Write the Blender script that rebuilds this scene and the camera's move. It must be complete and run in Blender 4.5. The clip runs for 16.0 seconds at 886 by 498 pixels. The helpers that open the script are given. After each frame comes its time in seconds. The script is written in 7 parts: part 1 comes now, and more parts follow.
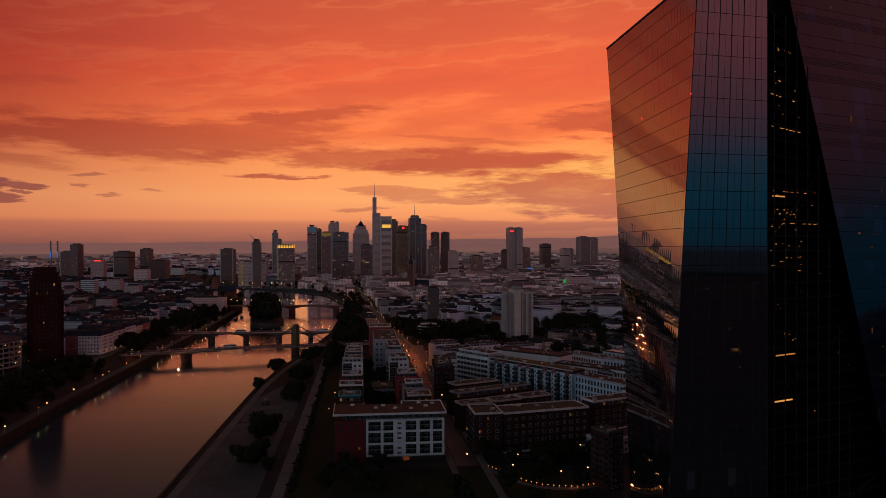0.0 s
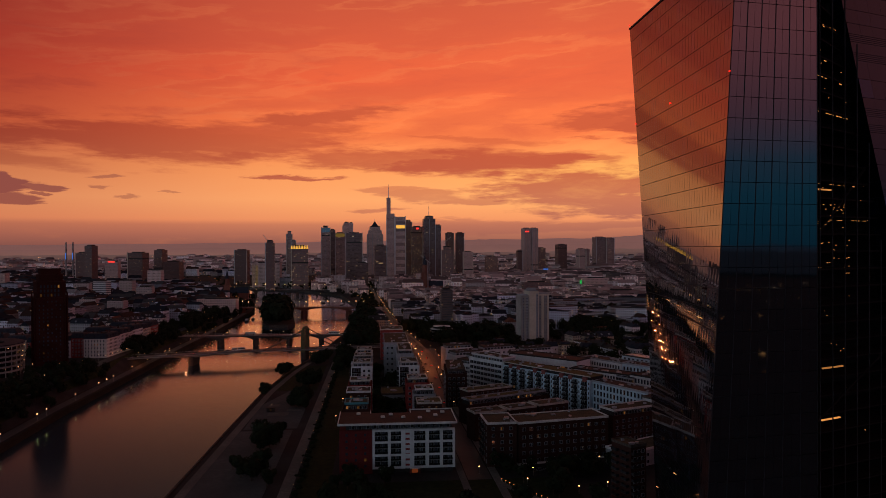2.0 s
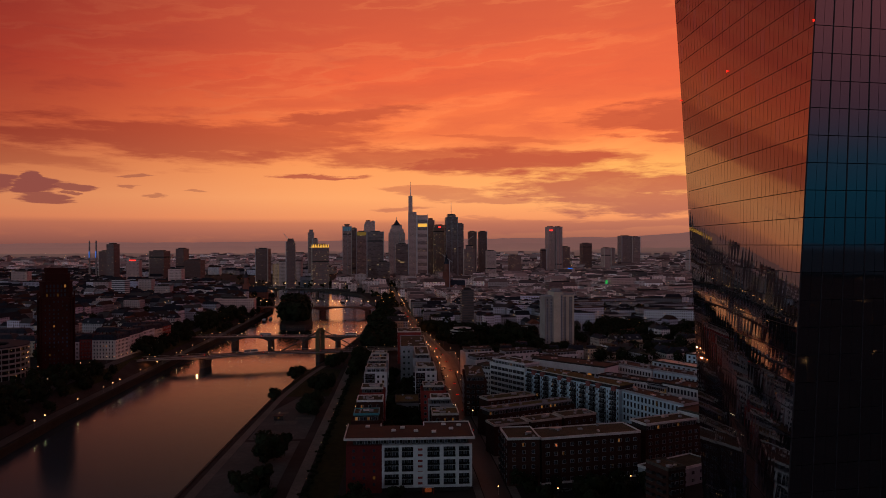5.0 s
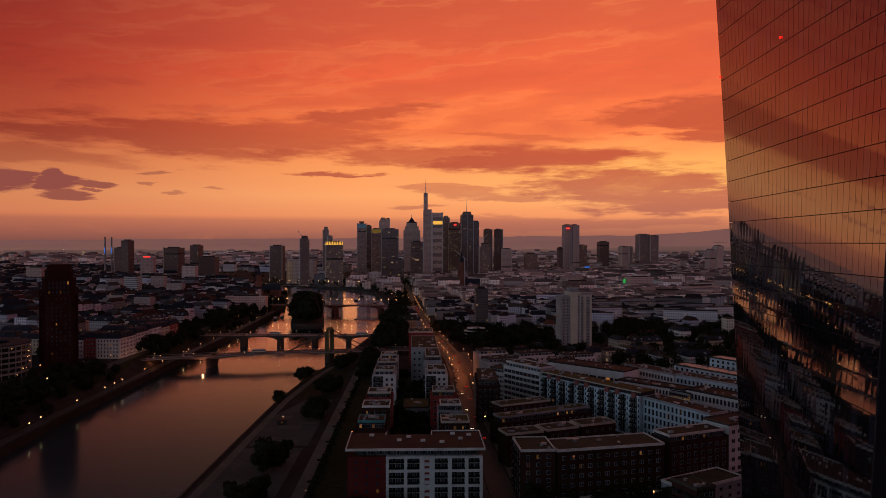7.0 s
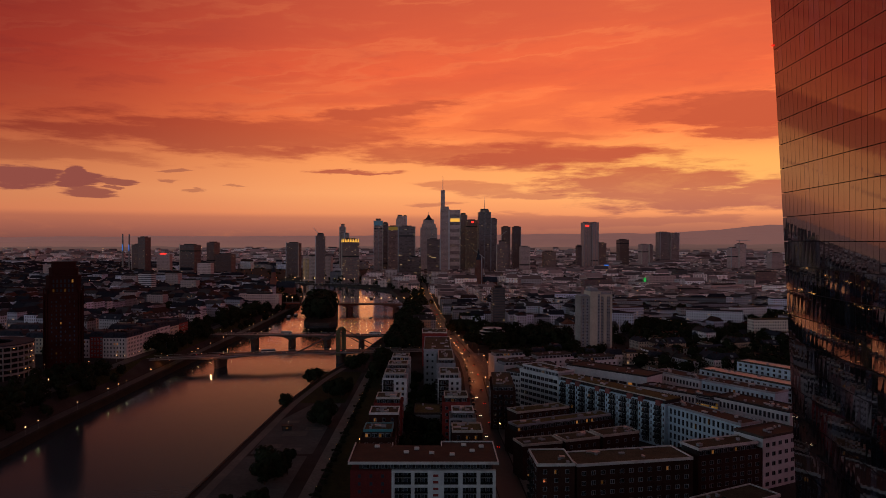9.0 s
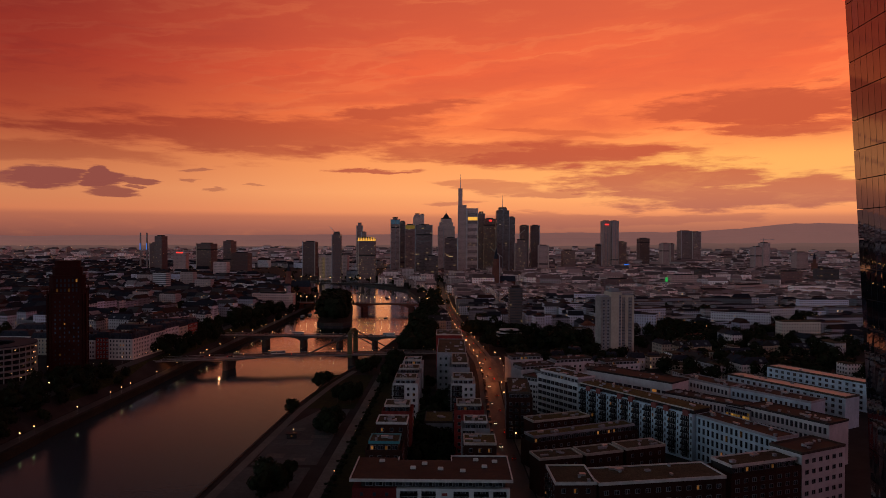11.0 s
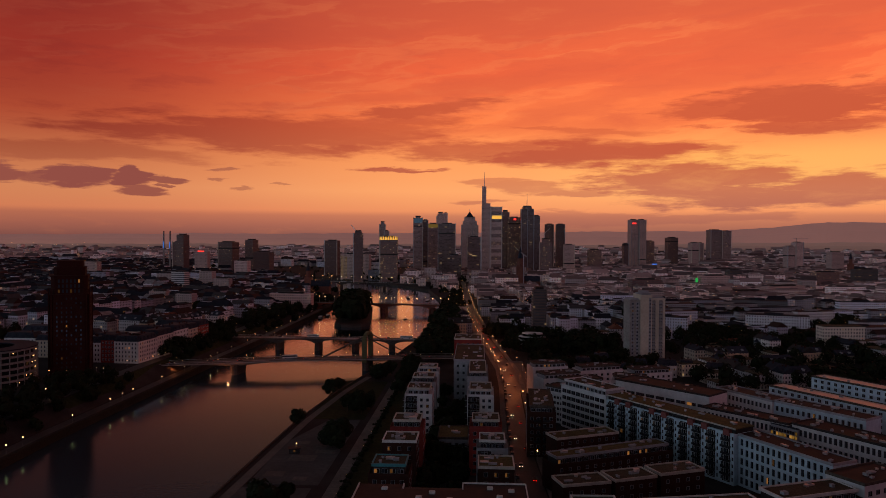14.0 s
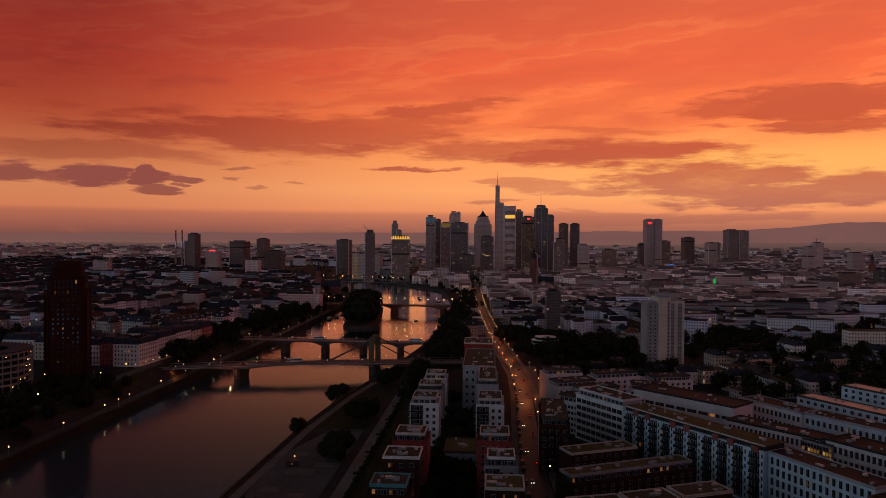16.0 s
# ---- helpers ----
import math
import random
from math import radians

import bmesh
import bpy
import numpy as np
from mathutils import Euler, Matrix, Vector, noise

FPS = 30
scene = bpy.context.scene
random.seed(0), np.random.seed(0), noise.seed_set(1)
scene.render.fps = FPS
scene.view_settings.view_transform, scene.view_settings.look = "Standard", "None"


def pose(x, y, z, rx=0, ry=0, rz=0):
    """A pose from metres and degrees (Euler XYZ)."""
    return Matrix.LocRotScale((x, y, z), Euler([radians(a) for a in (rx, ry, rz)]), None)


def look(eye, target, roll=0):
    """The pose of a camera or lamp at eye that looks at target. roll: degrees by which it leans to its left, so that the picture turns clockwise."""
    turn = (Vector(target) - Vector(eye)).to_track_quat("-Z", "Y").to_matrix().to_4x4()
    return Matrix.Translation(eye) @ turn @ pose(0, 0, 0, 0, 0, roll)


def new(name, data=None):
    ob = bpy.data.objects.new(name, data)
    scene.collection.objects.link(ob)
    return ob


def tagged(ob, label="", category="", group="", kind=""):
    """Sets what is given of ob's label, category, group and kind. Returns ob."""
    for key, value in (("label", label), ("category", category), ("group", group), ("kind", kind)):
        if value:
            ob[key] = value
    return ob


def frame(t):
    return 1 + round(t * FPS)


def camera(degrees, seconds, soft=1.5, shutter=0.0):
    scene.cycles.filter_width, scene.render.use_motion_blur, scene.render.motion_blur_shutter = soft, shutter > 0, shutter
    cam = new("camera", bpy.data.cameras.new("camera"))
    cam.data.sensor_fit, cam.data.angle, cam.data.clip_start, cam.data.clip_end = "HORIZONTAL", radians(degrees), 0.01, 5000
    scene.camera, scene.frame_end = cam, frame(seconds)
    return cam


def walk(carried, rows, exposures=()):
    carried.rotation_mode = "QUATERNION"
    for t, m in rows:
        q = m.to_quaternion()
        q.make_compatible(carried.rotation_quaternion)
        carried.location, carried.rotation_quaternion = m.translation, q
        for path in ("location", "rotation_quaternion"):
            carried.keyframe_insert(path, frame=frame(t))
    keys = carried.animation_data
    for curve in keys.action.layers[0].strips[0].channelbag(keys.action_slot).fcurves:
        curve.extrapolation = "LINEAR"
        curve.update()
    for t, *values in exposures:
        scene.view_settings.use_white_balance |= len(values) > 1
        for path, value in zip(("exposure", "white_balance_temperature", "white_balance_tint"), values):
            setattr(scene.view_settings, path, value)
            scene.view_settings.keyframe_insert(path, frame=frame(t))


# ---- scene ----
cam = camera(62.7, 16.0, soft=0.6)
PATH = [
    (0, (-46.937, -218.231, 107.8), (-46.715, -216.244, 107.789), -0.1),
    (0.5, (-45.814, -213.506, 107.795), (-45.601, -211.517, 107.785), -0.1),
    (1, (-44.641, -208.646, 107.696), (-44.439, -206.656, 107.685), -0.1),
    (1.5, (-43.431, -203.902, 107.675), (-43.24, -201.911, 107.665), -0.1),
    (2, (-42.384, -199.098, 107.612), (-42.204, -197.107, 107.603), -0.2),
    (2.5, (-41.242, -194.308, 107.562), (-41.073, -192.315, 107.552), -0.2),
    (3, (-40.21, -189.43, 107.55), (-40.052, -187.436, 107.541), -0.2),
    (3.5, (-39.208, -184.689, 107.542), (-39.062, -182.694, 107.533), -0.1),
    (4, (-38.409, -179.744, 107.526), (-38.273, -177.749, 107.516), -0.1),
    (6.5, (-33.417, -154.076, 107.478), (-33.335, -152.078, 107.462), 0.0),
    (7, (-32.519, -148.62, 107.297), (-32.448, -146.622, 107.279), 0.1),
    (7.5, (-31.525, -143.449, 107.271), (-31.465, -141.45, 107.251), 0.1),
    (8, (-30.649, -138.074, 107.284), (-30.602, -136.075, 107.263), 0.1),
    (8.5, (-29.606, -132.828, 107.319), (-29.571, -130.828, 107.296), 0.1),
    (9, (-28.843, -127.059, 107.324), (-28.822, -125.06, 107.299), 0.2),
    (11.5, (-24.59, -99.487, 107.089), (-24.633, -97.488, 107.06), 0.2),
    (12, (-23.799, -94.089, 107.097), (-23.855, -92.09, 107.067), 0.2),
    (12.5, (-23.199, -88.841, 107.198), (-23.266, -86.843, 107.167), 0.2),
    (13, (-22.347, -83.753, 107.351), (-22.426, -81.754, 107.32), 0.2),
    (13.5, (-21.7, -78.666, 107.419), (-21.789, -76.668, 107.388), 0.2),
    (14, (-21.123, -73.379, 107.45), (-21.222, -71.382, 107.418), 0.3),
    (14.5, (-20.538, -67.985, 107.5), (-20.647, -65.988, 107.468), 0.3),
    (15, (-19.993, -62.491, 107.629), (-20.112, -60.494, 107.597), 0.3),
    (15.5, (-19.5, -57.079, 107.824), (-19.628, -55.083, 107.79), 0.4),
    (16, (-18.998, -51.458, 107.969), (-19.135, -49.463, 107.935), 0.4),
]
walk(cam, [(t, look(eye, target, roll)) for t, eye, target, roll in PATH])


# ---- world: a dusk sky, glowing in the west (+y), blue in the north, dim behind ----
def lin(r, g, b, k=1.0):
    """A display colour, 0 to 255, as linear light."""
    return tuple(k * ((v / 255 / 12.92) if v < 10.3 else ((v / 255 + 0.055) / 1.055) ** 2.4) for v in (r, g, b)) + (1.0,)


class Nodes:
    """Short hand for building a node tree."""

    def __init__(self, tree):
        self.tree = tree
        tree.nodes.clear()

    def add(self, kind, **props):
        n = self.tree.nodes.new(kind)
        for k, v in props.items():
            setattr(n, k, v)
        return n

    def put(self, socket, value):
        if isinstance(value, bpy.types.NodeSocket):
            self.tree.links.new(value, socket)
        elif value is not None:
            socket.default_value = value

    def math(self, op, a, b=None, c=None, clamp=False):
        n = self.add("ShaderNodeMath", operation=op, use_clamp=clamp)
        for s, v in zip(n.inputs, (a, b, c)):
            self.put(s, v)
        return n.outputs[0]

    def mix(self, fac, a, b, blend="MIX"):
        n = self.add("ShaderNodeMix", data_type="RGBA", blend_type=blend)
        self.put(n.inputs[0], fac)
        self.put(n.inputs[6], a)
        self.put(n.inputs[7], b)
        return n.outputs[2]

    def ramp(self, fac, stops, mode="LINEAR"):
        n = self.add("ShaderNodeValToRGB")
        n.color_ramp.interpolation = mode
        els = n.color_ramp.elements
        while len(els) < len(stops):
            els.new(0.5)
        for e, (p, c) in zip(els, stops):
            e.position, e.color = p, c
        self.put(n.inputs[0], fac)
        return n.outputs[0]

    def fade(self, v, a, b, x=0.0, y=1.0):
        n = self.add("ShaderNodeMapRange", interpolation_type="SMOOTHSTEP")
        for s, w in zip(n.inputs, (v, a, b, x, y)):
            self.put(s, w)
        return n.outputs[0]

    def noise(self, vector, scale, detail=3.0, rough=0.5):
        n = self.add("ShaderNodeTexNoise")
        self.put(n.inputs["Vector"], vector)
        n.inputs["Scale"].default_value = scale
        n.inputs["Detail"].default_value = detail
        n.inputs["Roughness"].default_value = rough
        return n.outputs[0]

    def xyz(self, x, y, z=0.0):
        n = self.add("ShaderNodeCombineXYZ")
        for s, v in zip(n.inputs, (x, y, z)):
            self.put(s, v)
        return n.outputs[0]


# Clouds over the western horizon: azimuth, elevation, half width, half height (degrees), slope, density, softness.
CLOUDS = [
    (-16.0, 7.7, 13.0, 1.35, 0.0, 0.8, 0.35), (-9.5, 7.9, 7.5, 1.4, 0.12, 0.75, 0.4), (-4.3, 9.9, 5.4, 0.42, 0.12, 0.85, 0.35), (-10.0, 6.7, 3.0, 0.45, 0.0, 0.9, 0.5), (-30.0, 5.9, 8.5, 0.6, 0.0, 0.5, 0.4),
    (2.0, 6.75, 9.5, 0.75, 0.0, 0.8, 0.35), (8.5, 6.45, 8.5, 1.05, 0.0, 1.0, 0.4), (16.5, 6.6, 3.0, 0.3, 0.0, 0.7, 0.35), (-5.9, 5.2, 3.6, 0.17, 0.0, 0.95, 0.3),
    (23.5, 9.3, 7.5, 1.5, 0.0, 1.0, 0.25), (17.8, 9.5, 3.4, 0.8, 0.0, 0.85, 0.3), (24.0, 7.9, 4.5, 0.5, 0.0, 0.95, 0.3),
    (16.2, 4.5, 7.0, 1.15, 0.0, 0.9, 0.3), (19.5, 3.2, 7.5, 1.0, 0.0, 0.9, 0.3), (25.0, 3.4, 6.0, 1.15, 0.0, 0.9, 0.3), (13.0, 3.9, 3.5, 0.25, 0.0, 0.7, 0.3),
    (3.3, 3.9, 3.3, 0.45, 0.0, 0.6, 0.3), (1.2, 4.4, 2.4, 0.2, 0.0, 0.55, 0.3), (7.4, 3.35, 2.8, 0.32, 0.0, 0.65, 0.3), (0.0, 2.9, 1.9, 0.2, 0.0, 0.6, 0.3),
    (9.0, 1.45, 6.6, 0.62, 0.0, 0.5, 0.25), (17.5, 1.5, 5.0, 0.42, 0.0, 0.5, 0.25), (10.0, 8.2, 4.5, 0.22, -0.05, 0.5, 0.4), (4.8, 8.5, 3.0, 0.12, -0.05, 0.45, 0.4),
]
SMALL_CLOUDS = [
    (-34.8, 4.1, 2.6, 0.62, 0.0, 0.95, 0.25), (-30.0, 4.15, 3.2, 0.72, 0.0, 1.0, 0.22), (-32.0, 3.9, 2.2, 0.4, 0.0, 0.9, 0.25), (-26.0, 4.05, 2.0, 0.55, 0.1, 1.0, 0.2), (-26.0, 4.75, 0.7, 0.4, 0.0, 1.0, 0.2), (-23.8, 4.2, 1.3, 0.22, -0.05, 0.9, 0.2),
    (-25.2, 3.35, 2.0, 0.32, 0.0, 0.9, 0.22), (-23.4, 3.75, 0.35, 0.16, 0.0, 0.8, 0.2), (-19.9, 5.0, 1.0, 0.1, 0.0, 0.6, 0.3), (-20.2, 4.3, 0.7, 0.08, 0.0, 0.55, 0.3), (-18.4, 3.7, 0.8, 0.1, 0.0, 0.5, 0.3), (-15.1, 4.1, 1.0, 0.07, 0.0, 0.45, 0.3),
]


def build_world():
    world = bpy.data.worlds.new("dusk")
    scene.world = world
    world.use_nodes = True
    n = Nodes(world.node_tree)
    way = n.add("ShaderNodeTexCoord").outputs["Generated"]
    split = n.add("ShaderNodeSeparateXYZ")
    n.put(split.inputs[0], way)
    x, y, z = split.outputs
    deg = 180 / math.pi
    az = n.math("MULTIPLY", n.math("ARCTAN2", x, y), deg)
    el = n.math("MULTIPLY", n.math("ARCSINE", z), deg)
    flat = n.xyz(n.math("MULTIPLY", az, 0.12), n.math("MULTIPLY", el, 0.42))
    w1, w2 = n.noise(flat, 1.4, 7, 0.6), n.noise(n.xyz(n.math("MULTIPLY", az, 0.10), n.math("MULTIPLY", el, 0.5), 7.3), 1.7, 7, 0.62)
    azw = n.math("ADD", az, n.math("MULTIPLY", n.math("SUBTRACT", w1, 0.5), 5.0))
    elw = n.math("ADD", el, n.math("MULTIPLY", n.math("SUBTRACT", w2, 0.5), 1.3))
    # clear sky towards the west, by elevation up to 30 degrees
    e = n.math("DIVIDE", el, 30.0, clamp=True)
    west = n.ramp(e, [
        (0.0, lin(138, 88, 78)), (0.03, lin(178, 108, 86)), (0.056, lin(206, 125, 91)), (0.068, lin(240, 148, 98)), (0.12, lin(255, 168, 106)),
        (0.20, lin(255, 158, 93)), (0.29, lin(255, 130, 73)), (0.42, lin(238, 101, 63)), (0.62, lin(202, 87, 60)), (1.0, lin(160, 74, 66)),
    ])
    fine = n.noise(n.xyz(n.math("MULTIPLY", azw, 0.10), n.math("MULTIPLY", elw, 0.55)), 1.5, 8, 0.62)
    # high veils drawn out on a slant, bright on their lower edges
    veil = n.noise(n.xyz(n.math("SUBTRACT", n.math("MULTIPLY", azw, 0.07), n.math("MULTIPLY", elw, 0.10)), n.math("ADD", n.math("MULTIPLY", elw, 0.42), n.math("MULTIPLY", azw, -0.05)), 2.0), 0.75, 6, 0.52)
    upper = n.fade(el, 5.5, 9.0)
    west = n.mix(n.math("MULTIPLY", upper, n.fade(veil, 0.42, 0.62, 0.0, 0.5)), west, lin(206, 86, 60))
    rim = n.math("MULTIPLY", n.fade(veil, 0.44, 0.475), n.fade(veil, 0.51, 0.475))
    west = n.mix(n.math("MULTIPLY", upper, n.math("MULTIPLY", rim, 0.16)), west, lin(255, 146, 88))
    west = n.mix(n.fade(fine, 0.52, 0.75, 0.0, 0.14), west, lin(255, 150, 88))
    west = n.mix(n.math("MULTIPLY", upper, n.fade(fine, 0.5, 0.3, 0.0, 0.4)), west, lin(204, 86, 62))
    # the glow is strongest to the right, the left turns a deeper red
    side = n.math("MULTIPLY", n.fade(az, -34.0, -2.0, 0.38, 1.0), n.fade(az, -8.0, 16.0, 1.0, 1.16))
    tint = n.add("ShaderNodeCombineColor")
    n.put(tint.inputs[0], side)
    n.put(tint.inputs[1], n.math("POWER", side, 1.4))
    n.put(tint.inputs[2], n.math("POWER", side, 0.9))
    high = n.fade(el, -2.0, 11.0, 0.25, 1.0)
    west = n.mix(high, west, n.mix(1.0, west, tint.outputs[0], "MULTIPLY"))
    gold = n.math("MULTIPLY", n.fade(n.math("ABSOLUTE", n.math("SUBTRACT", az, 22.0)), 22.0, 2.0), n.fade(n.math("ABSOLUTE", n.math("SUBTRACT", el, 5.2)), 3.2, 0.3))
    west = n.mix(n.math("MULTIPLY", gold, 0.5), west, lin(255, 190, 96))
    ragged = n.math("MULTIPLY", n.math("SUBTRACT", n.noise(n.xyz(n.math("MULTIPLY", az, 0.20), n.math("MULTIPLY", el, 1.25), 4.0), 1.0, 9, 0.62), 0.5), 2.6)

    def bank(clouds):
        """How much cloud stands in each direction."""
        much, planes = None, {}
        for a, b, ra, rb, slope, dense, soft in clouds:
            if slope not in planes:
                planes[slope] = n.xyz(azw, n.math("SUBTRACT", elw, n.math("MULTIPLY", azw, slope)))
            v = n.add("ShaderNodeVectorMath", operation="MULTIPLY_ADD")
            n.put(v.inputs[0], planes[slope])
            v.inputs[1].default_value = (1 / ra, 1 / rb, 0)
            v.inputs[2].default_value = (-a / ra, -(b - slope * a) / rb, 0)
            d = n.add("ShaderNodeVectorMath", operation="LENGTH")
            n.put(d.inputs[0], v.outputs[0])
            f = n.math("MULTIPLY", n.fade(n.math("ADD", d.outputs["Value"], ragged), 1.0 + soft, 1.0 - soft), dense)
            much = f if much is None else n.math("MAXIMUM", much, f)
        return n.math("MINIMUM", much, 1.0)

    dark = n.math("MULTIPLY", bank(CLOUDS), n.fade(fine, 0.25, 0.5, 0.75, 1.0))
    cloud = n.ramp(e, [(0.0, lin(140, 86, 80)), (0.06, lin(170, 98, 84)), (0.12, lin(190, 104, 80)), (0.20, lin(190, 89, 62)), (0.28, lin(194, 84, 56)), (0.6, lin(196, 82, 58))])
    cloud = n.mix(high, cloud, n.mix(1.0, cloud, tint.outputs[0], "MULTIPLY"))
    west = n.mix(dark, west, cloud)
    west = n.mix(bank(SMALL_CLOUDS), west, lin(146, 78, 68))
    # away from the west: blue low in the north with purple cloud above, pale blue light behind, dim overhead
    north = n.ramp(n.math("DIVIDE", el, 30.0, clamp=True), [
        (0.0, (0.009, 0.070, 0.130, 1)), (0.12, (0.016, 0.105, 0.185, 1)), (0.2, (0.05, 0.11, 0.19, 1)), (0.32, (0.24, 0.11, 0.16, 1)), (0.5, (0.46, 0.15, 0.18, 1)), (0.7, (0.50, 0.15, 0.17, 1)), (1.0, (0.22, 0.07, 0.08, 1)),
    ])
    east = n.ramp(n.math("DIVIDE", el, 60.0, clamp=True), [
        (0.0, (0.60, 0.70, 0.88, 1)), (0.2, (0.62, 0.72, 0.90, 1)), (0.34, (0.12, 0.135, 0.17, 1)), (0.7, (0.02, 0.022, 0.028, 1)),
    ])
    east = n.mix(n.fade(w1, 0.35, 0.65, 0.0, 0.4), east, n.mix(1.0, east, (0.6, 0.6, 0.62, 1), "MULTIPLY"))
    northern = n.math("MULTIPLY", n.fade(az, 40.0, 66.0), n.fade(az, 174.0, 156.0))
    far = n.mix(northern, east, north)
    away = n.fade(n.math("ABSOLUTE", az), 40.0, 68.0)
    sky = n.mix(away, west, far)
    sky = n.mix(n.fade(el, 18.2, 23.5), sky, n.mix(away, (0.10, 0.075, 0.084, 1), far))
    sky = n.mix(n.fade(el, 34.0, 58.0), sky, (0.032, 0.032, 0.039, 1))
    # under the horizon
    sky = n.mix(n.fade(el, 0.0, -1.0), sky, lin(30, 22, 22))
    back = n.add("ShaderNodeBackground")
    n.put(back.inputs[0], sky)
    back.inputs[1].default_value = 1.0
    out = n.add("ShaderNodeOutputWorld")
    n.put(out.inputs[0], back.outputs[0])


build_world()


# ---- materials ----
def surface(name, low, high, rough=0.7, scale=1.0, stain=0.05, metal=0.0, bump=0.15, vary=0.25, spec=0.08):
    """A surface of two tones in fine grain, with broad stains, relief, and a change from piece to piece."""
    m = bpy.data.materials.new(name)
    m.use_nodes = True
    n = Nodes(m.node_tree)
    where = n.add("ShaderNodeTexCoord").outputs["Object"]
    grain, broad = n.noise(where, scale, 5, 0.6), n.noise(where, stain, 3, 0.55)
    colour = n.mix(n.fade(grain, 0.3, 0.7), (*low, 1), (*high, 1))
    colour = n.mix(n.fade(broad, 0.35, 0.7, 0.0, 0.45), colour, (*(v * 0.6 for v in low), 1))
    hsv = n.add("ShaderNodeHueSaturation")
    n.put(hsv.inputs["Color"], colour)
    n.put(hsv.inputs["Value"], n.math("MULTIPLY_ADD", n.add("ShaderNodeObjectInfo").outputs["Random"], vary, 1 - vary / 2))
    b = n.add("ShaderNodeBsdfPrincipled")
    n.put(b.inputs["Base Color"], hsv.outputs[0])
    b.inputs["Metallic"].default_value = metal
    b.inputs["Specular IOR Level"].default_value = spec
    n.put(b.inputs["Roughness"], n.fade(grain, 0.2, 0.8, max(rough - 0.12, 0.03), min(rough + 0.1, 1)))
    if bump:
        r = n.add("ShaderNodeBump")
        r.inputs["Strength"].default_value, r.inputs["Distance"].default_value = bump, 0.05
        n.put(r.inputs["Height"], grain)
        n.put(b.inputs["Normal"], r.outputs[0])
    n.put(n.add("ShaderNodeOutputMaterial").inputs[0], b.outputs[0])
    return m


def glow(name, colour, strength, vary=0.0):
    m = bpy.data.materials.new(name)
    m.use_nodes = True
    n = Nodes(m.node_tree)
    e = n.add("ShaderNodeEmission")
    e.inputs[0].default_value, e.inputs[1].default_value = (*colour, 1), strength
    if vary:
        r = n.math("POWER", n.add("ShaderNodeObjectInfo").outputs["Random"], 2.0)
        n.put(e.inputs[1], n.math("MULTIPLY_ADD", r, strength * vary, strength * (1 - vary)))
    n.put(n.add("ShaderNodeOutputMaterial").inputs[0], e.outputs[0])
    m.cycles.emission_sampling = "NONE"
    return m


def reflective(name, tint, ior, rough=0.03, wave=0.0, scale=0.3):
    """Coated facade glass: dark behind, a mirror at a slant, each pane a little different."""
    m = bpy.data.materials.new(name)
    m.use_nodes = True
    n = Nodes(m.node_tree)
    b = n.add("ShaderNodeBsdfPrincipled")
    r = n.add("ShaderNodeObjectInfo").outputs["Random"]
    isl = n.add("ShaderNodeNewGeometry").outputs["Random Per Island"]
    n.put(b.inputs["Base Color"], n.mix(n.fade(isl, 0.88, 0.93), n.mix(isl, (*tint, 1), (*(v * 0.5 for v in tint), 1)), (*(v * 3.0 for v in tint), 1)))
    b.inputs["IOR"].default_value = ior
    n.put(b.inputs["Roughness"], n.math("MULTIPLY_ADD", n.math("ADD", r, isl), 0.02, rough))
    if wave:
        bump = n.add("ShaderNodeBump")
        bump.inputs["Strength"].default_value, bump.inputs["Distance"].default_value = wave, 0.1
        n.put(bump.inputs["Height"], n.noise(n.add("ShaderNodeTexCoord").outputs["Object"], scale, 2))
        n.put(b.inputs["Normal"], bump.outputs[0])
    n.put(n.add("ShaderNodeOutputMaterial").inputs[0], b.outputs[0])
    return m


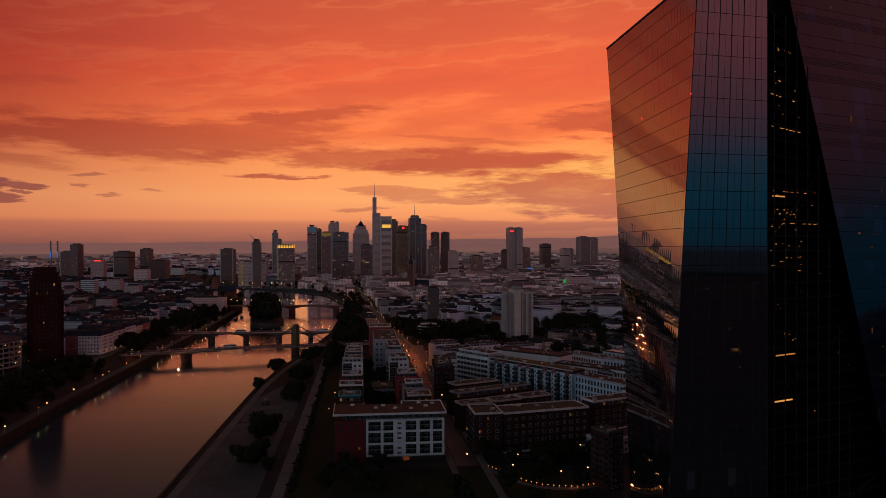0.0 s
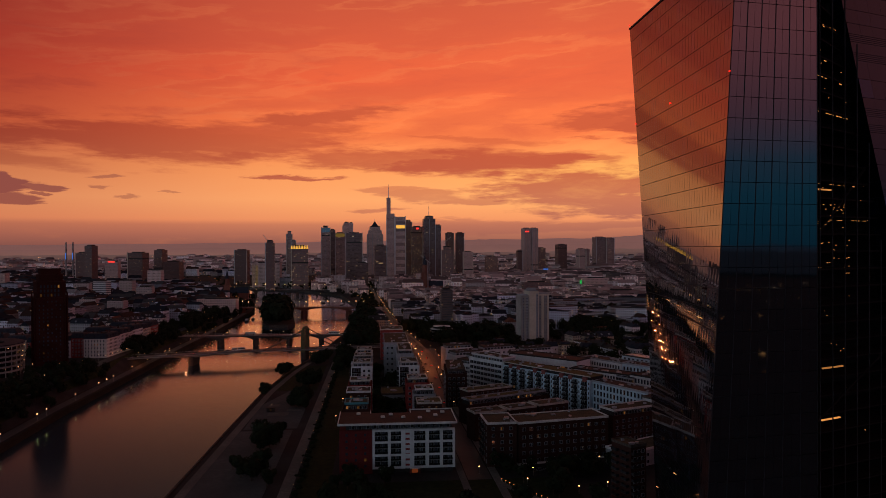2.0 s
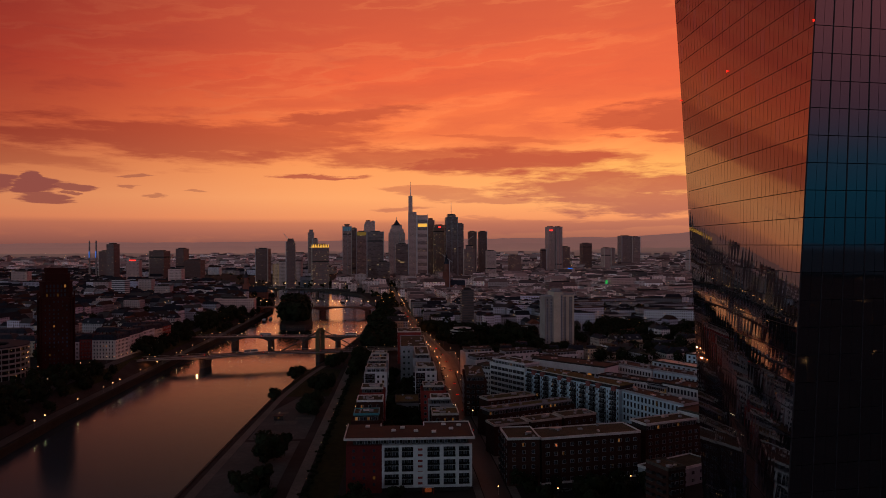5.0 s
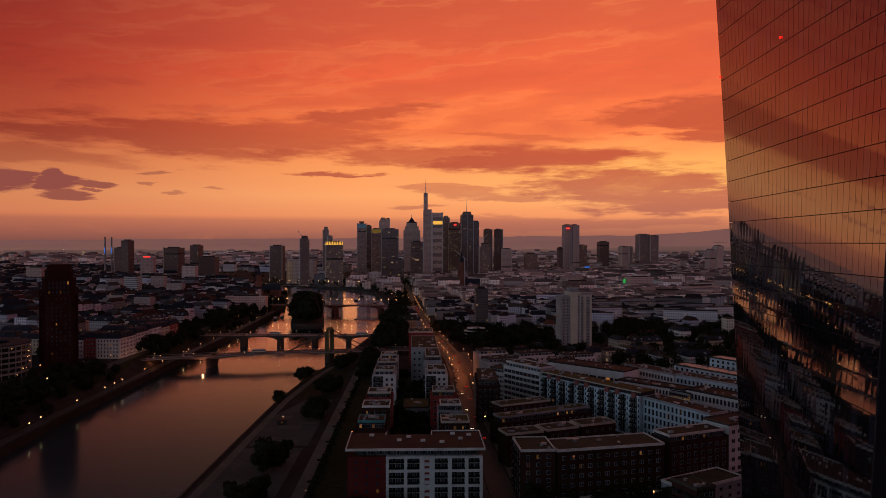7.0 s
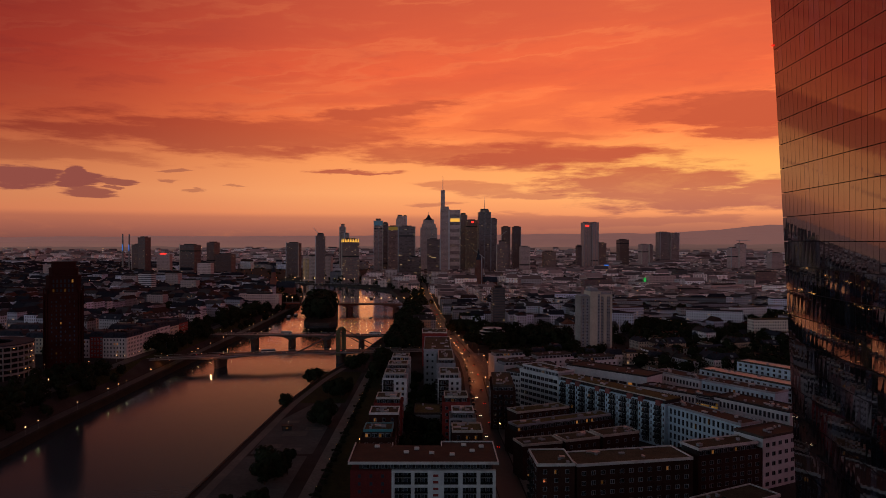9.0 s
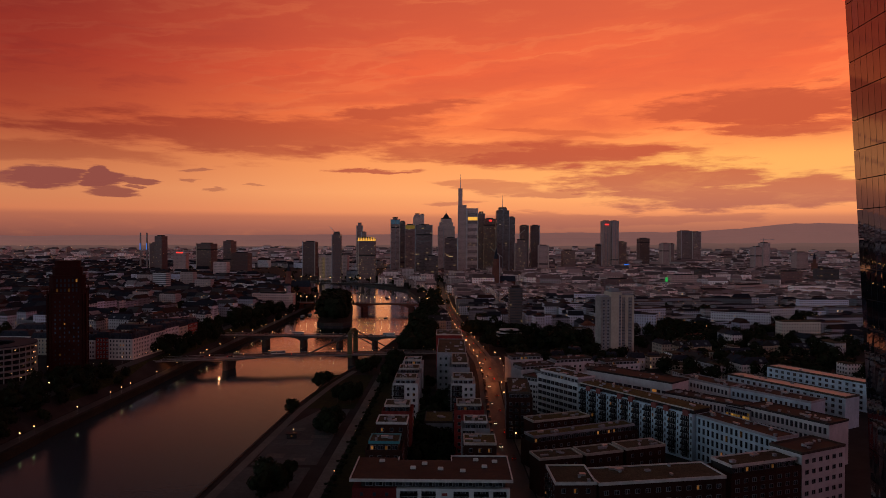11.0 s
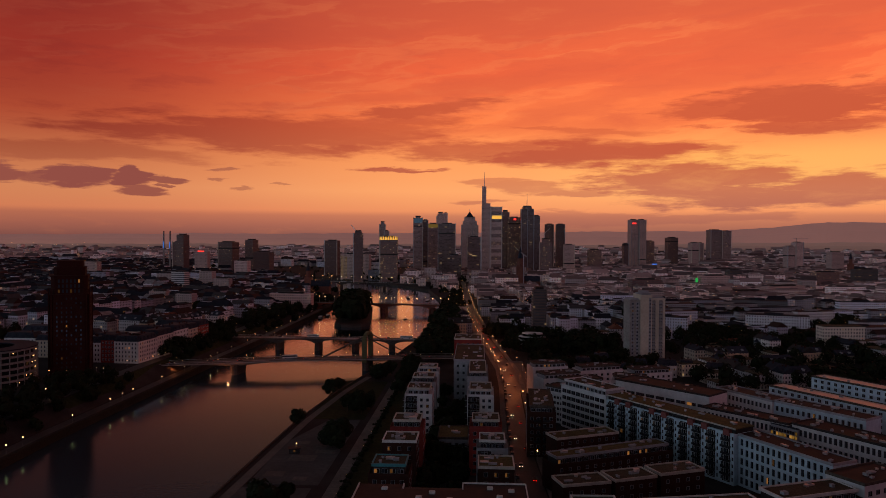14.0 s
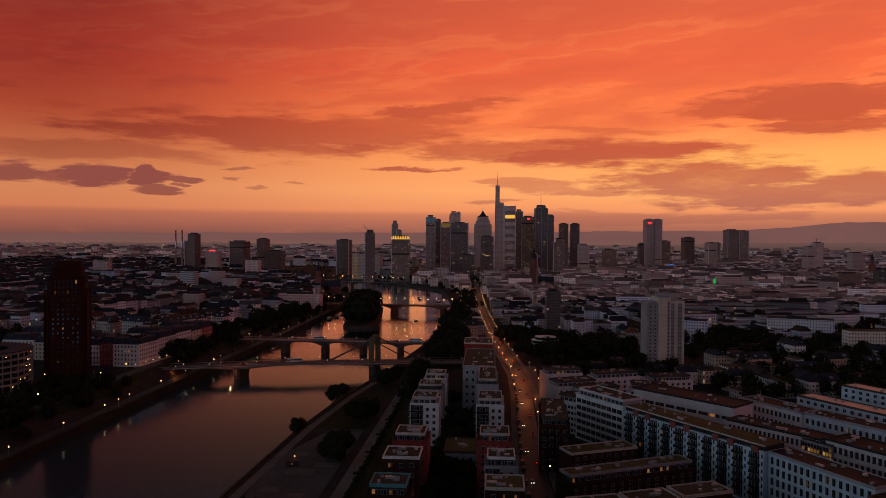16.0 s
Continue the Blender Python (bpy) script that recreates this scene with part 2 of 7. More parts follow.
def facade(name, wall, pane, pitch, storey, wide, tall, lit=0.03, lamp=(1.0, 0.62, 0.25), power=1.2, gloss=0.3, wall_rough=0.75, vary=0.5, islands=False, run=1.0):
    """A far facade: wall, window bays at their real pitch, and a few rooms with the light on."""
    m = bpy.data.materials.new(name)
    m.use_nodes = True
    n = Nodes(m.node_tree)
    co = n.add("ShaderNodeTexCoord")
    pos, nor = n.add("ShaderNodeSeparateXYZ"), n.add("ShaderNodeSeparateXYZ")
    n.put(pos.inputs[0], co.outputs["Object"])
    n.put(nor.inputs[0], co.outputs["Normal"])
    u = n.math("SUBTRACT", n.math("MULTIPLY", pos.outputs[1], nor.outputs[0]), n.math("MULTIPLY", pos.outputs[0], nor.outputs[1]))
    a, b = n.math("DIVIDE", u, pitch), n.math("DIVIDE", pos.outputs[2], storey)
    inside = n.math("MULTIPLY", n.math("COMPARE", n.math("FRACT", a), 0.5, wide / 2), n.math("COMPARE", n.math("FRACT", b), 0.55, tall / 2))
    upright = n.math("LESS_THAN", n.math("ABSOLUTE", nor.outputs[2]), 0.5)
    inside = n.math("MULTIPLY", inside, upright)
    cell = n.add("ShaderNodeTexWhiteNoise", noise_dimensions="3D")
    rnd = n.add("ShaderNodeObjectInfo").outputs["Random"]
    isl = n.add("ShaderNodeNewGeometry").outputs["Random Per Island"]
    key = n.math("ADD", n.math("MULTIPLY", rnd, 91.0), n.math("MULTIPLY", isl, 173.0) if islands else n.math("MULTIPLY", nor.outputs[0], 3.0))
    n.put(cell.inputs["Vector"], n.xyz(n.math("FLOOR", n.math("DIVIDE", a, run)), n.math("FLOOR", b), key))
    on = n.math("MULTIPLY", n.math("GREATER_THAN", cell.outputs["Value"], 1.0 - lit), inside)
    tone = n.math("MULTIPLY_ADD", isl if islands else rnd, vary, 1 - vary / 2)
    grain = n.noise(co.outputs["Object"], 0.25, 4)
    hsv = n.add("ShaderNodeHueSaturation")
    n.put(hsv.inputs["Color"], n.mix(n.fade(grain, 0.3, 0.7, 0, 0.5), (*wall, 1), (*(v * 0.75 for v in wall), 1)))
    n.put(hsv.inputs["Value"], tone)
    if islands:
        n.put(hsv.inputs["Saturation"], n.math("MULTIPLY_ADD", n.math("FRACT", n.math("MULTIPLY", isl, 37.0)), 1.3, 0.3))
    p = n.add("ShaderNodeBsdfPrincipled")
    n.put(p.inputs["Base Color"], n.mix(inside, hsv.outputs[0], n.mix(cell.outputs["Value"], (*pane, 1), (*(v * 2.2 for v in pane), 1))))
    n.put(p.inputs["Roughness"], n.fade(inside, 0, 1, wall_rough, gloss))
    n.put(p.inputs["Specular IOR Level"], n.fade(inside, 0, 1, 0.08, 0.45))
    n.put(p.inputs["Emission Color"], (*lamp, 1))
    n.put(p.inputs["Emission Strength"], n.math("MULTIPLY", on, n.math("MULTIPLY", n.math("FRACT", n.math("MULTIPLY", cell.outputs["Value"], 631.0)), power)))
    n.put(n.add("ShaderNodeOutputMaterial").inputs[0], p.outputs[0])
    m.cycles.emission_sampling = "NONE"
    return m


def water_surface():
    m = bpy.data.materials.new("river_water")
    m.use_nodes = True
    n = Nodes(m.node_tree)
    co = n.add("ShaderNodeTexCoord").outputs["Object"]
    stretch = n.add("ShaderNodeMapping")
    stretch.inputs["Scale"].default_value = (0.28, 1.0, 1.0)
    n.put(stretch.inputs[0], co)
    small, large = n.noise(stretch.outputs[0], 0.7, 6, 0.66), n.noise(co, 0.02, 3)
    deep, shine = n.add("ShaderNodeBsdfDiffuse"), n.add("ShaderNodeBsdfGlossy")
    deep.inputs[0].default_value = (0.045, 0.050, 0.060, 1)
    n.put(shine.inputs["Roughness"], n.fade(large, 0.3, 0.7, 0.09, 0.13))
    bump = n.add("ShaderNodeBump")
    bump.inputs["Strength"].default_value, bump.inputs["Distance"].default_value = 0.11, 0.3
    n.put(bump.inputs["Height"], small)
    n.put(shine.inputs["Normal"], bump.outputs[0])
    edge = n.add("ShaderNodeFresnel")
    edge.inputs["IOR"].default_value = 1.33
    n.put(shine.inputs[0], n.mix(n.fade(edge.outputs[0], 0.14, 0.62), (0.25, 0.76, 1.0, 1), (0.80, 0.87, 1.0, 1)))
    both = n.add("ShaderNodeMixShader")
    # broken by the waves, the mirror fades faster than still water when seen from above
    n.put(both.inputs[0], n.math("MULTIPLY", n.math("POWER", edge.outputs[0], 1.6), n.fade(small, 0.32, 0.68, 3.3, 4.0), clamp=True))
    n.put(both.inputs[1], deep.outputs[0])
    n.put(both.inputs[2], shine.outputs[0])
    n.put(n.add("ShaderNodeOutputMaterial").inputs[0], both.outputs[0])
    return m


WHITE = surface("white_render", (0.54, 0.55, 0.56), (0.64, 0.645, 0.65), 0.75, 0.6, 0.08, vary=0.12)
CREAM = surface("cream_render", (0.52, 0.46, 0.36), (0.60, 0.54, 0.44), 0.8, 0.6, 0.08)
GREY = surface("grey_render", (0.26, 0.27, 0.29), (0.34, 0.35, 0.37), 0.8, 0.6, 0.08)
CONCRETE = surface("concrete", (0.22, 0.21, 0.20), (0.34, 0.33, 0.31), 0.85, 0.8, 0.06)
BRICK = surface("dark_red_brick", (0.036, 0.016, 0.013), (0.062, 0.025, 0.019), 0.85, 2.5, 0.1)
RED = surface("red_render", (0.20, 0.035, 0.032), (0.27, 0.05, 0.042), 0.8, 0.7, 0.1)
DARK = surface("dark_cladding_and_shade", (0.028, 0.026, 0.026), (0.05, 0.046, 0.045), 0.6, 1.0, 0.1)
TEAL = surface("teal_metal", (0.05, 0.20, 0.23), (0.07, 0.26, 0.29), 0.5, 0.8, 0.1)
GRAVEL = surface("brown_roof_gravel", (0.05, 0.044, 0.03), (0.12, 0.098, 0.062), 0.95, 1.6, 0.12)
GREENROOF = surface("green_roof", (0.07, 0.062, 0.026), (0.15, 0.115, 0.05), 0.95, 0.9, 0.12)
REDROOF = surface("red_roof_membrane", (0.026, 0.019, 0.017), (0.062, 0.04, 0.034), 0.75, 0.5, 0.09, spec=0.12)
PALEROOF = surface("pale_metal_roof", (0.46, 0.42, 0.36), (0.6, 0.55, 0.48), 0.42, 0.7, 0.12, spec=0.5)
METAL = surface("galvanised_metal", (0.35, 0.35, 0.36), (0.5, 0.5, 0.5), 0.45, 1.0, 0.1, metal=0.6)
ASPHALT = surface("asphalt", (0.04, 0.038, 0.037), (0.068, 0.063, 0.06), 0.62, 0.5, 0.03, spec=0.3)
PAVING = surface("pale_paving", (0.115, 0.105, 0.095), (0.18, 0.165, 0.148), 0.9, 0.6, 0.05)
LAWN = surface("grass", (0.016, 0.022, 0.008), (0.04, 0.046, 0.017), 0.95, 0.35, 0.03)
EARTH = surface("city_ground", (0.024, 0.022, 0.022), (0.05, 0.045, 0.043), 0.95, 0.05, 0.008)
PALESTONE = surface("pale_roof_rim", (0.42, 0.39, 0.34), (0.56, 0.52, 0.46), 0.7, 1.0, 0.2)
# a darker stone tone for the south quay wall
DARKSTONE = surface("dark_quay_stone", (0.022, 0.021, 0.015), (0.045, 0.042, 0.03), 0.95, 0.9, 0.05)
STONE = surface("quay_stone", (0.055, 0.048, 0.04), (0.11, 0.092, 0.076), 0.9, 0.9, 0.05)
SANDSTONE = surface("red_sandstone", (0.14, 0.06, 0.045), (0.22, 0.095, 0.07), 0.9, 0.9, 0.05)
BRIDGE = surface("dark_bridge_steel", (0.05, 0.045, 0.04), (0.085, 0.076, 0.068), 0.7, 0.7, 0.1)
STEEL = surface("green_grey_steel", (0.085, 0.09, 0.045), (0.13, 0.135, 0.07), 0.6, 0.7, 0.1)
SLATE = surface("slate_roof", (0.02, 0.025, 0.036), (0.04, 0.048, 0.064), 0.7, 0.8, 0.06)
TILE = surface("clay_roof_tiles", (0.13, 0.05, 0.032), (0.20, 0.08, 0.05), 0.85, 1.2, 0.06)
LEAF = surface("foliage", (0.011, 0.015, 0.008), (0.028, 0.034, 0.014), 0.9, 0.7, 0.08, bump=0)
DARKBRICK = surface("blackened_red_brick", (0.032, 0.009, 0.007), (0.055, 0.015, 0.012), 0.85, 2.5, 0.1)
BARK = surface("bark", (0.06, 0.045, 0.03), (0.10, 0.075, 0.05), 0.95, 2.0, 0.2)
PANE = reflective("window_glass", (0.012, 0.014, 0.018), 1.6, 0.05)
TOWERGLASS = reflective("coated_tower_glass", (0.008, 0.012, 0.016), 2.3, 0.012)
WESTGLASS = reflective("coated_tower_glass_west", (0.008, 0.009, 0.014), 3.3, 0.012)
DIMGLASS = reflective("dark_tower_glass", (0.003, 0.006, 0.018), 1.33, 0.03)
MULLION = surface("dark_mullion", (0.02, 0.02, 0.022), (0.035, 0.035, 0.038), 0.5, 1.0, 0.1)
# near-black base colour stands in for the unlit inside of the atrium
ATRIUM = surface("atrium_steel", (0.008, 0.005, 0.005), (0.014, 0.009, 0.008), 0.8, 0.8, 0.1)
WARM = glow("warm_lamp", (1.0, 0.5, 0.18), 2.4)
ROOM = glow("lit_room", (1.0, 0.40, 0.10), 0.26, 0.85)
BRIGHT = glow("bright_lamp", (1.0, 0.47, 0.16), 6.5)
HEADLAMP = glow("headlamp", (1.0, 0.8, 0.5), 5.0)
REDLAMP = glow("red_lamp", (1.0, 0.012, 0.006), 3.0)
BLUELAMP = glow("blue_sign", (0.05, 0.25, 1.0), 0.7)
GREENLAMP = glow("green_sign", (0.05, 0.6, 0.12), 0.5)
TRIMWHITE = surface("white_parapet", (0.55, 0.54, 0.52), (0.68, 0.67, 0.65), 0.6, 1.0, 0.2, vary=0.15)
PAINT = surface("car_paint", (0.08, 0.08, 0.085), (0.12, 0.12, 0.125), 0.3, 0.5, 0.2, vary=1.6)
TYRE = surface("rubber", (0.015, 0.015, 0.015), (0.025, 0.025, 0.025), 0.9, 3.0, 0.5)


# ---- mesh helpers ----
class Geo:
    """Collects faces for one mesh."""

    def __init__(self):
        self.v, self.f, self.m = [], [], []

    def face(self, pts, m=0):
        k = len(self.v)
        self.v += [tuple(p) for p in pts]
        self.f.append(tuple(range(k, k + len(pts))))
        self.m.append(m)

    def prism(self, poly, z0, z1, m=0, top=None, taper=1.0):
        """An upright prism over a polygon (anticlockwise), its top shrunk by taper."""
        k, n = len(self.v), len(poly)
        cx, cy = sum(p[0] for p in poly) / n, sum(p[1] for p in poly) / n
        self.v += [(x, y, z0) for x, y in poly] + [(cx + (x - cx) * taper, cy + (y - cy) * taper, z1) for x, y in poly]
        for i in range(n):
            j = (i + 1) % n
            self.f.append((k + i, k + j, k + n + j, k + n + i))
            self.m.append(m)
        self.f += [tuple(range(k + n, k + 2 * n)), tuple(range(k + n - 1, k - 1, -1))]
        self.m += [m if top is None else top, m]

    def box(self, x0, y0, z0, x1, y1, z1, m=0, top=None):
        self.prism([(x0, y0), (x1, y0), (x1, y1), (x0, y1)], z0, z1, m, top)

    def beam(self, a, b, w, m=0):
        """A square bar from a to b."""
        a, b = Vector(a), Vector(b)
        d = (b - a).normalized()
        s = d.cross(Vector((0, 0, 1)) if abs(d.z) < 0.95 else Vector((1, 0, 0))).normalized() * w / 2
        u = s.cross(d)
        q = [s + u, u - s, -s - u, s - u]
        k = len(self.v)
        self.v += [tuple(a + o) for o in q] + [tuple(b + o) for o in q]
        for i in range(4):
            j = (i + 1) % 4
            self.f.append((k + i, k + j, k + 4 + j, k + 4 + i))
            self.m.append(m)
        self.f += [(k + 3, k + 2, k + 1, k), (k + 4, k + 5, k + 6, k + 7)]
        self.m += [m, m]

    def tube(self, pts, w, m=0):
        """One square bar bent along a line of points."""
        k = len(self.v)
        for i, p in enumerate(pts):
            d = (Vector(pts[min(i + 1, len(pts) - 1)]) - Vector(pts[max(i - 1, 0)])).normalized()
            s = d.cross(Vector((0, 0, 1))).normalized() * w / 2
            u = s.cross(d)
            self.v += [tuple(Vector(p) + o) for o in (s + u, u - s, -s - u, s - u)]
        for i in range(len(pts) - 1):
            for q in range(4):
                a, b = k + 4 * i + q, k + 4 * i + (q + 1) % 4
                self.f.append((a, b, b + 4, a + 4))
                self.m.append(m)

    def gable(self, x0, y0, x1, y1, z0, rise, m=0, over=0.4, along="x"):
        """A gabled roof over a rectangle."""
        x0, y0, x1, y1 = x0 - over, y0 - over, x1 + over, y1 + over
        if along == "x":
            a, b = (x0, (y0 + y1) / 2, z0 + rise), (x1, (y0 + y1) / 2, z0 + rise)
            c = [(x0, y0, z0), (x1, y0, z0), (x1, y1, z0), (x0, y1, z0)]
            fs = [(c[0], c[1], b, a), (c[2], c[3], a, b), (c[3], c[0], a), (c[1], c[2], b)]
        else:
            a, b = ((x0 + x1) / 2, y0, z0 + rise), ((x0 + x1) / 2, y1, z0 + rise)
            c = [(x0, y0, z0), (x1, y0, z0), (x1, y1, z0), (x0, y1, z0)]
            fs = [(c[1], c[2], b, a), (c[3], c[0], a, b), (c[0], c[1], a), (c[2], c[3], b)]
        for f in fs:
            self.face(f, m)

    def mesh(self, name, mats):
        me = bpy.data.meshes.new(name)
        me.from_pydata(self.v, [], self.f)
        for mat in mats if isinstance(mats, (list, tuple)) else [mats]:
            me.materials.append(mat)
        me.polygons.foreach_set("material_index", self.m)
        me.update()
        return me


def part(name, geo, mats, parent, label="", at=None):
    """Links geo, or a finished mesh, as one part under a thing."""
    ob = new(name, geo.mesh(name, mats) if isinstance(geo, Geo) else geo)
    ob.parent = parent
    if at is not None:
        ob.matrix_basis = at
    return tagged(ob, label)


def thing(name, label, category, m=None, group="", kind=""):
    ob = new(name)
    ob.empty_display_size = 1.0
    if m is not None:
        ob.matrix_basis = m
    return tagged(ob, label, category, group, kind)


def setting(name, geo, mats, label, category):
    return tagged(new(name, geo.mesh(name, mats)), label, category, kind="structure")


RNG = random.Random(7)
_windows = {}


def window_mesh(w, h, lit, frame_mat):
    key = (round(w, 2), round(h, 2), lit, frame_mat.name)
    if key not in _windows:
        g, t = Geo(), 0.09
        outer = [(-w / 2, 0), (w / 2, 0), (w / 2, h), (-w / 2, h)]
        inner = [(-w / 2 + t, t), (w / 2 - t, t), (w / 2 - t, h - t), (-w / 2 + t, h - t)]
        g.v += [(x, -0.08, z) for x, z in outer] + [(x, -0.08, z) for x, z in inner] + [(x, 0.0, z) for x, z in outer] + [(x, -0.02, z) for x, z in inner]
        for k in range(4):
            j = (k + 1) % 4
            g.f += [(k, j, 4 + j, 4 + k), (8 + k, 8 + j, j, k), (4 + k, 4 + j, 12 + j, 12 + k)]
            g.m += [0, 0, 0]
        if w > 1.6:
            g.box(-t / 2, -0.07, t, t / 2, 0, h - t, 0)
        mid = -w / 2 + t + (w - 2 * t) * (0.55 if w > 1.4 else 1.0)
        g.face([(-w / 2 + t, -0.03, t), (mid, -0.03, t), (mid, -0.03, h - t), (-w / 2 + t, -0.03, h - t)], 1)
        if mid < w / 2 - t - 0.01:
            g.face([(mid, -0.03, t), (w / 2 - t, -0.03, t), (w / 2 - t, -0.03, h - t), (mid, -0.03, h - t)], 2)
        _windows[key] = g.mesh("window", [frame_mat, ROOM if lit else PANE, PANE])
    return _windows[key]


def windows(parent, x0, x1, y, z0, cols, rows, storey, w, h, turn=0.0, lit=0.02, frame_mat=None, skip=0.0):
    """Rows of windows along a wall. turn: 0 faces -y; the line runs from x0 to x1 in the wall's own frame."""
    r = Matrix.Rotation(radians(turn), 4, "Z")
    for i in range(cols):
        for j in range(rows):
            if RNG.random() < skip:
                continue
            p = Matrix.Translation((x0 + (i + 0.5) * (x1 - x0) / cols, y, z0 + j * storey))
            part("window", window_mesh(w, h, RNG.random() < lit, frame_mat or GREY), None, parent, at=r @ p)


def roof_clutter(parent, x0, y0, x1, y1, z, count, seed):
    """Vents, skylights and lift heads on a flat roof."""
    rr = random.Random(seed)
    for k in range(int(count * 1.7)):
        w, d, h = rr.choice((0.7, 0.9, 1.3, 2.0, 3.2)), rr.uniform(0.7, 1.8), rr.uniform(0.35, 0.95)
        cx, cy = rr.uniform(x0 + 2, x1 - 2), rr.uniform(y0 + 2, y1 - 2)
        g = Geo()
        g.box(-w / 2, -d / 2, 0, w / 2, d / 2, h)
        g.box(-w / 2 - 0.1, -d / 2 - 0.1, h, w / 2 + 0.1, d / 2 + 0.1, h + 0.12)
        part("roof_vent", g, [METAL if k % 2 else GREY], parent, at=Matrix.Translation((cx, cy, z)))


def flat_block(label, cx, cy, w, d, h, turn, wall, rim, deck, front=None, right=None, left=None, back=None, setback=0.0, clutter=3, balconies=(), category="apartment house", seed=0, plinth=None, bay=None):
    """A flat-roofed block: wall, deck, parapet, windows on its seen sides and balconies. front looks to -y of its own frame.
    A side is (columns, rows, width, height); setback gives a recessed top storey of that height."""
    b = thing("apartment_house", label, category, pose(cx, cy, 0, 0, 0, turn))
    x0, x1, y0, y1 = -w / 2, w / 2, -d / 2, d / 2
    body = h - setback
    g = Geo()
    g.box(x0, y0, -0.4, x1, y1, body)
    part("wall", g, wall, b)
    top = (x0, y0, x1, y1)
    if setback:
        i = 1.6
        top = (x0 + i, y0 + i, x1 - i, y1 - i)
        g = Geo()
        g.box(top[0], top[1], body, top[2], top[3], h)
        part("penthouse", g, DARK if wall is not WHITE else GREY, b)
        windows(b, top[0], top[2], top[1] - 0.01, body + 0.5, max(2, int(w / 3.2)), 1, 3, 2.2, 1.7, lit=0.08)
        g = Geo()
        for a in ((x0, y0, x1, y0 + 0.25), (x0, y1 - 0.25, x1, y1), (x0, y0 + 0.25, x0 + 0.25, y1 - 0.25), (x1 - 0.25, y0 + 0.25, x1, y1 - 0.25)):
            g.box(a[0], a[1], body, a[2], a[3], body + 0.8)
        part("terrace_wall", g, wall, b)
    X0, Y0, X1, Y1 = top
    o = 0.5 if setback else 0.15
    g = Geo()
    g.box(X0 - o + 0.5, Y0 - o + 0.5, h, X1 + o - 0.5, Y1 + o - 0.5, h + 0.3)
    part("roof_deck", g, deck, b)
    g = Geo()
    for a in ((X0 - o, Y0 - o, X1 + o, Y0 - o + 0.5), (X0 - o, Y1 + o - 0.5, X1 + o, Y1 + o), (X0 - o, Y0 - o + 0.5, X0 - o + 0.5, Y1 + o - 0.5), (X1 + o - 0.5, Y0 - o + 0.5, X1 + o, Y1 + o - 0.5)):
        g.box(a[0], a[1], h - 0.35, a[2], a[3], h + 0.75)
    part("parapet", g, rim, b)
    roof_clutter(b, X0, Y0, X1, Y1, h + 0.3, clutter, seed + 11)
    for spec, turned, half, run in ((front, 0, d / 2, w), (right, 90, w / 2, d), (back, 180, d / 2, w), (left, 270, w / 2, d)):
        if spec:
            cols, rows, ww, wh = spec
            st = (body - 1.2) / rows
            windows(b, -run / 2 + 0.8, run / 2 - 0.8, -half - 0.01, 1.2, cols, rows, st, ww, wh, turned, lit=0.025, frame_mat=GREY)
    for turned, half, where, rows in balconies:
        r = Matrix.Rotation(radians(turned), 4, "Z")
        st = (body - 1.2) / rows
        for j in range(1, rows):
            for xx in where:
                g = Geo()
                g.box(-1.7, -1.5, 0, 1.7, 0, 0.18)
                g.box(-1.7, -1.5, 0.18, 1.7, -1.42, 1.1, 1)
                g.box(-1.7, -1.42, 0.18, -1.62, 0, 1.1, 1)
                g.box(1.62, -1.42, 0.18, 1.7, 0, 1.1, 1)
                part("balcony", g, [STONE, MULLION] if wall is BRICK else [CONCRETE, METAL if wall is not WHITE else DARK], b, at=r @ Matrix.Translation((xx, -half, 0.6 + j * st)))
    if bay:
        # a dark sheet stands in for an open, shaded terrace corner beside the closed front
        b0, b1, rows = bay
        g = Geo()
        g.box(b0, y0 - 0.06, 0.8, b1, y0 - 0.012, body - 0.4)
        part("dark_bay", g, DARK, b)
        st = (body - 1.2) / rows
        for j in range(rows):
            part("window", window_mesh(min(2.8, b1 - b0 - 0.6), 2.2, (j * 5 + seed) % 11 == 0, GREY), None, b, at=Matrix.Translation(((b0 + b1) / 2, y0 - 0.07, 1.4 + j * st)))
            if j:
                g = Geo()
                g.box(b0, y0 - 2.0, 0, b1, y0 - 0.07, 0.2)
                g.box(b0, y0 - 2.0, 0.2, b1, y0 - 1.94, 1.1, 1)
                part("terrace", g, [CONCRETE, PANE], b, at=Matrix.Translation((0, 0, 0.6 + j * st)))
    if plinth:
        g = Geo()
        g.box(x0 - 0.06, y0 - 0.06, -0.3, x1 + 0.06, y1 + 0.06, 1.0)
        part("plinth", g, plinth, b)
    return b


# ---- ground, river and quays ----
QUAY_SOUTH = [(-1600, -238), (100, -242), (300, -250), (480, -249), (750, -246), (930, -248), (1050, -250), (1320, -292), (1600, -400), (1800, -560), (2050, -900)]
QUAY_NORTH = [(-1600, -150), (100, -133), (250, -129), (345, -126), (430, -118), (540, -100), (680, -85), (900, -79), (1120, -76), (1420, -124), (1600, -235), (1800, -400), (2050, -740)]


def at_y(line, y):
    ys, xs = zip(*line)
    return float(np.interp(y, ys, xs))


BANK = 8.0


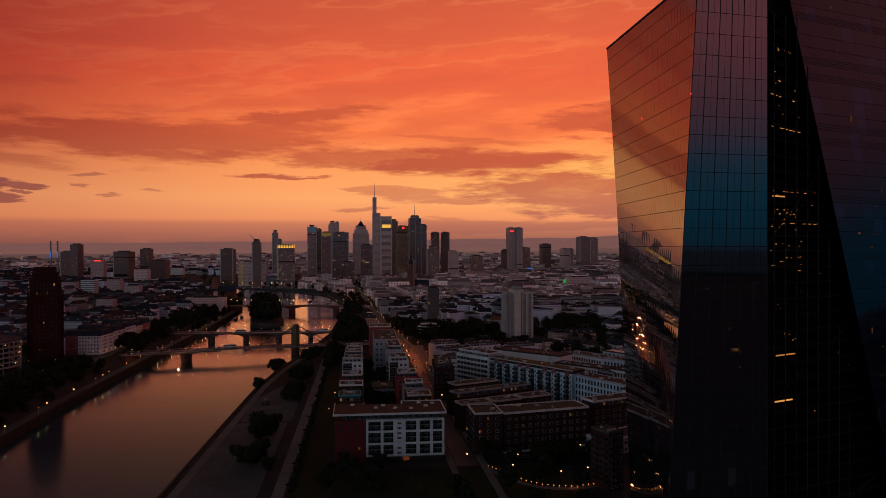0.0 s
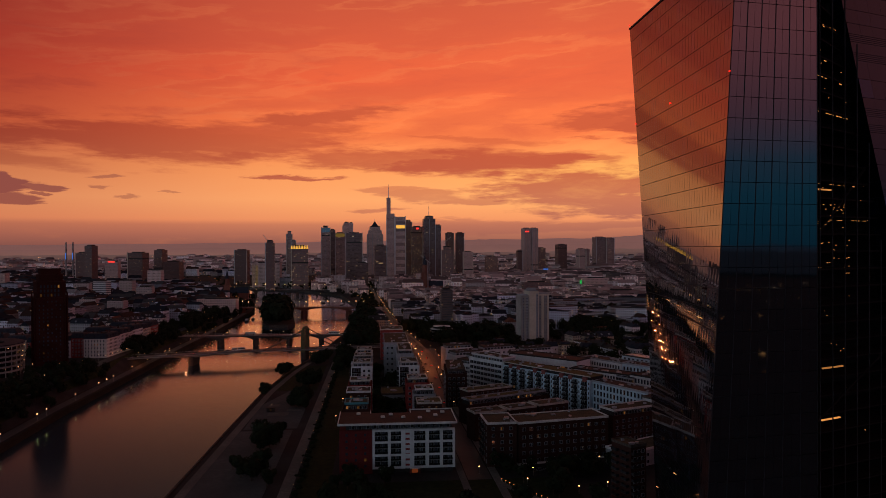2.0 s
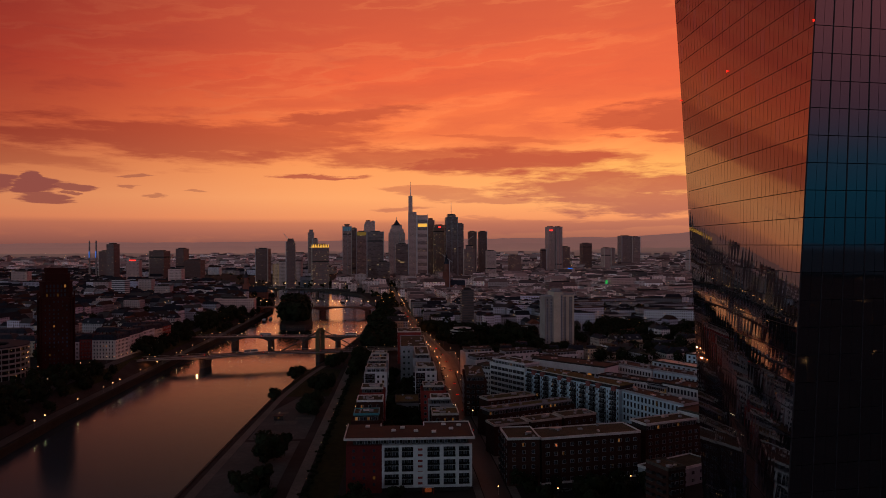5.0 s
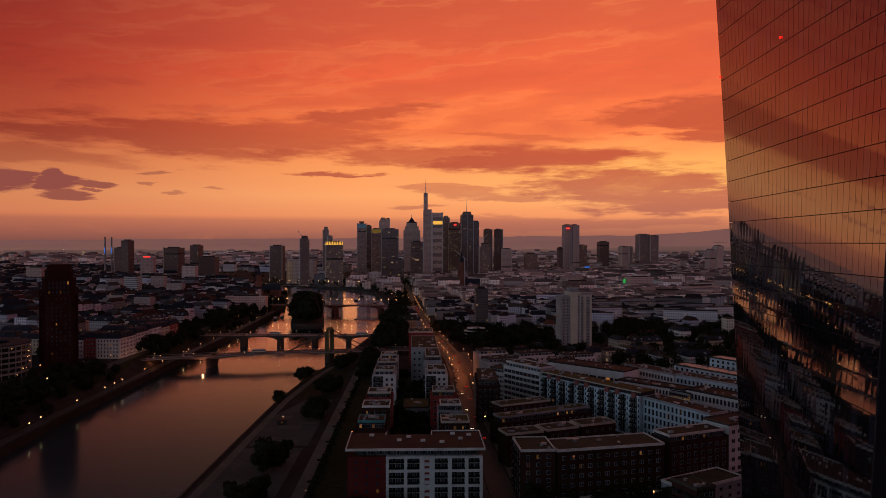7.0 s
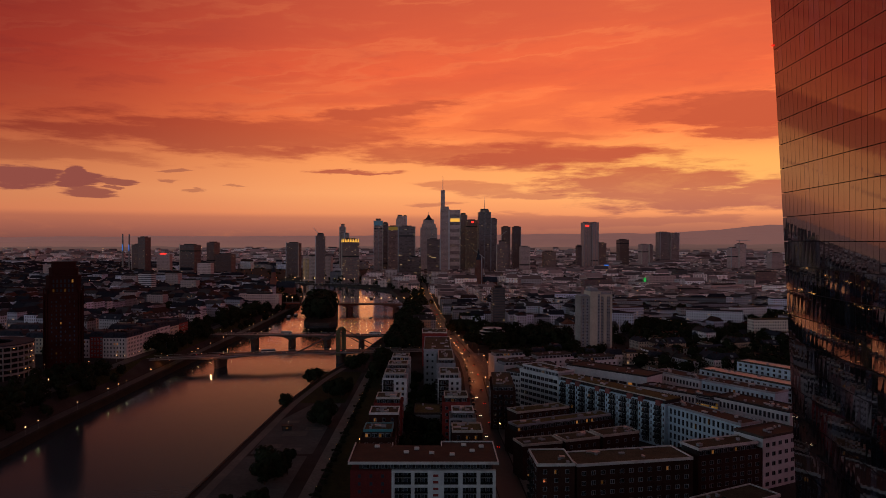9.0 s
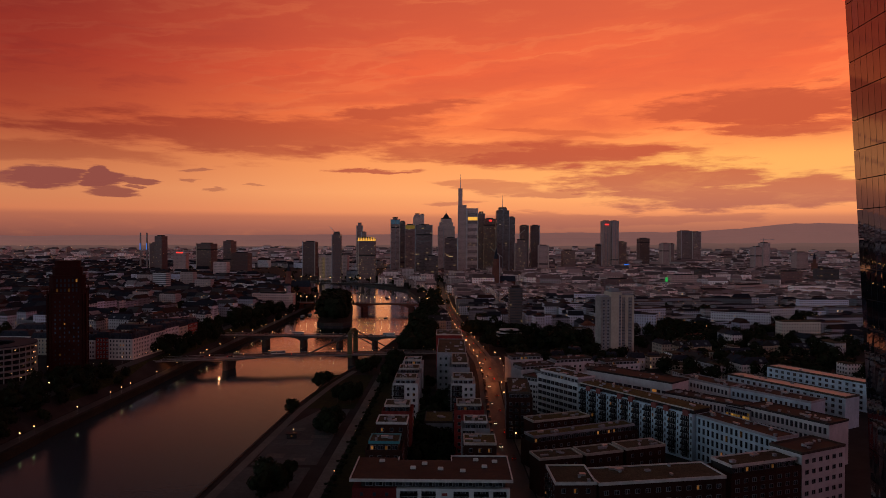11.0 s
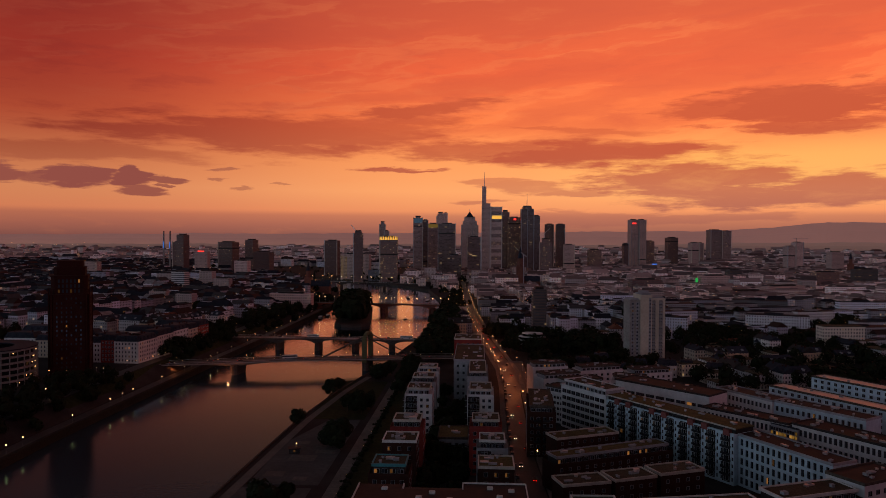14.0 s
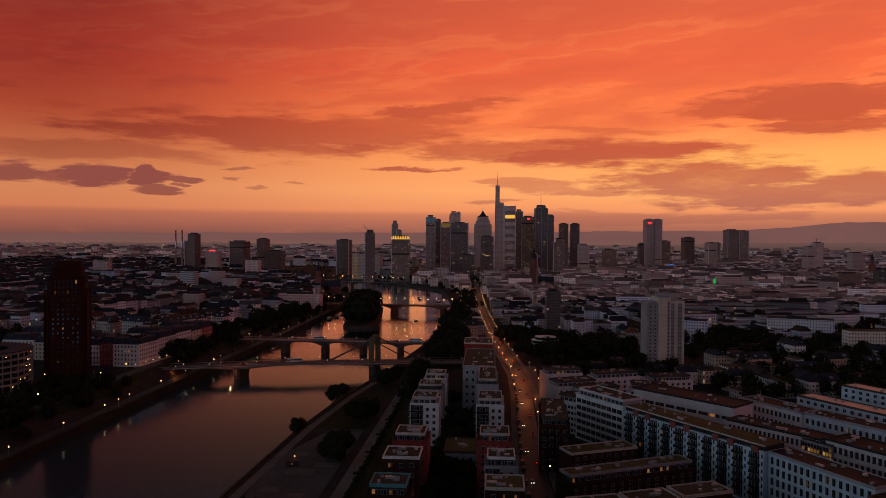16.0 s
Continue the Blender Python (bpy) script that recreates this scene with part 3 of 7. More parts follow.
def rise(x, y):
    """The south bank stands above its low quay; the land climbs gently towards the hills at the edge of the basin."""
    r = math.hypot(x + 30, y + 100)
    s = min(max((r - 3000) / 1850, 0), 1)
    b = 0.0
    if x < -190:
        inner = at_y(QUAY_SOUTH, min(max(y, -1600), 2050))
        b = min(max((inner - 11 - x) / 13, 0), 1) * min(max((1700 - y) / 500, 0), 1)
    return 62 * s * s * (3 - 2 * s) + BANK * b


def build_ground():
    rows = [-4700, -4000, -3200, -2400, -1700] + list(range(-1600, 2051, 75)) + list(range(2100, 4851, 125))
    g = Geo()
    cols = 16

    def edge(y, side):
        far = math.sqrt(max(4880 ** 2 - y * y, 100))
        if side < 0:
            inner = at_y(QUAY_SOUTH, y) if -1600 <= y <= 2050 else at_y(QUAY_NORTH, min(max(y, -1600), 2050)) if y > 2050 else -190
            return [inner, inner - 11, inner - 24] + [inner - 24 + (-far - inner + 24) * (k / (cols - 2)) ** 1.6 for k in range(1, cols - 1)]
        inner = at_y(QUAY_NORTH, y) if -1600 <= y <= 2050 else at_y(QUAY_NORTH, min(max(y, -1600), 2050)) if y > 2050 else -190
        return [inner + (far - inner) * (k / cols) ** 1.6 for k in range(cols + 1)]

    index = {}
    for side in (-1, 1):
        for j, y in enumerate(rows):
            for i, x in enumerate(edge(y, side)):
                index[side, j, i] = len(g.v)
                g.v.append((x, y, rise(x, y)))
        for j in range(len(rows) - 1):
            for i in range(cols):
                q = [index[side, j, i], index[side, j, i + 1], index[side, j + 1, i + 1], index[side, j + 1, i]]
                g.f.append(tuple(q if side > 0 else q[::-1]))
                g.m.append(0)
    setting("ground", g, EARTH, "dark city ground of streets and yards in dusk", "ground")
    g = Geo()
    g.face([(-1100, -1600, -4), (60, -1600, -4), (60, 2060, -4), (-1100, 2060, -4)])
    setting("water", g, water_surface(), "calm river reflecting the orange evening sky", "river")
    for line, name, s in ((QUAY_SOUTH, "quay_wall_south", -1), (QUAY_NORTH, "quay_wall_north", 1)):
        g = Geo()
        ys = sorted({p[0] for p in line} | set(range(-1600, 2051, 50)))
        for a, b in zip(ys, ys[1:]):
            xa, xb = at_y(line, a), at_y(line, b)
            poly = [(xa, a), (xb, b), (xb - s * 1.0, b), (xa - s * 1.0, a)]
            g.prism(poly if s < 0 else poly[::-1], -6, 0.55)
        setting(name, g, DARKSTONE if s < 0 else STONE, "weathered stone quay wall along the river", "quay")


def strip(line, half, z, y0, y1, step=20):
    """A flat band along a line given as (y, x) pairs, on the land."""
    g = Geo()
    ys = list(np.arange(y0, y1 + 0.1, step))
    for a, b in zip(ys, ys[1:]):
        xa, xb = at_y(line, a), at_y(line, b)
        up = rise(xa, a)
        g.prism([(xa - half, a), (xa + half, a), (xb + half, b), (xb - half, b)], z - 0.3 + up, z + up)
    return g


ROAD = [(-200, 8), (170, 4), (280, 1), (330, 1), (450, 3), (520, 2), (600, -5), (720, -16), (1000, -34), (1300, -46), (1700, -60)]


def build_paths():
    setting("road", strip(ROAD, 5.5, 0.06, -60, 1680), ASPHALT, "asphalt street lit warm by its lamps", "road")
    g = strip([(440, 8), (560, 8)], 9.0, 0.1, 440, 560)
    setting("road_junction", g, ASPHALT, "wide asphalt junction at the bridge head", "road")
    setting("pavement", strip([(y, x + 8.0) for y, x in ROAD], 1.8, 0.16, -60, 1400), PAVING, "pale paved pavement beside the street", "pavement")
    setting("pavement_west", strip([(y, x - 7.6) for y, x in ROAD], 1.6, 0.16, -60, 1400), PAVING, "pale paved pavement beside the street", "pavement")
    setting("promenade_path", strip([(-100, -84), (600, -81)], 2.6, 0.14, -100, 480), PAVING, "pale gravel path through the riverside park", "path")
    setting("quay_path", strip([(y, x + 5.0) for y, x in QUAY_NORTH], 2.2, 0.12, -100, 480), PAVING, "paved towpath along the quay edge", "path")
    setting("quay_path_south", strip([(y, x - 6.0) for y, x in QUAY_SOUTH], 3.4, 0.12, 0, 1000), ASPHALT, "asphalt towpath along the far quay", "path")
    setting("river_road_south", strip([(y, x - 30.0) for y, x in QUAY_SOUTH], 4.5, 0.12, 100, 1000), ASPHALT, "asphalt riverside street", "road")
    g = Geo()
    g.prism([(-121, 236), (-90, 236), (-90, 348), (-108, 348), (-121, 300)], -0.2, 0.08)
    g.prism([(-126, 60), (-92, 60), (-92, 232), (-124, 232)], -0.2, 0.07)
    setting("plaza_paving", g, surface("dark_paving", (0.06, 0.062, 0.062), (0.095, 0.095, 0.092), 0.9, 0.4, 0.05), "dark asphalt plaza of the riverside park", "plaza")
    g = Geo()
    for x, y, w, d in ((-113, 250, 9, 7), (-106, 274, 13, 9), (-97, 285, 10, 6), (-99, 318, 12, 8), (-112, 300, 7, 6), (-100, 244, 6, 5)):
        g.box(x - w / 2, y - d / 2, -0.1, x + w / 2, y + d / 2, 0.13)
    setting("concrete_slabs", g, PAVING, "pale concrete slabs set into the plaza", "paving")
    g = Geo()
    g.box(-122, 350, -0.2, -88, 462, 0.07)
    g.box(-78, -50, -0.2, -64, 480, 0.07)
    g.box(-60, 60, -0.2, 45, 132, 0.07)
    setting("lawn", g, LAWN, "dark mown grass in the riverside park", "grass")
    g = Geo()
    for a in range(0, 800, 20):
        qa, qb = at_y(QUAY_SOUTH, a), at_y(QUAY_SOUTH, a + 20)
        g.face([(qa - 11.2, a, 0.08), (qb - 11.2, a + 20, 0.08), (qb - 24, a + 20, BANK + 0.06), (qa - 24, a, BANK + 0.06)])
    setting("lawn_south", g, LAWN, "dark grass slope above the far quay", "grass")


build_ground()
build_paths()


def build_hills():
    """Two wooded ridges round the basin, pale with distance: their haze is painted in as glow."""
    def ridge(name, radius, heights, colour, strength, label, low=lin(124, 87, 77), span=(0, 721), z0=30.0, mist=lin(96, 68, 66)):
        g = Geo()
        azs, hs = zip(*heights)
        k = 0
        for i in range(*span):
            a = -180 + i * 0.5
            h = float(np.interp(a, azs, hs)) + 9 * noise.noise((a * 0.35, radius * 0.01, 0)) + 3.5 * noise.noise((a * 1.7, 3, radius * 0.01))
            s, c = math.sin(radians(a)), math.cos(radians(a))
            for rr, zz in ((radius - 500, 10), (radius - 220, 30 + (h - 30) * 0.7), (radius, h), (radius + 50, 30)):
                g.v.append((-30 + rr * s, -100 + rr * c, zz))
            if i > span[0]:
                for j in range(3):
                    g.f.append((k - 4 + j, k + j, k + j + 1, k - 3 + j))
                    g.m.append(0)
            k += 4
        m = bpy.data.materials.new(name)
        m.use_nodes = True
        n = Nodes(m.node_tree)
        co = n.add("ShaderNodeTexCoord").outputs["Object"]
        b = n.add("ShaderNodeBsdfPrincipled")
        b.inputs["Roughness"].default_value = 1.0
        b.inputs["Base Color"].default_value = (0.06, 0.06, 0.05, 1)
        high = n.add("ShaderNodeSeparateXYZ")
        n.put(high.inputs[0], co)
        # haze is put into the emission: one colour low, another high, mist patches
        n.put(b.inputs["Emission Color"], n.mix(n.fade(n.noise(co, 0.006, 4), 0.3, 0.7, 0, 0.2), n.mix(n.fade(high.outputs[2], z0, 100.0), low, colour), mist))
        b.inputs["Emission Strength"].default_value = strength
        n.put(n.add("ShaderNodeOutputMaterial").inputs[0], b.outputs[0])
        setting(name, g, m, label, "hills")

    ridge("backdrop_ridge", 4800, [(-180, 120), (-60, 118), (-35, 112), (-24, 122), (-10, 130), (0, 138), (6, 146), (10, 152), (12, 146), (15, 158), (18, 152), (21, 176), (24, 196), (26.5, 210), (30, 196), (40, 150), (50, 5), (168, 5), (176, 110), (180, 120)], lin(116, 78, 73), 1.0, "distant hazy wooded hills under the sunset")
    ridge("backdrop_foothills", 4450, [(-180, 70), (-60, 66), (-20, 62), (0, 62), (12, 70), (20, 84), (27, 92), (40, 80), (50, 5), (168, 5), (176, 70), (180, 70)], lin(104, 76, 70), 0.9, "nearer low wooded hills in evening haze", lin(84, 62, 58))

    # outside the view: a glowing blue sheet added for the tower front to mirror
    ridge("backdrop_north", 3000, [(46, 60), (52, 104), (170, 104), (176, 60)], (0.006, 0.038, 0.076, 1), 1.0, "unseen glowing blue backdrop added for the tower glass to reflect", (0.002, 0.009, 0.018, 1), (452, 713), 72.0, (0.003, 0.02, 0.04, 1))


build_hills()


# ---- bridges ----
def build_cable_bridge():
    b = thing("cable_bridge", "low concrete road bridge with a portal pylon and stay bars", "bridge")
    ends, n = ((-284.0, 489.0), (-30.0, 554.0)), 24
    d = Vector((ends[1][0] - ends[0][0], ends[1][1] - ends[0][1], 0)).normalized()
    s = Vector((0.17, 1.0, 0)).normalized()

    def spot(f, across, z):
        return Vector((ends[0][0] + (ends[1][0] - ends[0][0]) * f, ends[0][1] + (ends[1][1] - ends[0][1]) * f, z)) + s * across

    def top(f):
        return 5.6 - 0.8 * f + 1.5 * math.sin(math.pi * min(max(f, 0), 1))

    def deep(f):
        return 1.4 + 2.0 * math.exp(-((f - 0.270) / 0.07) ** 2) + 1.2 * math.exp(-((f - 0.669) / 0.07) ** 2)

    g, rails, kerbs = Geo(), (Geo(), Geo()), (Geo(), Geo())
    for i in range(n):
        f0, f1 = i / n, (i + 1) / n
        quad = []
        for f in (f0, f1):
            quad.append([spot(f, -9.5, top(f)), spot(f, 9.5, top(f)), spot(f, 9.5, top(f) - 0.7), spot(f, 5, top(f) - deep(f)), spot(f, -5, top(f) - deep(f)), spot(f, -9.5, top(f) - 0.7)])
        for k in range(6):
            j = (k + 1) % 6
            g.face([quad[0][k], quad[0][j], quad[1][j], quad[1][k]], 1 if k == 0 else 0)
        for rail, side in zip(rails, (-9.3, 9.3)):
            rail.beam(spot(f0, side, top(f0) + 1.0), spot(f1, side, top(f1) + 1.0), 0.14)
            rail.beam(spot(f0, side, top(f0)), spot(f0, side, top(f0) + 1.0), 0.12)
    for kerb, side in zip(kerbs, (-6.6, 6.6)):
        kerb.tube([spot(i / n, side, top(i / n) + 0.06) for i in range(n + 1)], 0.3)
    part("deck", g, [CONCRETE, ASPHALT], b)
    for k in (0, 1):
        part("railing", rails[k], METAL, b)
        part("kerb", kerbs[k], STONE, b)
    for f, half, flare in ((0.270, 1.9, 1.35), (0.669, 2.6, 1.0)):
        g = Geo()
        c = spot(f, 0, 0)
        g.prism([tuple((c + d * p + s * q)[:2]) for p, q in ((-half, -6.4), (-half * 0.4, -7.4), (half * 0.4, -7.4), (half, -6.4), (half, 6.4), (half * 0.4, 7.4), (-half * 0.4, 7.4), (-half, 6.4))], -7, top(f) - 2.2, taper=flare)
        part("pier", g, STONE, b)
    f = 0.669
    for side in (-8.2, 8.2):
        g = Geo()
        c = spot(f, side, 0)
        g.prism([tuple((c + d * p + s * q)[:2]) for p, q in ((-1.9, -1.3), (1.9, -1.3), (1.9, 1.3), (-1.9, 1.3))], top(f) - 3, 25.4, taper=0.9)
        leg = part("pylon_leg", g, STEEL, b)
        for f2 in (0.523, 0.80):
            g = Geo()
            g.beam(spot(f, side, 25.2), spot(f2, side, top(f2)), 0.8)
            part("stay_bar", g, BRIDGE, leg)
    g = Geo()
    for k in range(6):
        a0, a1 = k / 6, (k + 1) / 6
        g.beam(spot(f, -8.2 + 16.4 * a0, 25.0 + 2.0 * math.sin(math.pi * a0)), spot(f, -8.2 + 16.4 * a1, 25.0 + 2.0 * math.sin(math.pi * a1)), 2.3)
    part("cross_beam", g, STEEL, b)
    return spot, top


CABLE_SPOT, CABLE_TOP = build_cable_bridge()


def arch_bridge(label, a, b, supports, top_z, crown, half, mat, rail_mat, pier_mat, pier_half=2.2):
    """A bridge of flat arches between supports, given as fractions of its length."""
    br = thing("arch_bridge", label, "bridge")
    a, b = Vector((*a, 0)), Vector((*b, 0))
    d = (b - a).normalized()
    s = Vector((-d.y, d.x, 0))
    stops = [0.0] + list(supports) + [1.0]
    g, rails = Geo(), (Geo(), Geo())
    for f0, f1 in zip(stops, stops[1:]):
        n = 12
        for i in range(n):
            u0, u1 = i / n, (i + 1) / n
            q = []
            for u in (u0, u1):
                p = a + (b - a) * (f0 + (f1 - f0) * u)
                low = top_z - crown - (top_z - crown - 1.5) * (2 * u - 1) ** 4 * 0.75 - (top_z - crown - 1.5) * (2 * u - 1) ** 2 * 0.25
                q.append([p - s * half + Vector((0, 0, top_z)), p + s * half + Vector((0, 0, top_z)), p + s * half + Vector((0, 0, low)), p - s * half + Vector((0, 0, low))])
            for k in range(4):
                j = (k + 1) % 4
                g.face([q[0][k], q[0][j], q[1][j], q[1][k]], 1 if k == 0 else 0)
            for rail, side in zip(rails, (-half + 0.2, half - 0.2)):
                o = s * side + Vector((0, 0, top_z))
                p0, p1 = a + (b - a) * (f0 + (f1 - f0) * u0), a + (b - a) * (f0 + (f1 - f0) * u1)
                rail.beam(p0 + o + Vector((0, 0, 1.0)), p1 + o + Vector((0, 0, 1.0)), 0.16)
                rail.beam(p0 + o, p0 + o + Vector((0, 0, 1.0)), 0.14)
    part("deck", g, [mat, ASPHALT], br)
    for rail in rails:
        part("railing", rail, rail_mat, br)
    for f in supports:
        c = a + (b - a) * f
        g = Geo()
        w = half + 1.5
        g.prism([tuple((c + d * p + s * q)[:2]) for p, q in ((-pier_half, -w + 1), (0, -w - 1.5), (pier_half, -w + 1), (pier_half, w - 1), (0, w + 1.5), (-pier_half, w - 1))], -7, 3.2, taper=0.9)
        part("pier", g, pier_mat, br)
    return br


arch_bridge("flat steel arch bridge on four stone piers", (-268, 640), (-62, 634), (0.242, 0.432, 0.612, 0.787), 7.4, 1.0, 8, BRIDGE, METAL, STONE)
arch_bridge("old red sandstone bridge with round arches", (-300, 1010), (-60, 985), (0.16, 0.32, 0.58, 0.88), 9.0, 1.3, 9, SANDSTONE, STONE, SANDSTONE, 4.0)
arch_bridge("narrow iron footbridge strung with lamps", (-395, 1530), (-150, 1450), (0.3, 0.7), 9.0, 0.8, 3, BRIDGE, METAL, STONE)


# ---- the glass tower ----
def build_glass_tower():
    t = thing("glass_tower", "tall twisted office tower clad in coated mirror glass", "skyscraper")
    top = 169.0

    def near(z):
        return Vector((25.03 + 10.3 * (z - 110) / 168, -61.7 + 1.35 * (z - 110) / 168, z))

    def left(z):
        s = z / 170
        return Vector((35.2 - 5.7 * s + 3.4 * s * (1 - s), -5 + 8 * s, z))

    def right(z):
        return Vector((46.8, -58.6, z))

    def back(z):
        return Vector((72.0, 10.0, z))

    # the body stands just behind the panes
    g = Geo()
    levels = [top * k / 40 for k in range(41)]
    rings = [[near(z), right(z), back(z), left(z)] for z in levels]
    for r in rings:
        c = sum(r, Vector()) / 4
        for k in range(4):
            r[k] = r[k] + (c - r[k]).normalized() * 0.9
            r[k].z = min(r[k].z, top)
    for r0, r1 in zip(rings, rings[1:]):
        for k in range(4):
            j = (k + 1) % 4
            g.face([r0[k], r0[j], r1[j], r1[k]])
    g.face(rings[-1])
    part("body", g, MULLION, t)
    rr = random.Random(3)
    # floor lines: the upper storeys are taller
    floors = [max(141.1 - 4.225 * k, 0.0) for k in range(34, 0, -1)] + [141.1 + 4.85 * k for k in range(6)] + [top]
    rows = len(floors) - 1

    def pane_quad(ea, eb, i, cols, j, gap=0.022, seam=0.06):
        z0, z1 = floors[j] + seam, floors[j + 1] - seam
        q = []
        for f, z in ((i / cols, z0), ((i + 1) / cols, z0), ((i + 1) / cols, z1), (i / cols, z1)):
            a, b = ea(z), eb(z)
            q.append(a + (b - a) * f)
        u = (q[1] - q[0]).normalized() * gap
        out = (q[1] - q[0]).cross(q[3] - q[0]).normalized()
        tip, side = rr.gauss(0, 0.0010), rr.gauss(0, 0.0010)
        return [q[0] + u + out * (tip + side), q[1] - u + out * (tip - side), q[2] - u + out * (-tip - side), q[3] + u + out * (-tip + side)]

    singles, rest, west = [], Geo(), Geo()
    for ea, eb, cols, face in ((near, right, 12, "front"), (left, near, 36, "west")):
        for j in range(rows):
            for i in range(cols):
                q = pane_quad(ea, eb, i, cols, j, 0.03 if face == "front" else 0.05 if i % 2 else 0.03)
                if face == "front" and 15 <= j < 40:
                    singles.append(q)
                else:
                    (west if face == "west" else rest).face(q)
    for ea, eb, cols in ((right, back, 14), (back, left, 12)):
        for j in range(rows):
            for i in range(cols):
                rest.face(pane_quad(ea, eb, i, cols, j))
    tagged(part("glass_panes", rest, TOWERGLASS, t), "coated glass panes", kind="stuff")
    tagged(part("glass_panes", west, WESTGLASS, t), "coated glass panes", kind="stuff")
    for q in singles:
        g = Geo()
        g.face(q)
        o = (q[1] - q[0]).cross(q[3] - q[0]).normalized() * -0.03
        for k in range(4):
            j = (k + 1) % 4
            g.face([q[j], q[k], q[k] + o, q[j] + o])
        part("glass_pane", g, TOWERGLASS, t)
    # upright fins on the front, every second joint
    for i in range(0, 13, 2):
        g = Geo()
        g.beam(near(0) + (right(0) - near(0)) * (i / 12), near(top) + (right(top) - near(top)) * (i / 12), 0.15)
        part("fin", g, MULLION, t)
    g = Geo()
    ring = [near(top), right(top), back(top), left(top)]
    for k in range(4):
        g.beam(ring[k] + Vector((0, 0, 0.2)), ring[(k + 1) % 4] + Vector((0, 0, 0.2)), 0.45)
    part("roof_edge", g, MULLION, t)
    for z, e in ((141.8, near(141.8)), (142.2, left(142.2) + (near(142.2) - left(142.2)) * 0.455), (142.0, left(142)), (170.2, left(169))):
        g = Geo()
        g.prism([(e.x + 0.15 * math.cos(a * math.pi / 4) - 0.15, e.y + 0.15 * math.sin(a * math.pi / 4)) for a in range(8)], z - 0.14, z + 0.14)
        part("warning_light", g, REDLAMP, t, "red obstruction light")
    # second tower, north of the atrium
    t2 = thing("glass_tower", "second mirror glass office tower with a slanting edge", "skyscraper")

    def slant(z):
        return Vector((117.0 - 0.228 * z, -20, z))

    def far_e(z):
        return Vector((182.0, 16, z))

    def far_w(z):
        return Vector((170.0, 70, z))

    def inner(z):
        return Vector((118.0 - 0.15 * z, 30, z))

    top2 = 202.0
    g = Geo()
    rings = [[slant(z), far_e(z), far_w(z), inner(z)] for z in [top2 * k / 47 for k in range(48)]]
    for r in rings:
        c = sum(r, Vector()) / 4
        for k in range(4):
            r[k] = r[k] + (c - r[k]).normalized() * 2.2
            r[k].z = min(r[k].z, top2)
    for r0, r1 in zip(rings, rings[1:]):
        for k in range(4):
            j = (k + 1) % 4
            g.face([r0[k], r0[j], r1[j], r1[k]])
    g.face(rings[-1])
    part("body", g, MULLION, t2)
    rest = Geo()
    floors += [top + 4.3 * k for k in range(1, 9)]
    for ea, eb, cols in ((slant, far_e, 22), (far_e, far_w, 14), (far_w, inner, 16), (inner, slant, 12)):
        for j in range(len(floors) - 1):
            for i in range(cols):
                rest.face(pane_quad(ea, eb, i, cols, j))
    tagged(part("glass_panes", rest, DIMGLASS, t2), "coated glass panes", kind="stuff")
    for j in (24, 25, 29, 33, 34, 37, 38, 41):
        z = floors[min(j, len(floors) - 1)]
        for q in range(5):
            g = Geo()
            a, e = slant(z + 0.5 * q), far_e(z + 0.5 * q)
            out = Vector((e.y - a.y, a.x - e.x, 0)).normalized() * 0.05
            g.beam(a + out, e + out, 0.07)
            part("blind_slat", g, MULLION, t2)
    # lit offices behind the glass of the second tower
    for k in range(34):
        z = 4.225 * rr.randint(16, 42) + 1.0
        f = rr.uniform(0.04, 0.5)
        p = slant(z) + (far_e(z) - slant(z)) * f
        dd = (far_e(z) - slant(z)).normalized()
        out = Vector((dd.y, -dd.x, 0)) * 0.06
        w = rr.choice((0.3, 0.5, 0.7, 1.0))
        g = Geo()
        h = rr.choice((0.2, 0.3, 0.5, 1.8))
        g.face([p + out, p + out + dd * w, p + out + dd * w + Vector((0, 0, h)), p + out + Vector((0, 0, h))])
        part("lit_window", g, ROOM_DIM, t2, "office window with the light on")
    # the dark atrium between the towers: a recessed wall, slabs, struts and lamps
    t3 = thing("atrium", "dark glazed atrium with steel platforms between two towers", "atrium")
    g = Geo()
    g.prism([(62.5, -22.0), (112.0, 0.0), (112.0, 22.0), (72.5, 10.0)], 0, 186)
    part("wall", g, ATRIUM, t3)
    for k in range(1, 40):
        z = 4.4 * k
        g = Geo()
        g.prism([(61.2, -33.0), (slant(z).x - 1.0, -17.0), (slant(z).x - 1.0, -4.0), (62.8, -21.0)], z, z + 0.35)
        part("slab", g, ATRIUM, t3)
    for k in range(9):
        g = Geo()
        f = 0.06 + 0.1 * k
        z1 = min(170.0, (117.0 - 61.4 - 55 * f) / 0.228 if f > 0.3 else 170.0)
        if z1 > 30:
            g.beam((61.4 + 40 * f, -33.6 + 12 * f, 0), (61.4 + 40 * f, -33.6 + 12 * f, z1), 0.22)
            part("column", g, MULLION, t3)
    for k in range(3):
        g = Geo()
        z = 20 + 44 * k
        g.beam((61.6, -33.2, z), (slant(z + 20).x - 1.2, -17.2, z + 20), 0.5)
        part("strut", g, ATRIUM, t3)
    lamps = [(rr.uniform(0.1, 0.75), 4.4 * rr.choice((22, 25, 27, 31, 33, 34, 36)) + 3.6, rr.uniform(0.4, 1.6)) for _ in range(34)]
    lamps += [(rr.uniform(0.04, 0.9), rr.uniform(60, 165), 0.25) for _ in range(28)]
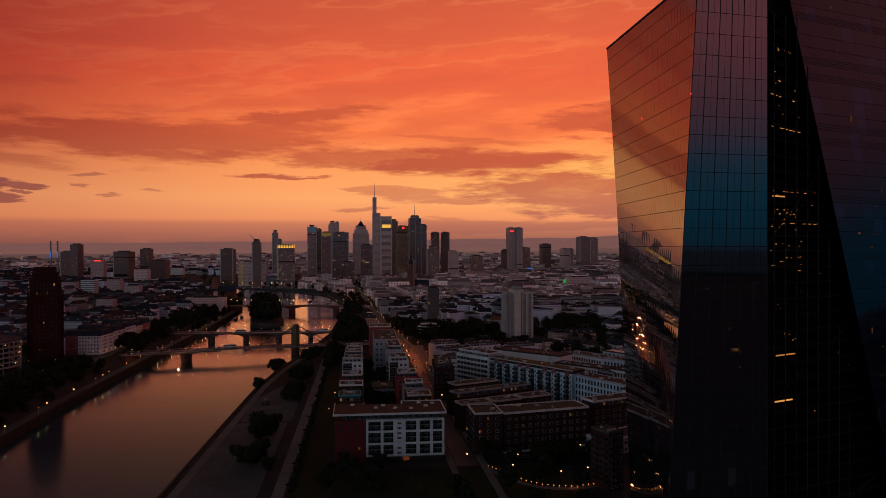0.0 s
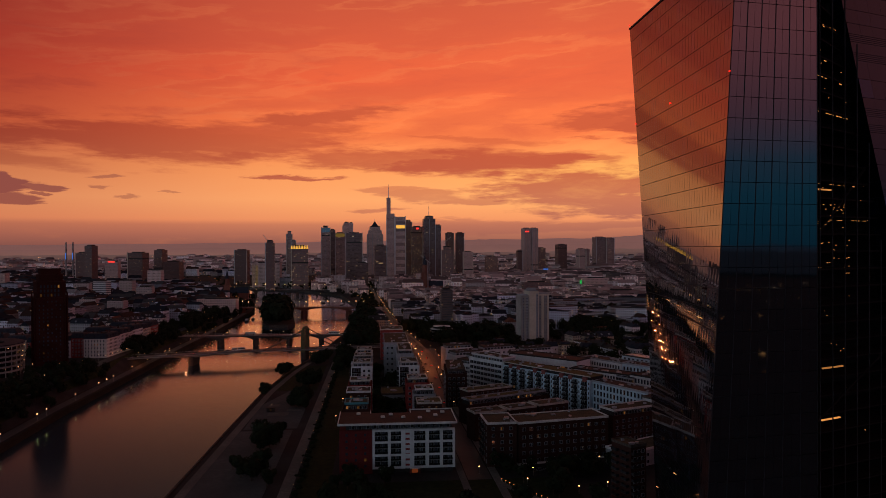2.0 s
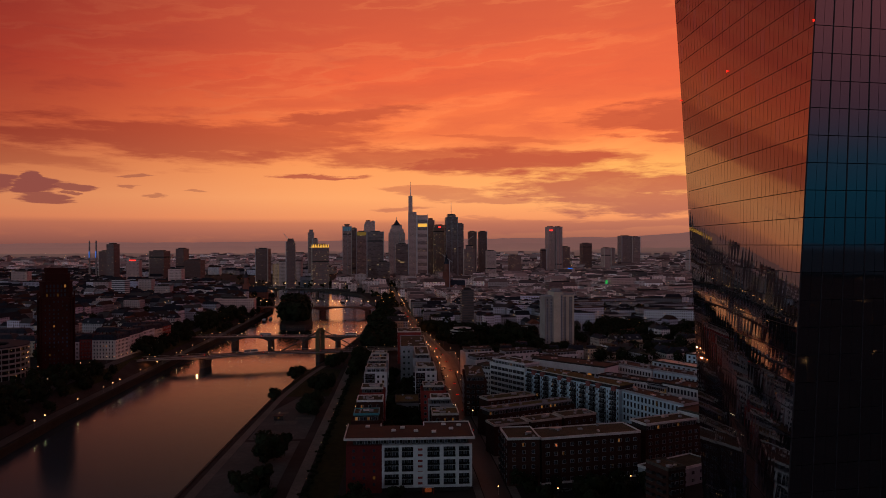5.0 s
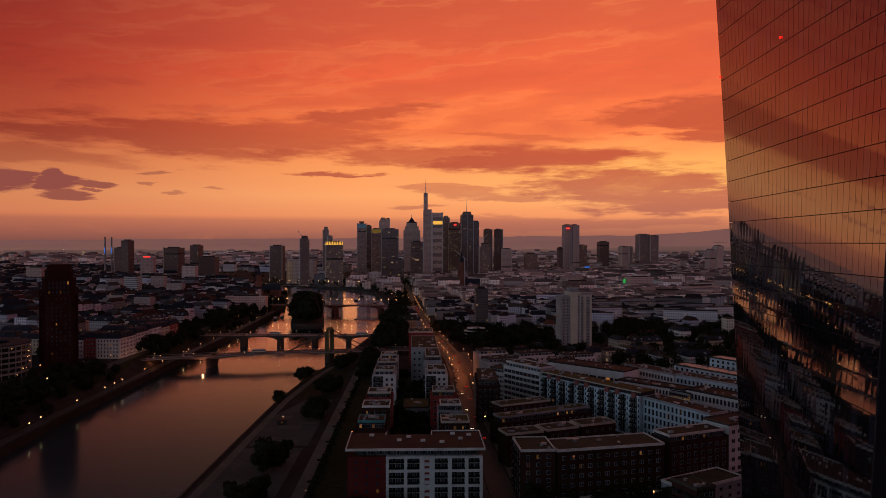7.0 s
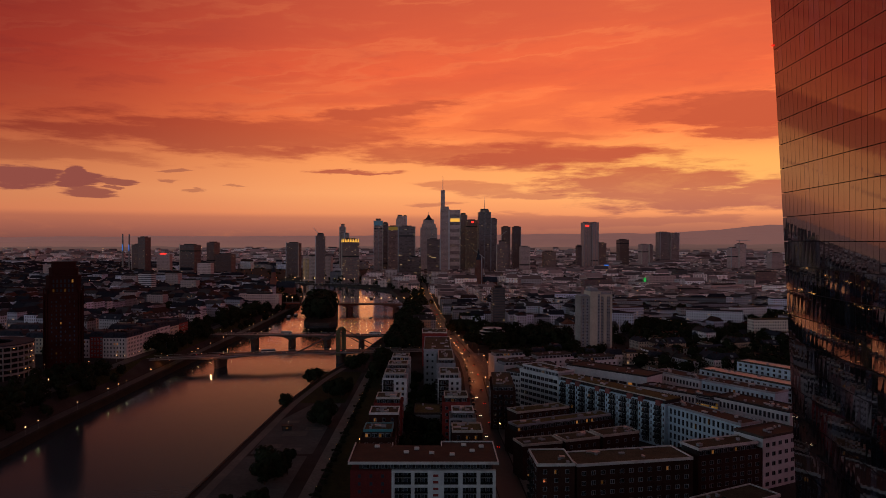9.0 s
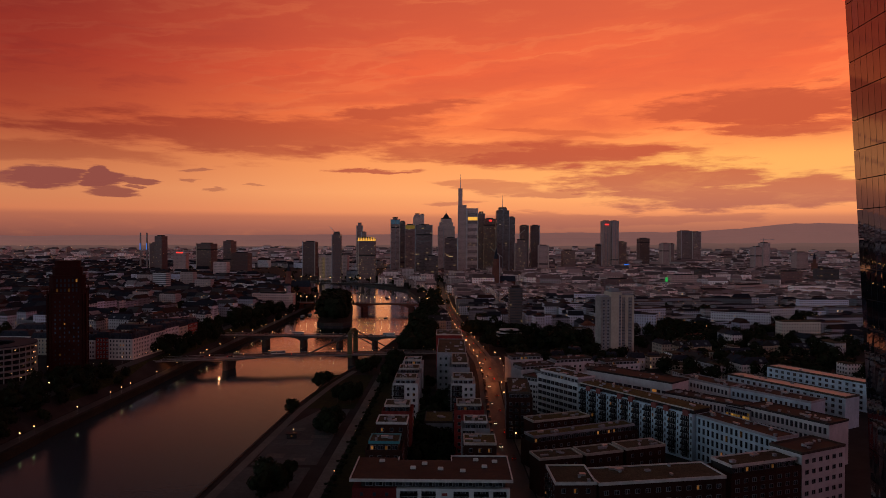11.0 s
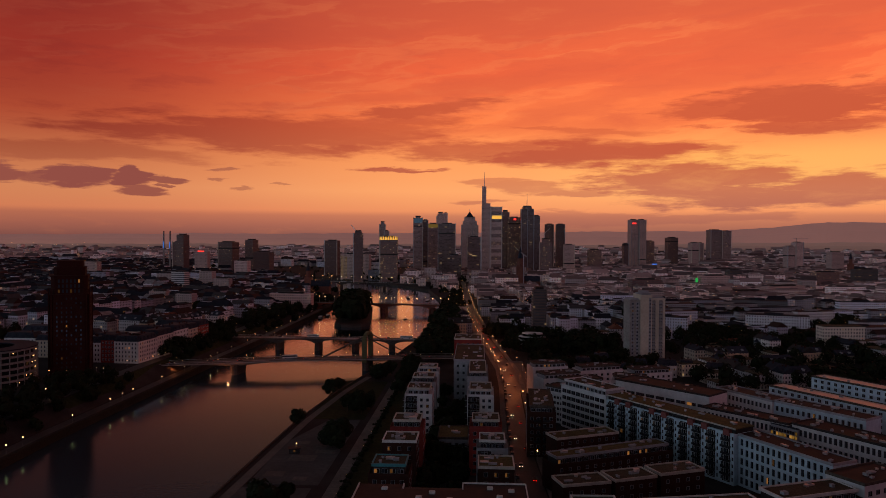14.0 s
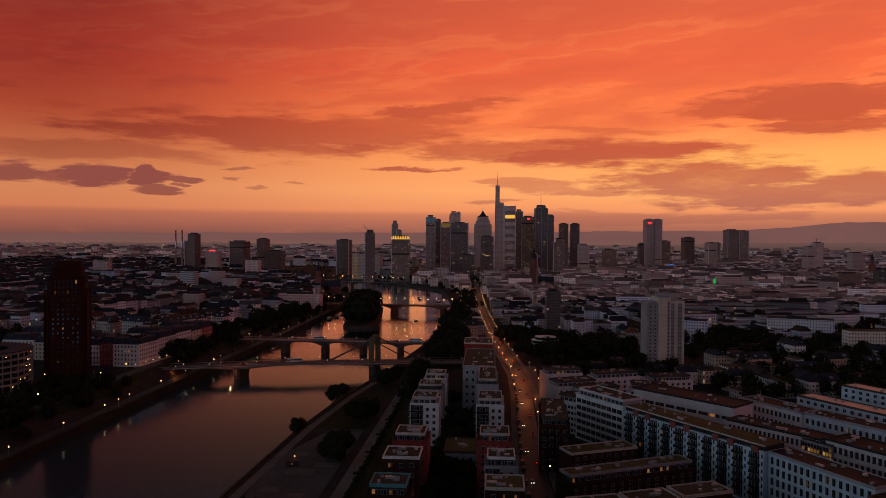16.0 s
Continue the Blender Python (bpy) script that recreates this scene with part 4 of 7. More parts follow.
    lamps += [(rr.uniform(0.05, 0.5), 4.4 * rr.choice((23, 24, 25, 26)) + rr.uniform(0.5, 3.4), rr.choice((0.15, 0.3, 0.5))) for _ in range(46)]
    lamps += [(0.08, 65.0, 7.0), (0.1, 77.5, 8.0), (0.1, 121.0, 6.0)]
    for f, z, w in lamps:
        a, b = Vector((61.4, -33.4, z)), Vector((slant(z).x - 1.0, -17.4, z))
        dd = (b - a).normalized()
        p = a + (b - a) * f
        g = Geo()
        g.beam(p, p + dd * w, 0.13 if w < 5 else 0.35)
        part("strip_light", g, WARM_DIM, t3, "warm strip light")


WARM_DIM = glow("strip_lamp", (1.0, 0.38, 0.10), 0.9, 0.6)
ROOM_DIM = glow("office_lamp", (1.0, 0.3, 0.1), 0.16, 0.7)
build_glass_tower()


# ---- the apartment district beside the river ----
# pale walls with the blue of the skylight put into their base colour
PALEBLUE = surface("blue_tinted_render", (0.42, 0.53, 0.61), (0.52, 0.63, 0.71), 0.75, 0.6, 0.1)
WINERED = surface("wine_red_brick", (0.11, 0.018, 0.018), (0.16, 0.028, 0.026), 0.85, 2.0, 0.1)


def build_frame_house():
    """The white framed house with a red brick wing."""
    b = thing("framed_apartment_house", "six storey apartment house with white grid front and brick wing", "apartment house")
    x0, x1, xr, y0, y1, h = -60.5, -5.8, -45.0, 145.0, 171.0, 20.6
    g = Geo()
    # the wall behind the grid has the recess shade in its dark colour
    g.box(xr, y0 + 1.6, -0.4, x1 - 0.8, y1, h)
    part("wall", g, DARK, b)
    g = Geo()
    g.box(x0, y0 + 0.4, -0.4, xr, y1 - 1, h)
    part("brick_wing", g, WINERED, b)
    # white grid of posts and beams
    edges = [(-45.0, -43.9), (-37.7, -36.4), (-31.4, -29.6), (-27.2, -25.3), (-19.9, -18.3), (-13.0, -11.6), (-6.9, -5.8)]
    for a, c in edges:
        g = Geo()
        g.box(a, y0, 2.2, c, y0 + 1.9, h)
        part("post", g, WHITE, b)
    for z in (2.2, 8.1, 14.2, 19.8):
        g = Geo()
        g.box(xr, y0 + 0.05, z, x1, y0 + 1.9, z + 0.9)
        part("beam", g, WHITE, b)
    bays = [(-43.9, -37.7), (-36.4, -31.4), (-25.3, -19.9), (-18.3, -13.0), (-11.6, -6.9)]
    for a, c in bays:
        for z in (3.1, 9.0, 15.1):
            for half in (0, 1):
                zz = z + half * 2.6
                g = Geo()
                g.box(-(c - a) / 2, -0.9, 0, (c - a) / 2, 0, 0.16)
                slab_part = part("balcony", g, CONCRETE, b, at=Matrix.Translation(((a + c) / 2, y0 + 1.6, zz)))
                g = Geo()
                g.box(-(c - a) / 2, -0.9, 0.16, (c - a) / 2, -0.84, 0.95)
                part("glass_railing", g, PANE, slab_part, "glass railing")
                for s in (-0.27, 0.27):
                    part("window", window_mesh((c - a) * 0.44, 2.1, RNG.random() < 0.02, GREY), None, b, at=Matrix.Translation(((a + c) / 2 + s * (c - a), y0 + 1.58, zz + 0.2)))
    g = Geo()
    g.box(-29.6, y0 + 0.5, 2.2, -27.2, y0 + 1.7, h)
    part("stair_wall", g, WHITE, b)
    for k in range(7):
        g = Geo()
        g.box(-1.0, -0.08, 0, 1.0, 0, 0.95)
        part("loggia_panel", g, [RED], b, "red panel in the white stair wall", at=Matrix.Translation((-28.4, y0 + 0.5, 3.4 + k * 2.45)))
    # top storey and oversailing roof
    g = Geo()
    g.box(x0 + 3, y0 + 2.2, h, x1 - 1.5, y1 - 1.5, h + 2.6)
    part("penthouse", g, DARK, b)
    windows(b, x0 + 4, x1 - 2, y0 + 2.19, h + 0.3, 14, 1, 3, 2.6, 2.0, lit=0.07)
    g = Geo()
    g.box(x0 - 0.6, y0 - 0.2, h + 2.6, x1 + 0.8, y1 - 4, h + 3.0, 0)
    g.box(-26, y1 - 4, h + 2.6, x1 + 0.8, y1 + 2, h + 3.0, 0)
    g.box(x0 - 0.6, y1 - 4, h + 2.6, -46, y1, h + 3.0, 0)
    part("roof_deck", g, REDROOF, b)
    g = Geo()
    for a in ((x0 - 0.8, y0 - 0.5, x1 + 1.0, y0 - 0.1), (x1 + 0.7, y0 - 0.1, x1 + 1.1, y1 + 2), (x0 - 0.9, y0 - 0.1, x0 - 0.5, y1), (-26.3, y1 - 4, -25.9, y1 + 2), (-26, y1 + 1.8, x1 + 0.8, y1 + 2.2), (-46.2, y1 - 4, -45.8, y1)):
        g.box(a[0], a[1], h + 2.5, a[2], a[3], h + 3.5)
    part("parapet", g, TRIMWHITE, b)
    windows(b, x0 + 1.2, xr - 1.2, y0 + 0.39, 3.0, 3, 6, 2.95, 1.3, 1.5, lit=0.08, frame_mat=WINERED)
    for k, (cx, cy) in enumerate(((-17, 168), (-14, 160), (-52, 166), (-40, 158), (-36, 163), (-30, 157), (-10, 166), (-22, 155))):
        g = Geo()
        g.box(-1.0, -0.8, 0, 1.0, 0.8, 0.7)
        g.box(-0.8, -0.6, 0.7, 0.8, 0.6, 0.85)
        part("skylight", g, [TRIMWHITE], b, at=Matrix.Translation((cx, cy, h + 3.0)))


build_frame_house()


PORCH = glow("porch_light", (1.0, 0.22, 0.07), 0.09)


def build_entrance():
    """The lit porch of the framed house."""
    e = thing("entrance_porch", "lit entrance porch with red walls", "porch", pose(-25, 145.0, 0))
    g = Geo()
    g.box(-2.4, -2.0, 2.6, 2.4, 0, 2.9)
    part("canopy", g, WHITE, e)
    for x in (-2.3, 2.3):
        g = Geo()
        g.box(x - 0.15, -2.0, -0.2, x + 0.15, 0, 2.6)
        part("side_wall", g, RED, e)
    g = Geo()
    g.box(-1.5, -0.06, 0.1, 1.5, 0, 2.4)
    part("lit_door", g, PORCH, e, "glazed door with light behind")


build_entrance()

# the two rows between the park and the street: label, centre, size, height, wall, rim, deck
ROWS = [
    ("dark brick apartment house with a teal metal top storey", -53.8, 197.0, 15.0, 14.5, 23.5, BRICK, TEAL, GRAVEL, 3.4),
    ("dark brick apartment house with a white roof rim", -53.5, 231.0, 14.0, 14.0, 23.0, BRICK, TRIMWHITE, GRAVEL, 0.0),
    ("deep red rendered apartment house with a flat roof", -53.4, 260.5, 15.0, 15.5, 24.0, RED, PALESTONE, GRAVEL, 3.0),
    ("pale grey apartment house with a set back top storey", -53.7, 329.0, 15.0, 17.0, 24.5, WHITE, PALESTONE, GRAVEL, 3.2),
    ("pale grey apartment house with balconies and flat roof", -53.6, 361.0, 15.0, 16.0, 24.5, GREY, PALESTONE, GRAVEL, 3.0),
    ("white apartment house near the bridge head", -53.2, 394.0, 14.0, 16.0, 24.5, WHITE, PALESTONE, GRAVEL, 3.0),
    ("dark brick apartment house with a pale roof rim", -14.2, 204.0, 13.5, 14.0, 21.5, BRICK, PALESTONE, GREENROOF, 0.0),
    ("white apartment house with glazed loggias and roof rim", -15.2, 231.0, 13.0, 14.0, 23.5, GREY, TRIMWHITE, GRAVEL, 3.2),
    ("deep red apartment house by the street", -17.6, 261.5, 14.8, 15.5, 24.5, RED, PALESTONE, GRAVEL, 3.0),
    ("white apartment house with deep balconies", -19.8, 331.0, 14.5, 22.0, 24.5, WHITE, PALESTONE, GRAVEL, 3.0),
    ("tall grey apartment house on the street", -21.5, 371.0, 12.5, 40.0, 28.5, GREY, PALESTONE, GRAVEL, 3.0),
    ("long grey apartment terrace on the street", -27.0, 430.0, 20.0, 68.0, 28.0, GREY, GREY, GRAVEL, 0.0),
    ("dark red brick house at the end of the terrace", -29.3, 503.0, 21.0, 28.0, 28.5, RED, PALESTONE, GRAVEL, 0.0),
]
for k, (label, cx, cy, w, d, h, wall, rim, deck, back_step) in enumerate(ROWS):
    cols = max(3, int(w / 3.6))
    flat_block(label, cx, cy, w, d, h, 0, wall, rim, deck, front=(cols, 6, 1.5, 1.7), right=(max(3, int(d / 4.2)), 6, 1.3, 1.6), left=(max(3, int(d / 4.2)), 6, 1.3, 1.6) if cx > -30 and k > 8 else None,
               setback=back_step, clutter=4 + k % 3, seed=k, balconies=((270, w / 2, (-3.5, 3.0), 6),) if k in (3, 4, 5, 9) else (), bay=(-w / 2 + 0.5, -w / 2 + w * 0.46, 6) if k in (3, 4, 5, 7, 9) else None)
flat_block("low pale courtyard house with a green roof", -33.0, 281.0, 14.5, 22.0, 12.0, 0, GREY, STONE, GREENROOF, front=(4, 3, 1.6, 1.6), clutter=2, seed=40)


def between(a, b):
    """Centre, length and turn of a block whose front runs from a to b."""
    return (a[0] + b[0]) / 2, (a[1] + b[1]) / 2, math.hypot(b[0] - a[0], b[1] - a[1]), math.degrees(math.atan2(b[1] - a[1], b[0] - a[0]))


def slab(label, a, b, deep, h, wall, rim, deck, cols, rows, ww, wh, **more):
    """A long block, its front from a to b (b to the right, seen from the front) and its depth behind."""
    cx, cy, run, turn = between(a, b)
    n = Vector((-(b[1] - a[1]), b[0] - a[0])).normalized() * deep / 2
    return flat_block(label, cx + n.x, cy + n.y, run, deep, h, turn, wall, rim, deck, front=(cols, rows, ww, wh), **more)


flat_block("dark brick apartment house with a pale side on the street", 11.0, 304.0, 14.0, 42.0, 24.5, -3, BRICK, STONE, GRAVEL, front=(4, 6, 1.6, 1.6), left=(11, 6, 2.0, 1.7), clutter=9, seed=50, balconies=((0, 21.0, (-2.0, 2.5), 6),), setback=3.0)
slab("white office slab with long ribbon windows", (26.3, 343.5), (46.2, 313.4), 16, 26.5, WHITE, WHITE, GRAVEL, 9, 6, 3.4, 2.2, setback=3.0, clutter=5, seed=51, left=(4, 6, 2.0, 1.7))


def build_balcony_terrace():
    """The long white terrace: white piers, dark bays with stacked balconies, red boxes on the eaves."""
    a, c, deep, h = (46.5, 313.0), (90.0, 247.0), 13.0, 22.5
    cx, cy, run, turn = between(a, c)
    n = Vector((-(c[1] - a[1]), c[0] - a[0])).normalized() * deep / 2
    b = thing("terrace_house", "long white terrace with dark balcony bays and mossy flat roof", "apartment house", pose(cx + n.x, cy + n.y, 0, 0, 0, turn))
    g = Geo()
    g.box(-run / 2, -deep / 2, -0.4, run / 2, deep / 2, h)
    part("wall", g, PALEBLUE, b)
    g = Geo()
    g.box(-run / 2, -deep / 2 + 1.4, h, run / 2, deep / 2, h + 2.0)
    part("attic", g, DARK, b)
    g = Geo()
    g.box(-run / 2 - 0.3, -deep / 2 + 0.6, h + 2.0, run / 2 + 0.3, deep / 2 + 0.3, h + 2.4)
    part("roof_deck", g, GREENROOF, b)
    g = Geo()
    g.box(-run / 2 - 0.4, -deep / 2 + 0.4, h + 1.9, run / 2 + 0.4, -deep / 2 + 0.6, h + 2.55)
    part("roof_edge", g, PALESTONE, b)
    roof_clutter(b, -run / 2, -deep / 2, run / 2, deep / 2, h + 2.4, 8, 5)
    bays, pitch = 10, run / 10
    for k in range(bays):
        x = -run / 2 + (k + 0.5) * pitch
        # flat dark sheets on the wall stand in for shaded balcony recesses
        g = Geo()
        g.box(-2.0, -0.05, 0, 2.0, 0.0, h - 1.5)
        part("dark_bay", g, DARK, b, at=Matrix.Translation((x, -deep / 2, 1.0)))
        for j in range(7):
            z = 1.4 + 3.0 * j
            part("window", window_mesh(2.6, 2.2, RNG.random() < 0.05, WHITE), None, b, at=Matrix.Translation((x, -deep / 2 - 0.06, z)))
            if j:
                g = Geo()
                w = 1.9 if (j + k) % 2 else 2.3
                g.box(-w, -1.6, 0, w, 0, 0.16)
                g.box(-w, -1.6, 0.16, w, -1.54, 1.05, 1)
                g.box(-w, -1.54, 0.16, -w + 0.06, 0, 1.05, 1)
                g.box(w - 0.06, -1.54, 0.16, w, 0, 1.05, 1)
                part("balcony", g, [DARK, MULLION], b, at=Matrix.Translation((x, -deep / 2 - 0.06, z - 0.3)))
            for s_x in (-0.36, 0.36):
                part("window", window_mesh(0.8, 1.7, RNG.random() < 0.05, GREY), None, b, at=Matrix.Translation((x + s_x * pitch + 0.4, -deep / 2 - 0.01, z + 0.2)))
        if k % 3 != 2:
            g = Geo()
            g.box(-1.6, -1.0, 0, 1.6, 1.2, 2.6)
            part("roof_box", g, PINKRED, b, "dull red rendered roof box", at=Matrix.Translation((x + pitch * 0.5 if k < bays - 1 else x, -deep / 2 + 0.6, h - 1.2)))


PINKRED = surface("dull_red_render", (0.22, 0.07, 0.065), (0.30, 0.10, 0.09), 0.8, 0.8, 0.1)
build_balcony_terrace()


def build_lit_hall():
    """The glazed stair hall between two office wings, lit from inside."""
    cx, cy, run, turn = between((121.0, 283.0), (128.5, 271.0))
    b = thing("stair_hall", "glazed stair hall with warm light behind steel bars", "office building", pose(cx, cy, 0, 0, 0, turn))
    g = Geo()
    g.box(-run / 2, -2.0, -0.3, run / 2, 9.0, 19.0)
    part("wall", g, GREY, b)
    for j in range(8):
        for i in range(10):
            g = Geo()
            g.box(-0.55, -0.05, 0, 0.55, 0, 1.5)
            part("glass_pane", g, HALLGLOW if (j in (1, 2, 5, 6) and (i * 7 + j * 3) % 5) or i == 9 else PANE, b, at=Matrix.Translation((-run / 2 + (i + 0.5) * run / 10, -2.02, 2.6 + 1.95 * j)))
    g = Geo()
    g.box(-run / 2, -2.3, 19.0, run / 2, 9.0, 19.4)
    part("roof", g, SLATE, b)


HALLGLOW = glow("hall_light", (1.0, 0.5, 0.10), 0.42, 0.9)
build_lit_hall()
slab("white school building with rows of tall narrow windows", (91.0, 251.0), (113.0, 207.0), 13, 22.0, PALEBLUE, GREY, REDROOF, 17, 5, 1.45, 2.9, clutter=6, seed=53, left=(4, 5, 1.4, 2.9))
slab("white office slab with a dark roof band", (62.0, 370.0), (104.0, 326.0), 19, 22.0, WHITE, DARK, REDROOF, 9, 3, 5.6, 1.8, clutter=5, seed=54, right=(3, 3, 2, 1.6))
slab("white office building with closely set tall windows", (95.0, 309.0), (125.0, 276.0), 12, 20.0, WHITE, DARK, REDROOF, 20, 4, 1.25, 2.9, clutter=7, seed=55, right=(5, 4, 1.3, 2.9))
slab("white office building with a lit glazed stair hall", (126.0, 274.0), (150.0, 236.0), 16, 21.0, WHITE, DARK, REDROOF, 18, 4, 1.5, 3.0, clutter=9, seed=56)
slab("pale office wing with a flat gravel roof", (118.0, 359.0), (137.0, 325.0), 14, 20.0, WHITE, GREY, REDROOF, 14, 4, 1.5, 2.6, clutter=6, seed=57)
slab("pale office wing behind the schoolyard", (138.0, 326.0), (166.0, 286.0), 14, 20.0, PALEBLUE, GREY, REDROOF, 16, 4, 1.5, 2.6, clutter=6, seed=58)
slab("long cream apartment terrace with a bright roof edge", (156.0, 378.0), (196.0, 308.0), 13, 18.0, PALEBLUE, STONE, PALEROOF, 18, 5, 2.0, 1.9, clutter=3, seed=59)
slab("second cream apartment terrace with flat roof", (196.0, 411.0), (238.0, 338.0), 13, 18.0, PALEBLUE, STONE, PALEROOF, 18, 5, 2.0, 1.9, clutter=3, seed=60)
slab("dark brick terrace with a moss green roof", (16.0, 268.0), (47.0, 281.5), 11, 13.0, BRICK, PALESTONE, GREENROOF, 8, 4, 1.4, 1.5, clutter=3, seed=61)
slab("grey topped brick terrace with a moss green roof", (11.5, 232.0), (66.5, 257.5), 11, 14.5, BRICK, GREY, GREENROOF, 14, 4, 1.4, 1.5, clutter=5, seed=62, setback=3.0)
for k, (a, b) in enumerate((((10.5, 196.0), (29.0, 201.5)), ((31.0, 203.0), (48.0, 209.5)), ((50.0, 211.5), (69.0, 219.0)))):
    slab("dark brick courtyard house with a pale roof rim", a, b, 11, 15.5, BRICK, PALESTONE, GRAVEL, 4, 4, 1.4, 1.5, clutter=3, seed=63 + k)
slab("dark brick corner house with rounded balconies", (10.5, 150.0), (25.0, 150.5), 20, 21.0, BRICK, TRIMWHITE, GRAVEL, 3, 6, 1.5, 1.7, clutter=2, seed=67, left=(4, 6, 1.6, 1.7), balconies=((270, 7.2, (-5.0, 1.0), 6),))
slab("long dark brick apartment house with a gravel roof", (26.0, 151.0), (74.0, 160.5), 17, 20.5, BRICK, TRIMWHITE, GRAVEL, 12, 5, 1.8, 1.7, clutter=4, seed=68, plinth=TRIMWHITE)
slab("dark brick house with a white set back top storey", (80.0, 171.0), (112.0, 183.0), 14, 20.5, BRICK, TRIMWHITE, GRAVEL, 8, 5, 2.0, 1.7, clutter=3, seed=69, setback=3.0)
slab("white house with large square windows", (112.5, 183.5), (136.0, 196.0), 15, 22.5, WHITE, STONE, REDROOF, 6, 5, 2.2, 1.8, clutter=3, seed=70)
slab("low grey pavilion with a white roof rim", (76.0, 138.0), (106.0, 154.0), 14, 8.0, GREY, TRIMWHITE, GRAVEL, 6, 2, 2.0, 1.6, clutter=2, seed=71)
slab("slim brick tower house with stacked pale balconies", (60.0, 88.0), (67.5, 91.0), 12, 25.5, BRICK, STONE, GRAVEL, 3, 8, 1.5, 1.6, clutter=2, seed=72, balconies=((0, 6.0, (-2.2,), 9), (270, 4.0, (-3.0, 3.0), 9)))
for k, (a, b, h, wall) in enumerate((((17.0, 358.0), (30.0, 346.0), 20, WHITE), ((32.0, 372.0), (58.0, 382.0), 20, WHITE), ((20.0, 385.0), (46.0, 396.0), 21, WHITE), ((16.0, 420.0), (40.0, 426.0), 22, WHITE), ((48.0, 420.0), (78.0, 430.0), 20, WHITE), ((64.0, 396.0), (86.0, 390.0), 19, WHITE), ((84.0, 424.0), (112.0, 432.0), 18, WHITE))):
    slab("pale grey apartment block with stepped terraces", a, b, 14, h, wall, STONE, REDROOF, 7, 5, 1.6, 1.6, clutter=4, seed=80 + k, setback=3.0)


def build_curved_terraces():
    """White terraces stacked in curves, each storey set back."""
    b = thing("curved_apartment_house", "white apartment house with curved stepped terraces", "apartment house", pose(30, 622, 0, 0, 0, -12))
    for k, (rx, ry, z0, z1) in enumerate(((17, 12, -0.3, 7.0), (15, 10.5, 7.0, 10.2), (13, 9, 10.2, 13.4), (10, 7, 13.4, 16.4))):
        ring = [(rx * math.cos(a * math.pi / 12), ry * math.sin(a * math.pi / 12)) for a in range(24)]
        g = Geo()
        g.prism([(x * 0.94, y * 0.94) for x, y in ring], z0, z1 - 0.3, 1)
        storey = part("storey", g, [WHITE, PANE], b)
        g = Geo()
        g.prism(ring, z1 - 0.3, z1)
        g.prism([(x * 0.97, y * 0.97) for x, y in ring], z1, z1 + 0.7)
        part("terrace", g, TRIMWHITE, storey)


build_curved_terraces()


def build_slab_tower():
    b = thing("residential_tower", "pale concrete residential tower with stacked balconies", "tower block", pose(121.5, 561, 0, 0, 0, 8))
    for x, w, d, h, m in ((-11.0, 9.0, 16.0, 55.0, CONCRETE), (-1.5, 10.0, 19.0, 59.5, CREAM), (9.5, 12.0, 16.0, 56.5, CREAM)):
        g = Geo()
        g.box(x - w / 2, -d / 2, -0.4, x + w / 2, d / 2, h)
        part("wall", g, m, b)
        g = Geo()
        g.box(x - w / 2 + 1, -d / 2 + 1, h, x + w / 2 - 1, d / 2 - 1, h + 1.2)
        part("roof_deck", g, GREY, b)
    # flat grey strips on the fronts stand in for shaded balcony recesses
    for x, y, w, h in ((1.6, -9.5, 2.2, 57.0), (5.2, -8.0, 3.4, 54.5), (11.6, -8.0, 3.4, 54.5), (-13.0, -8.0, 2.0, 53.0), (-9.0, -8.0, 2.0, 53.0)):
        g = Geo()
        g.box(x - w / 2, y - 0.06, 2.0, x + w / 2, y, h)
        part("recess_strip", g, GREY, b)
    windows(b, 0.6, 2.6, -9.57, 3, 1, 18, 3.0, 1.2, 1.5, lit=0.06)
    windows(b, 3.6, 6.8, -8.07, 3, 2, 18, 2.95, 1.3, 1.5, lit=0.05)
    windows(b, 10.0, 13.2, -8.07, 3, 2, 18, 2.95, 1.3, 1.5, lit=0.05)
    windows(b, -15.0, -7.0, -8.07, 3, 2, 17, 3.0, 1.4, 1.5, lit=0.04)
    g = Geo()
    g.box(-4.5, -2.5, 59.5, 3.0, 3.5, 62.5)
    part("lift_house", g, GREY, b)
    for i in range(18):
        for x in (5.2, 11.6):
            g = Geo()
            g.box(x - 1.6, -9.2, 2.6 + 2.95 * i, x + 1.6, -8, 3.7 + 2.95 * i)
            part("balcony", g, CONCRETE, b)


build_slab_tower()


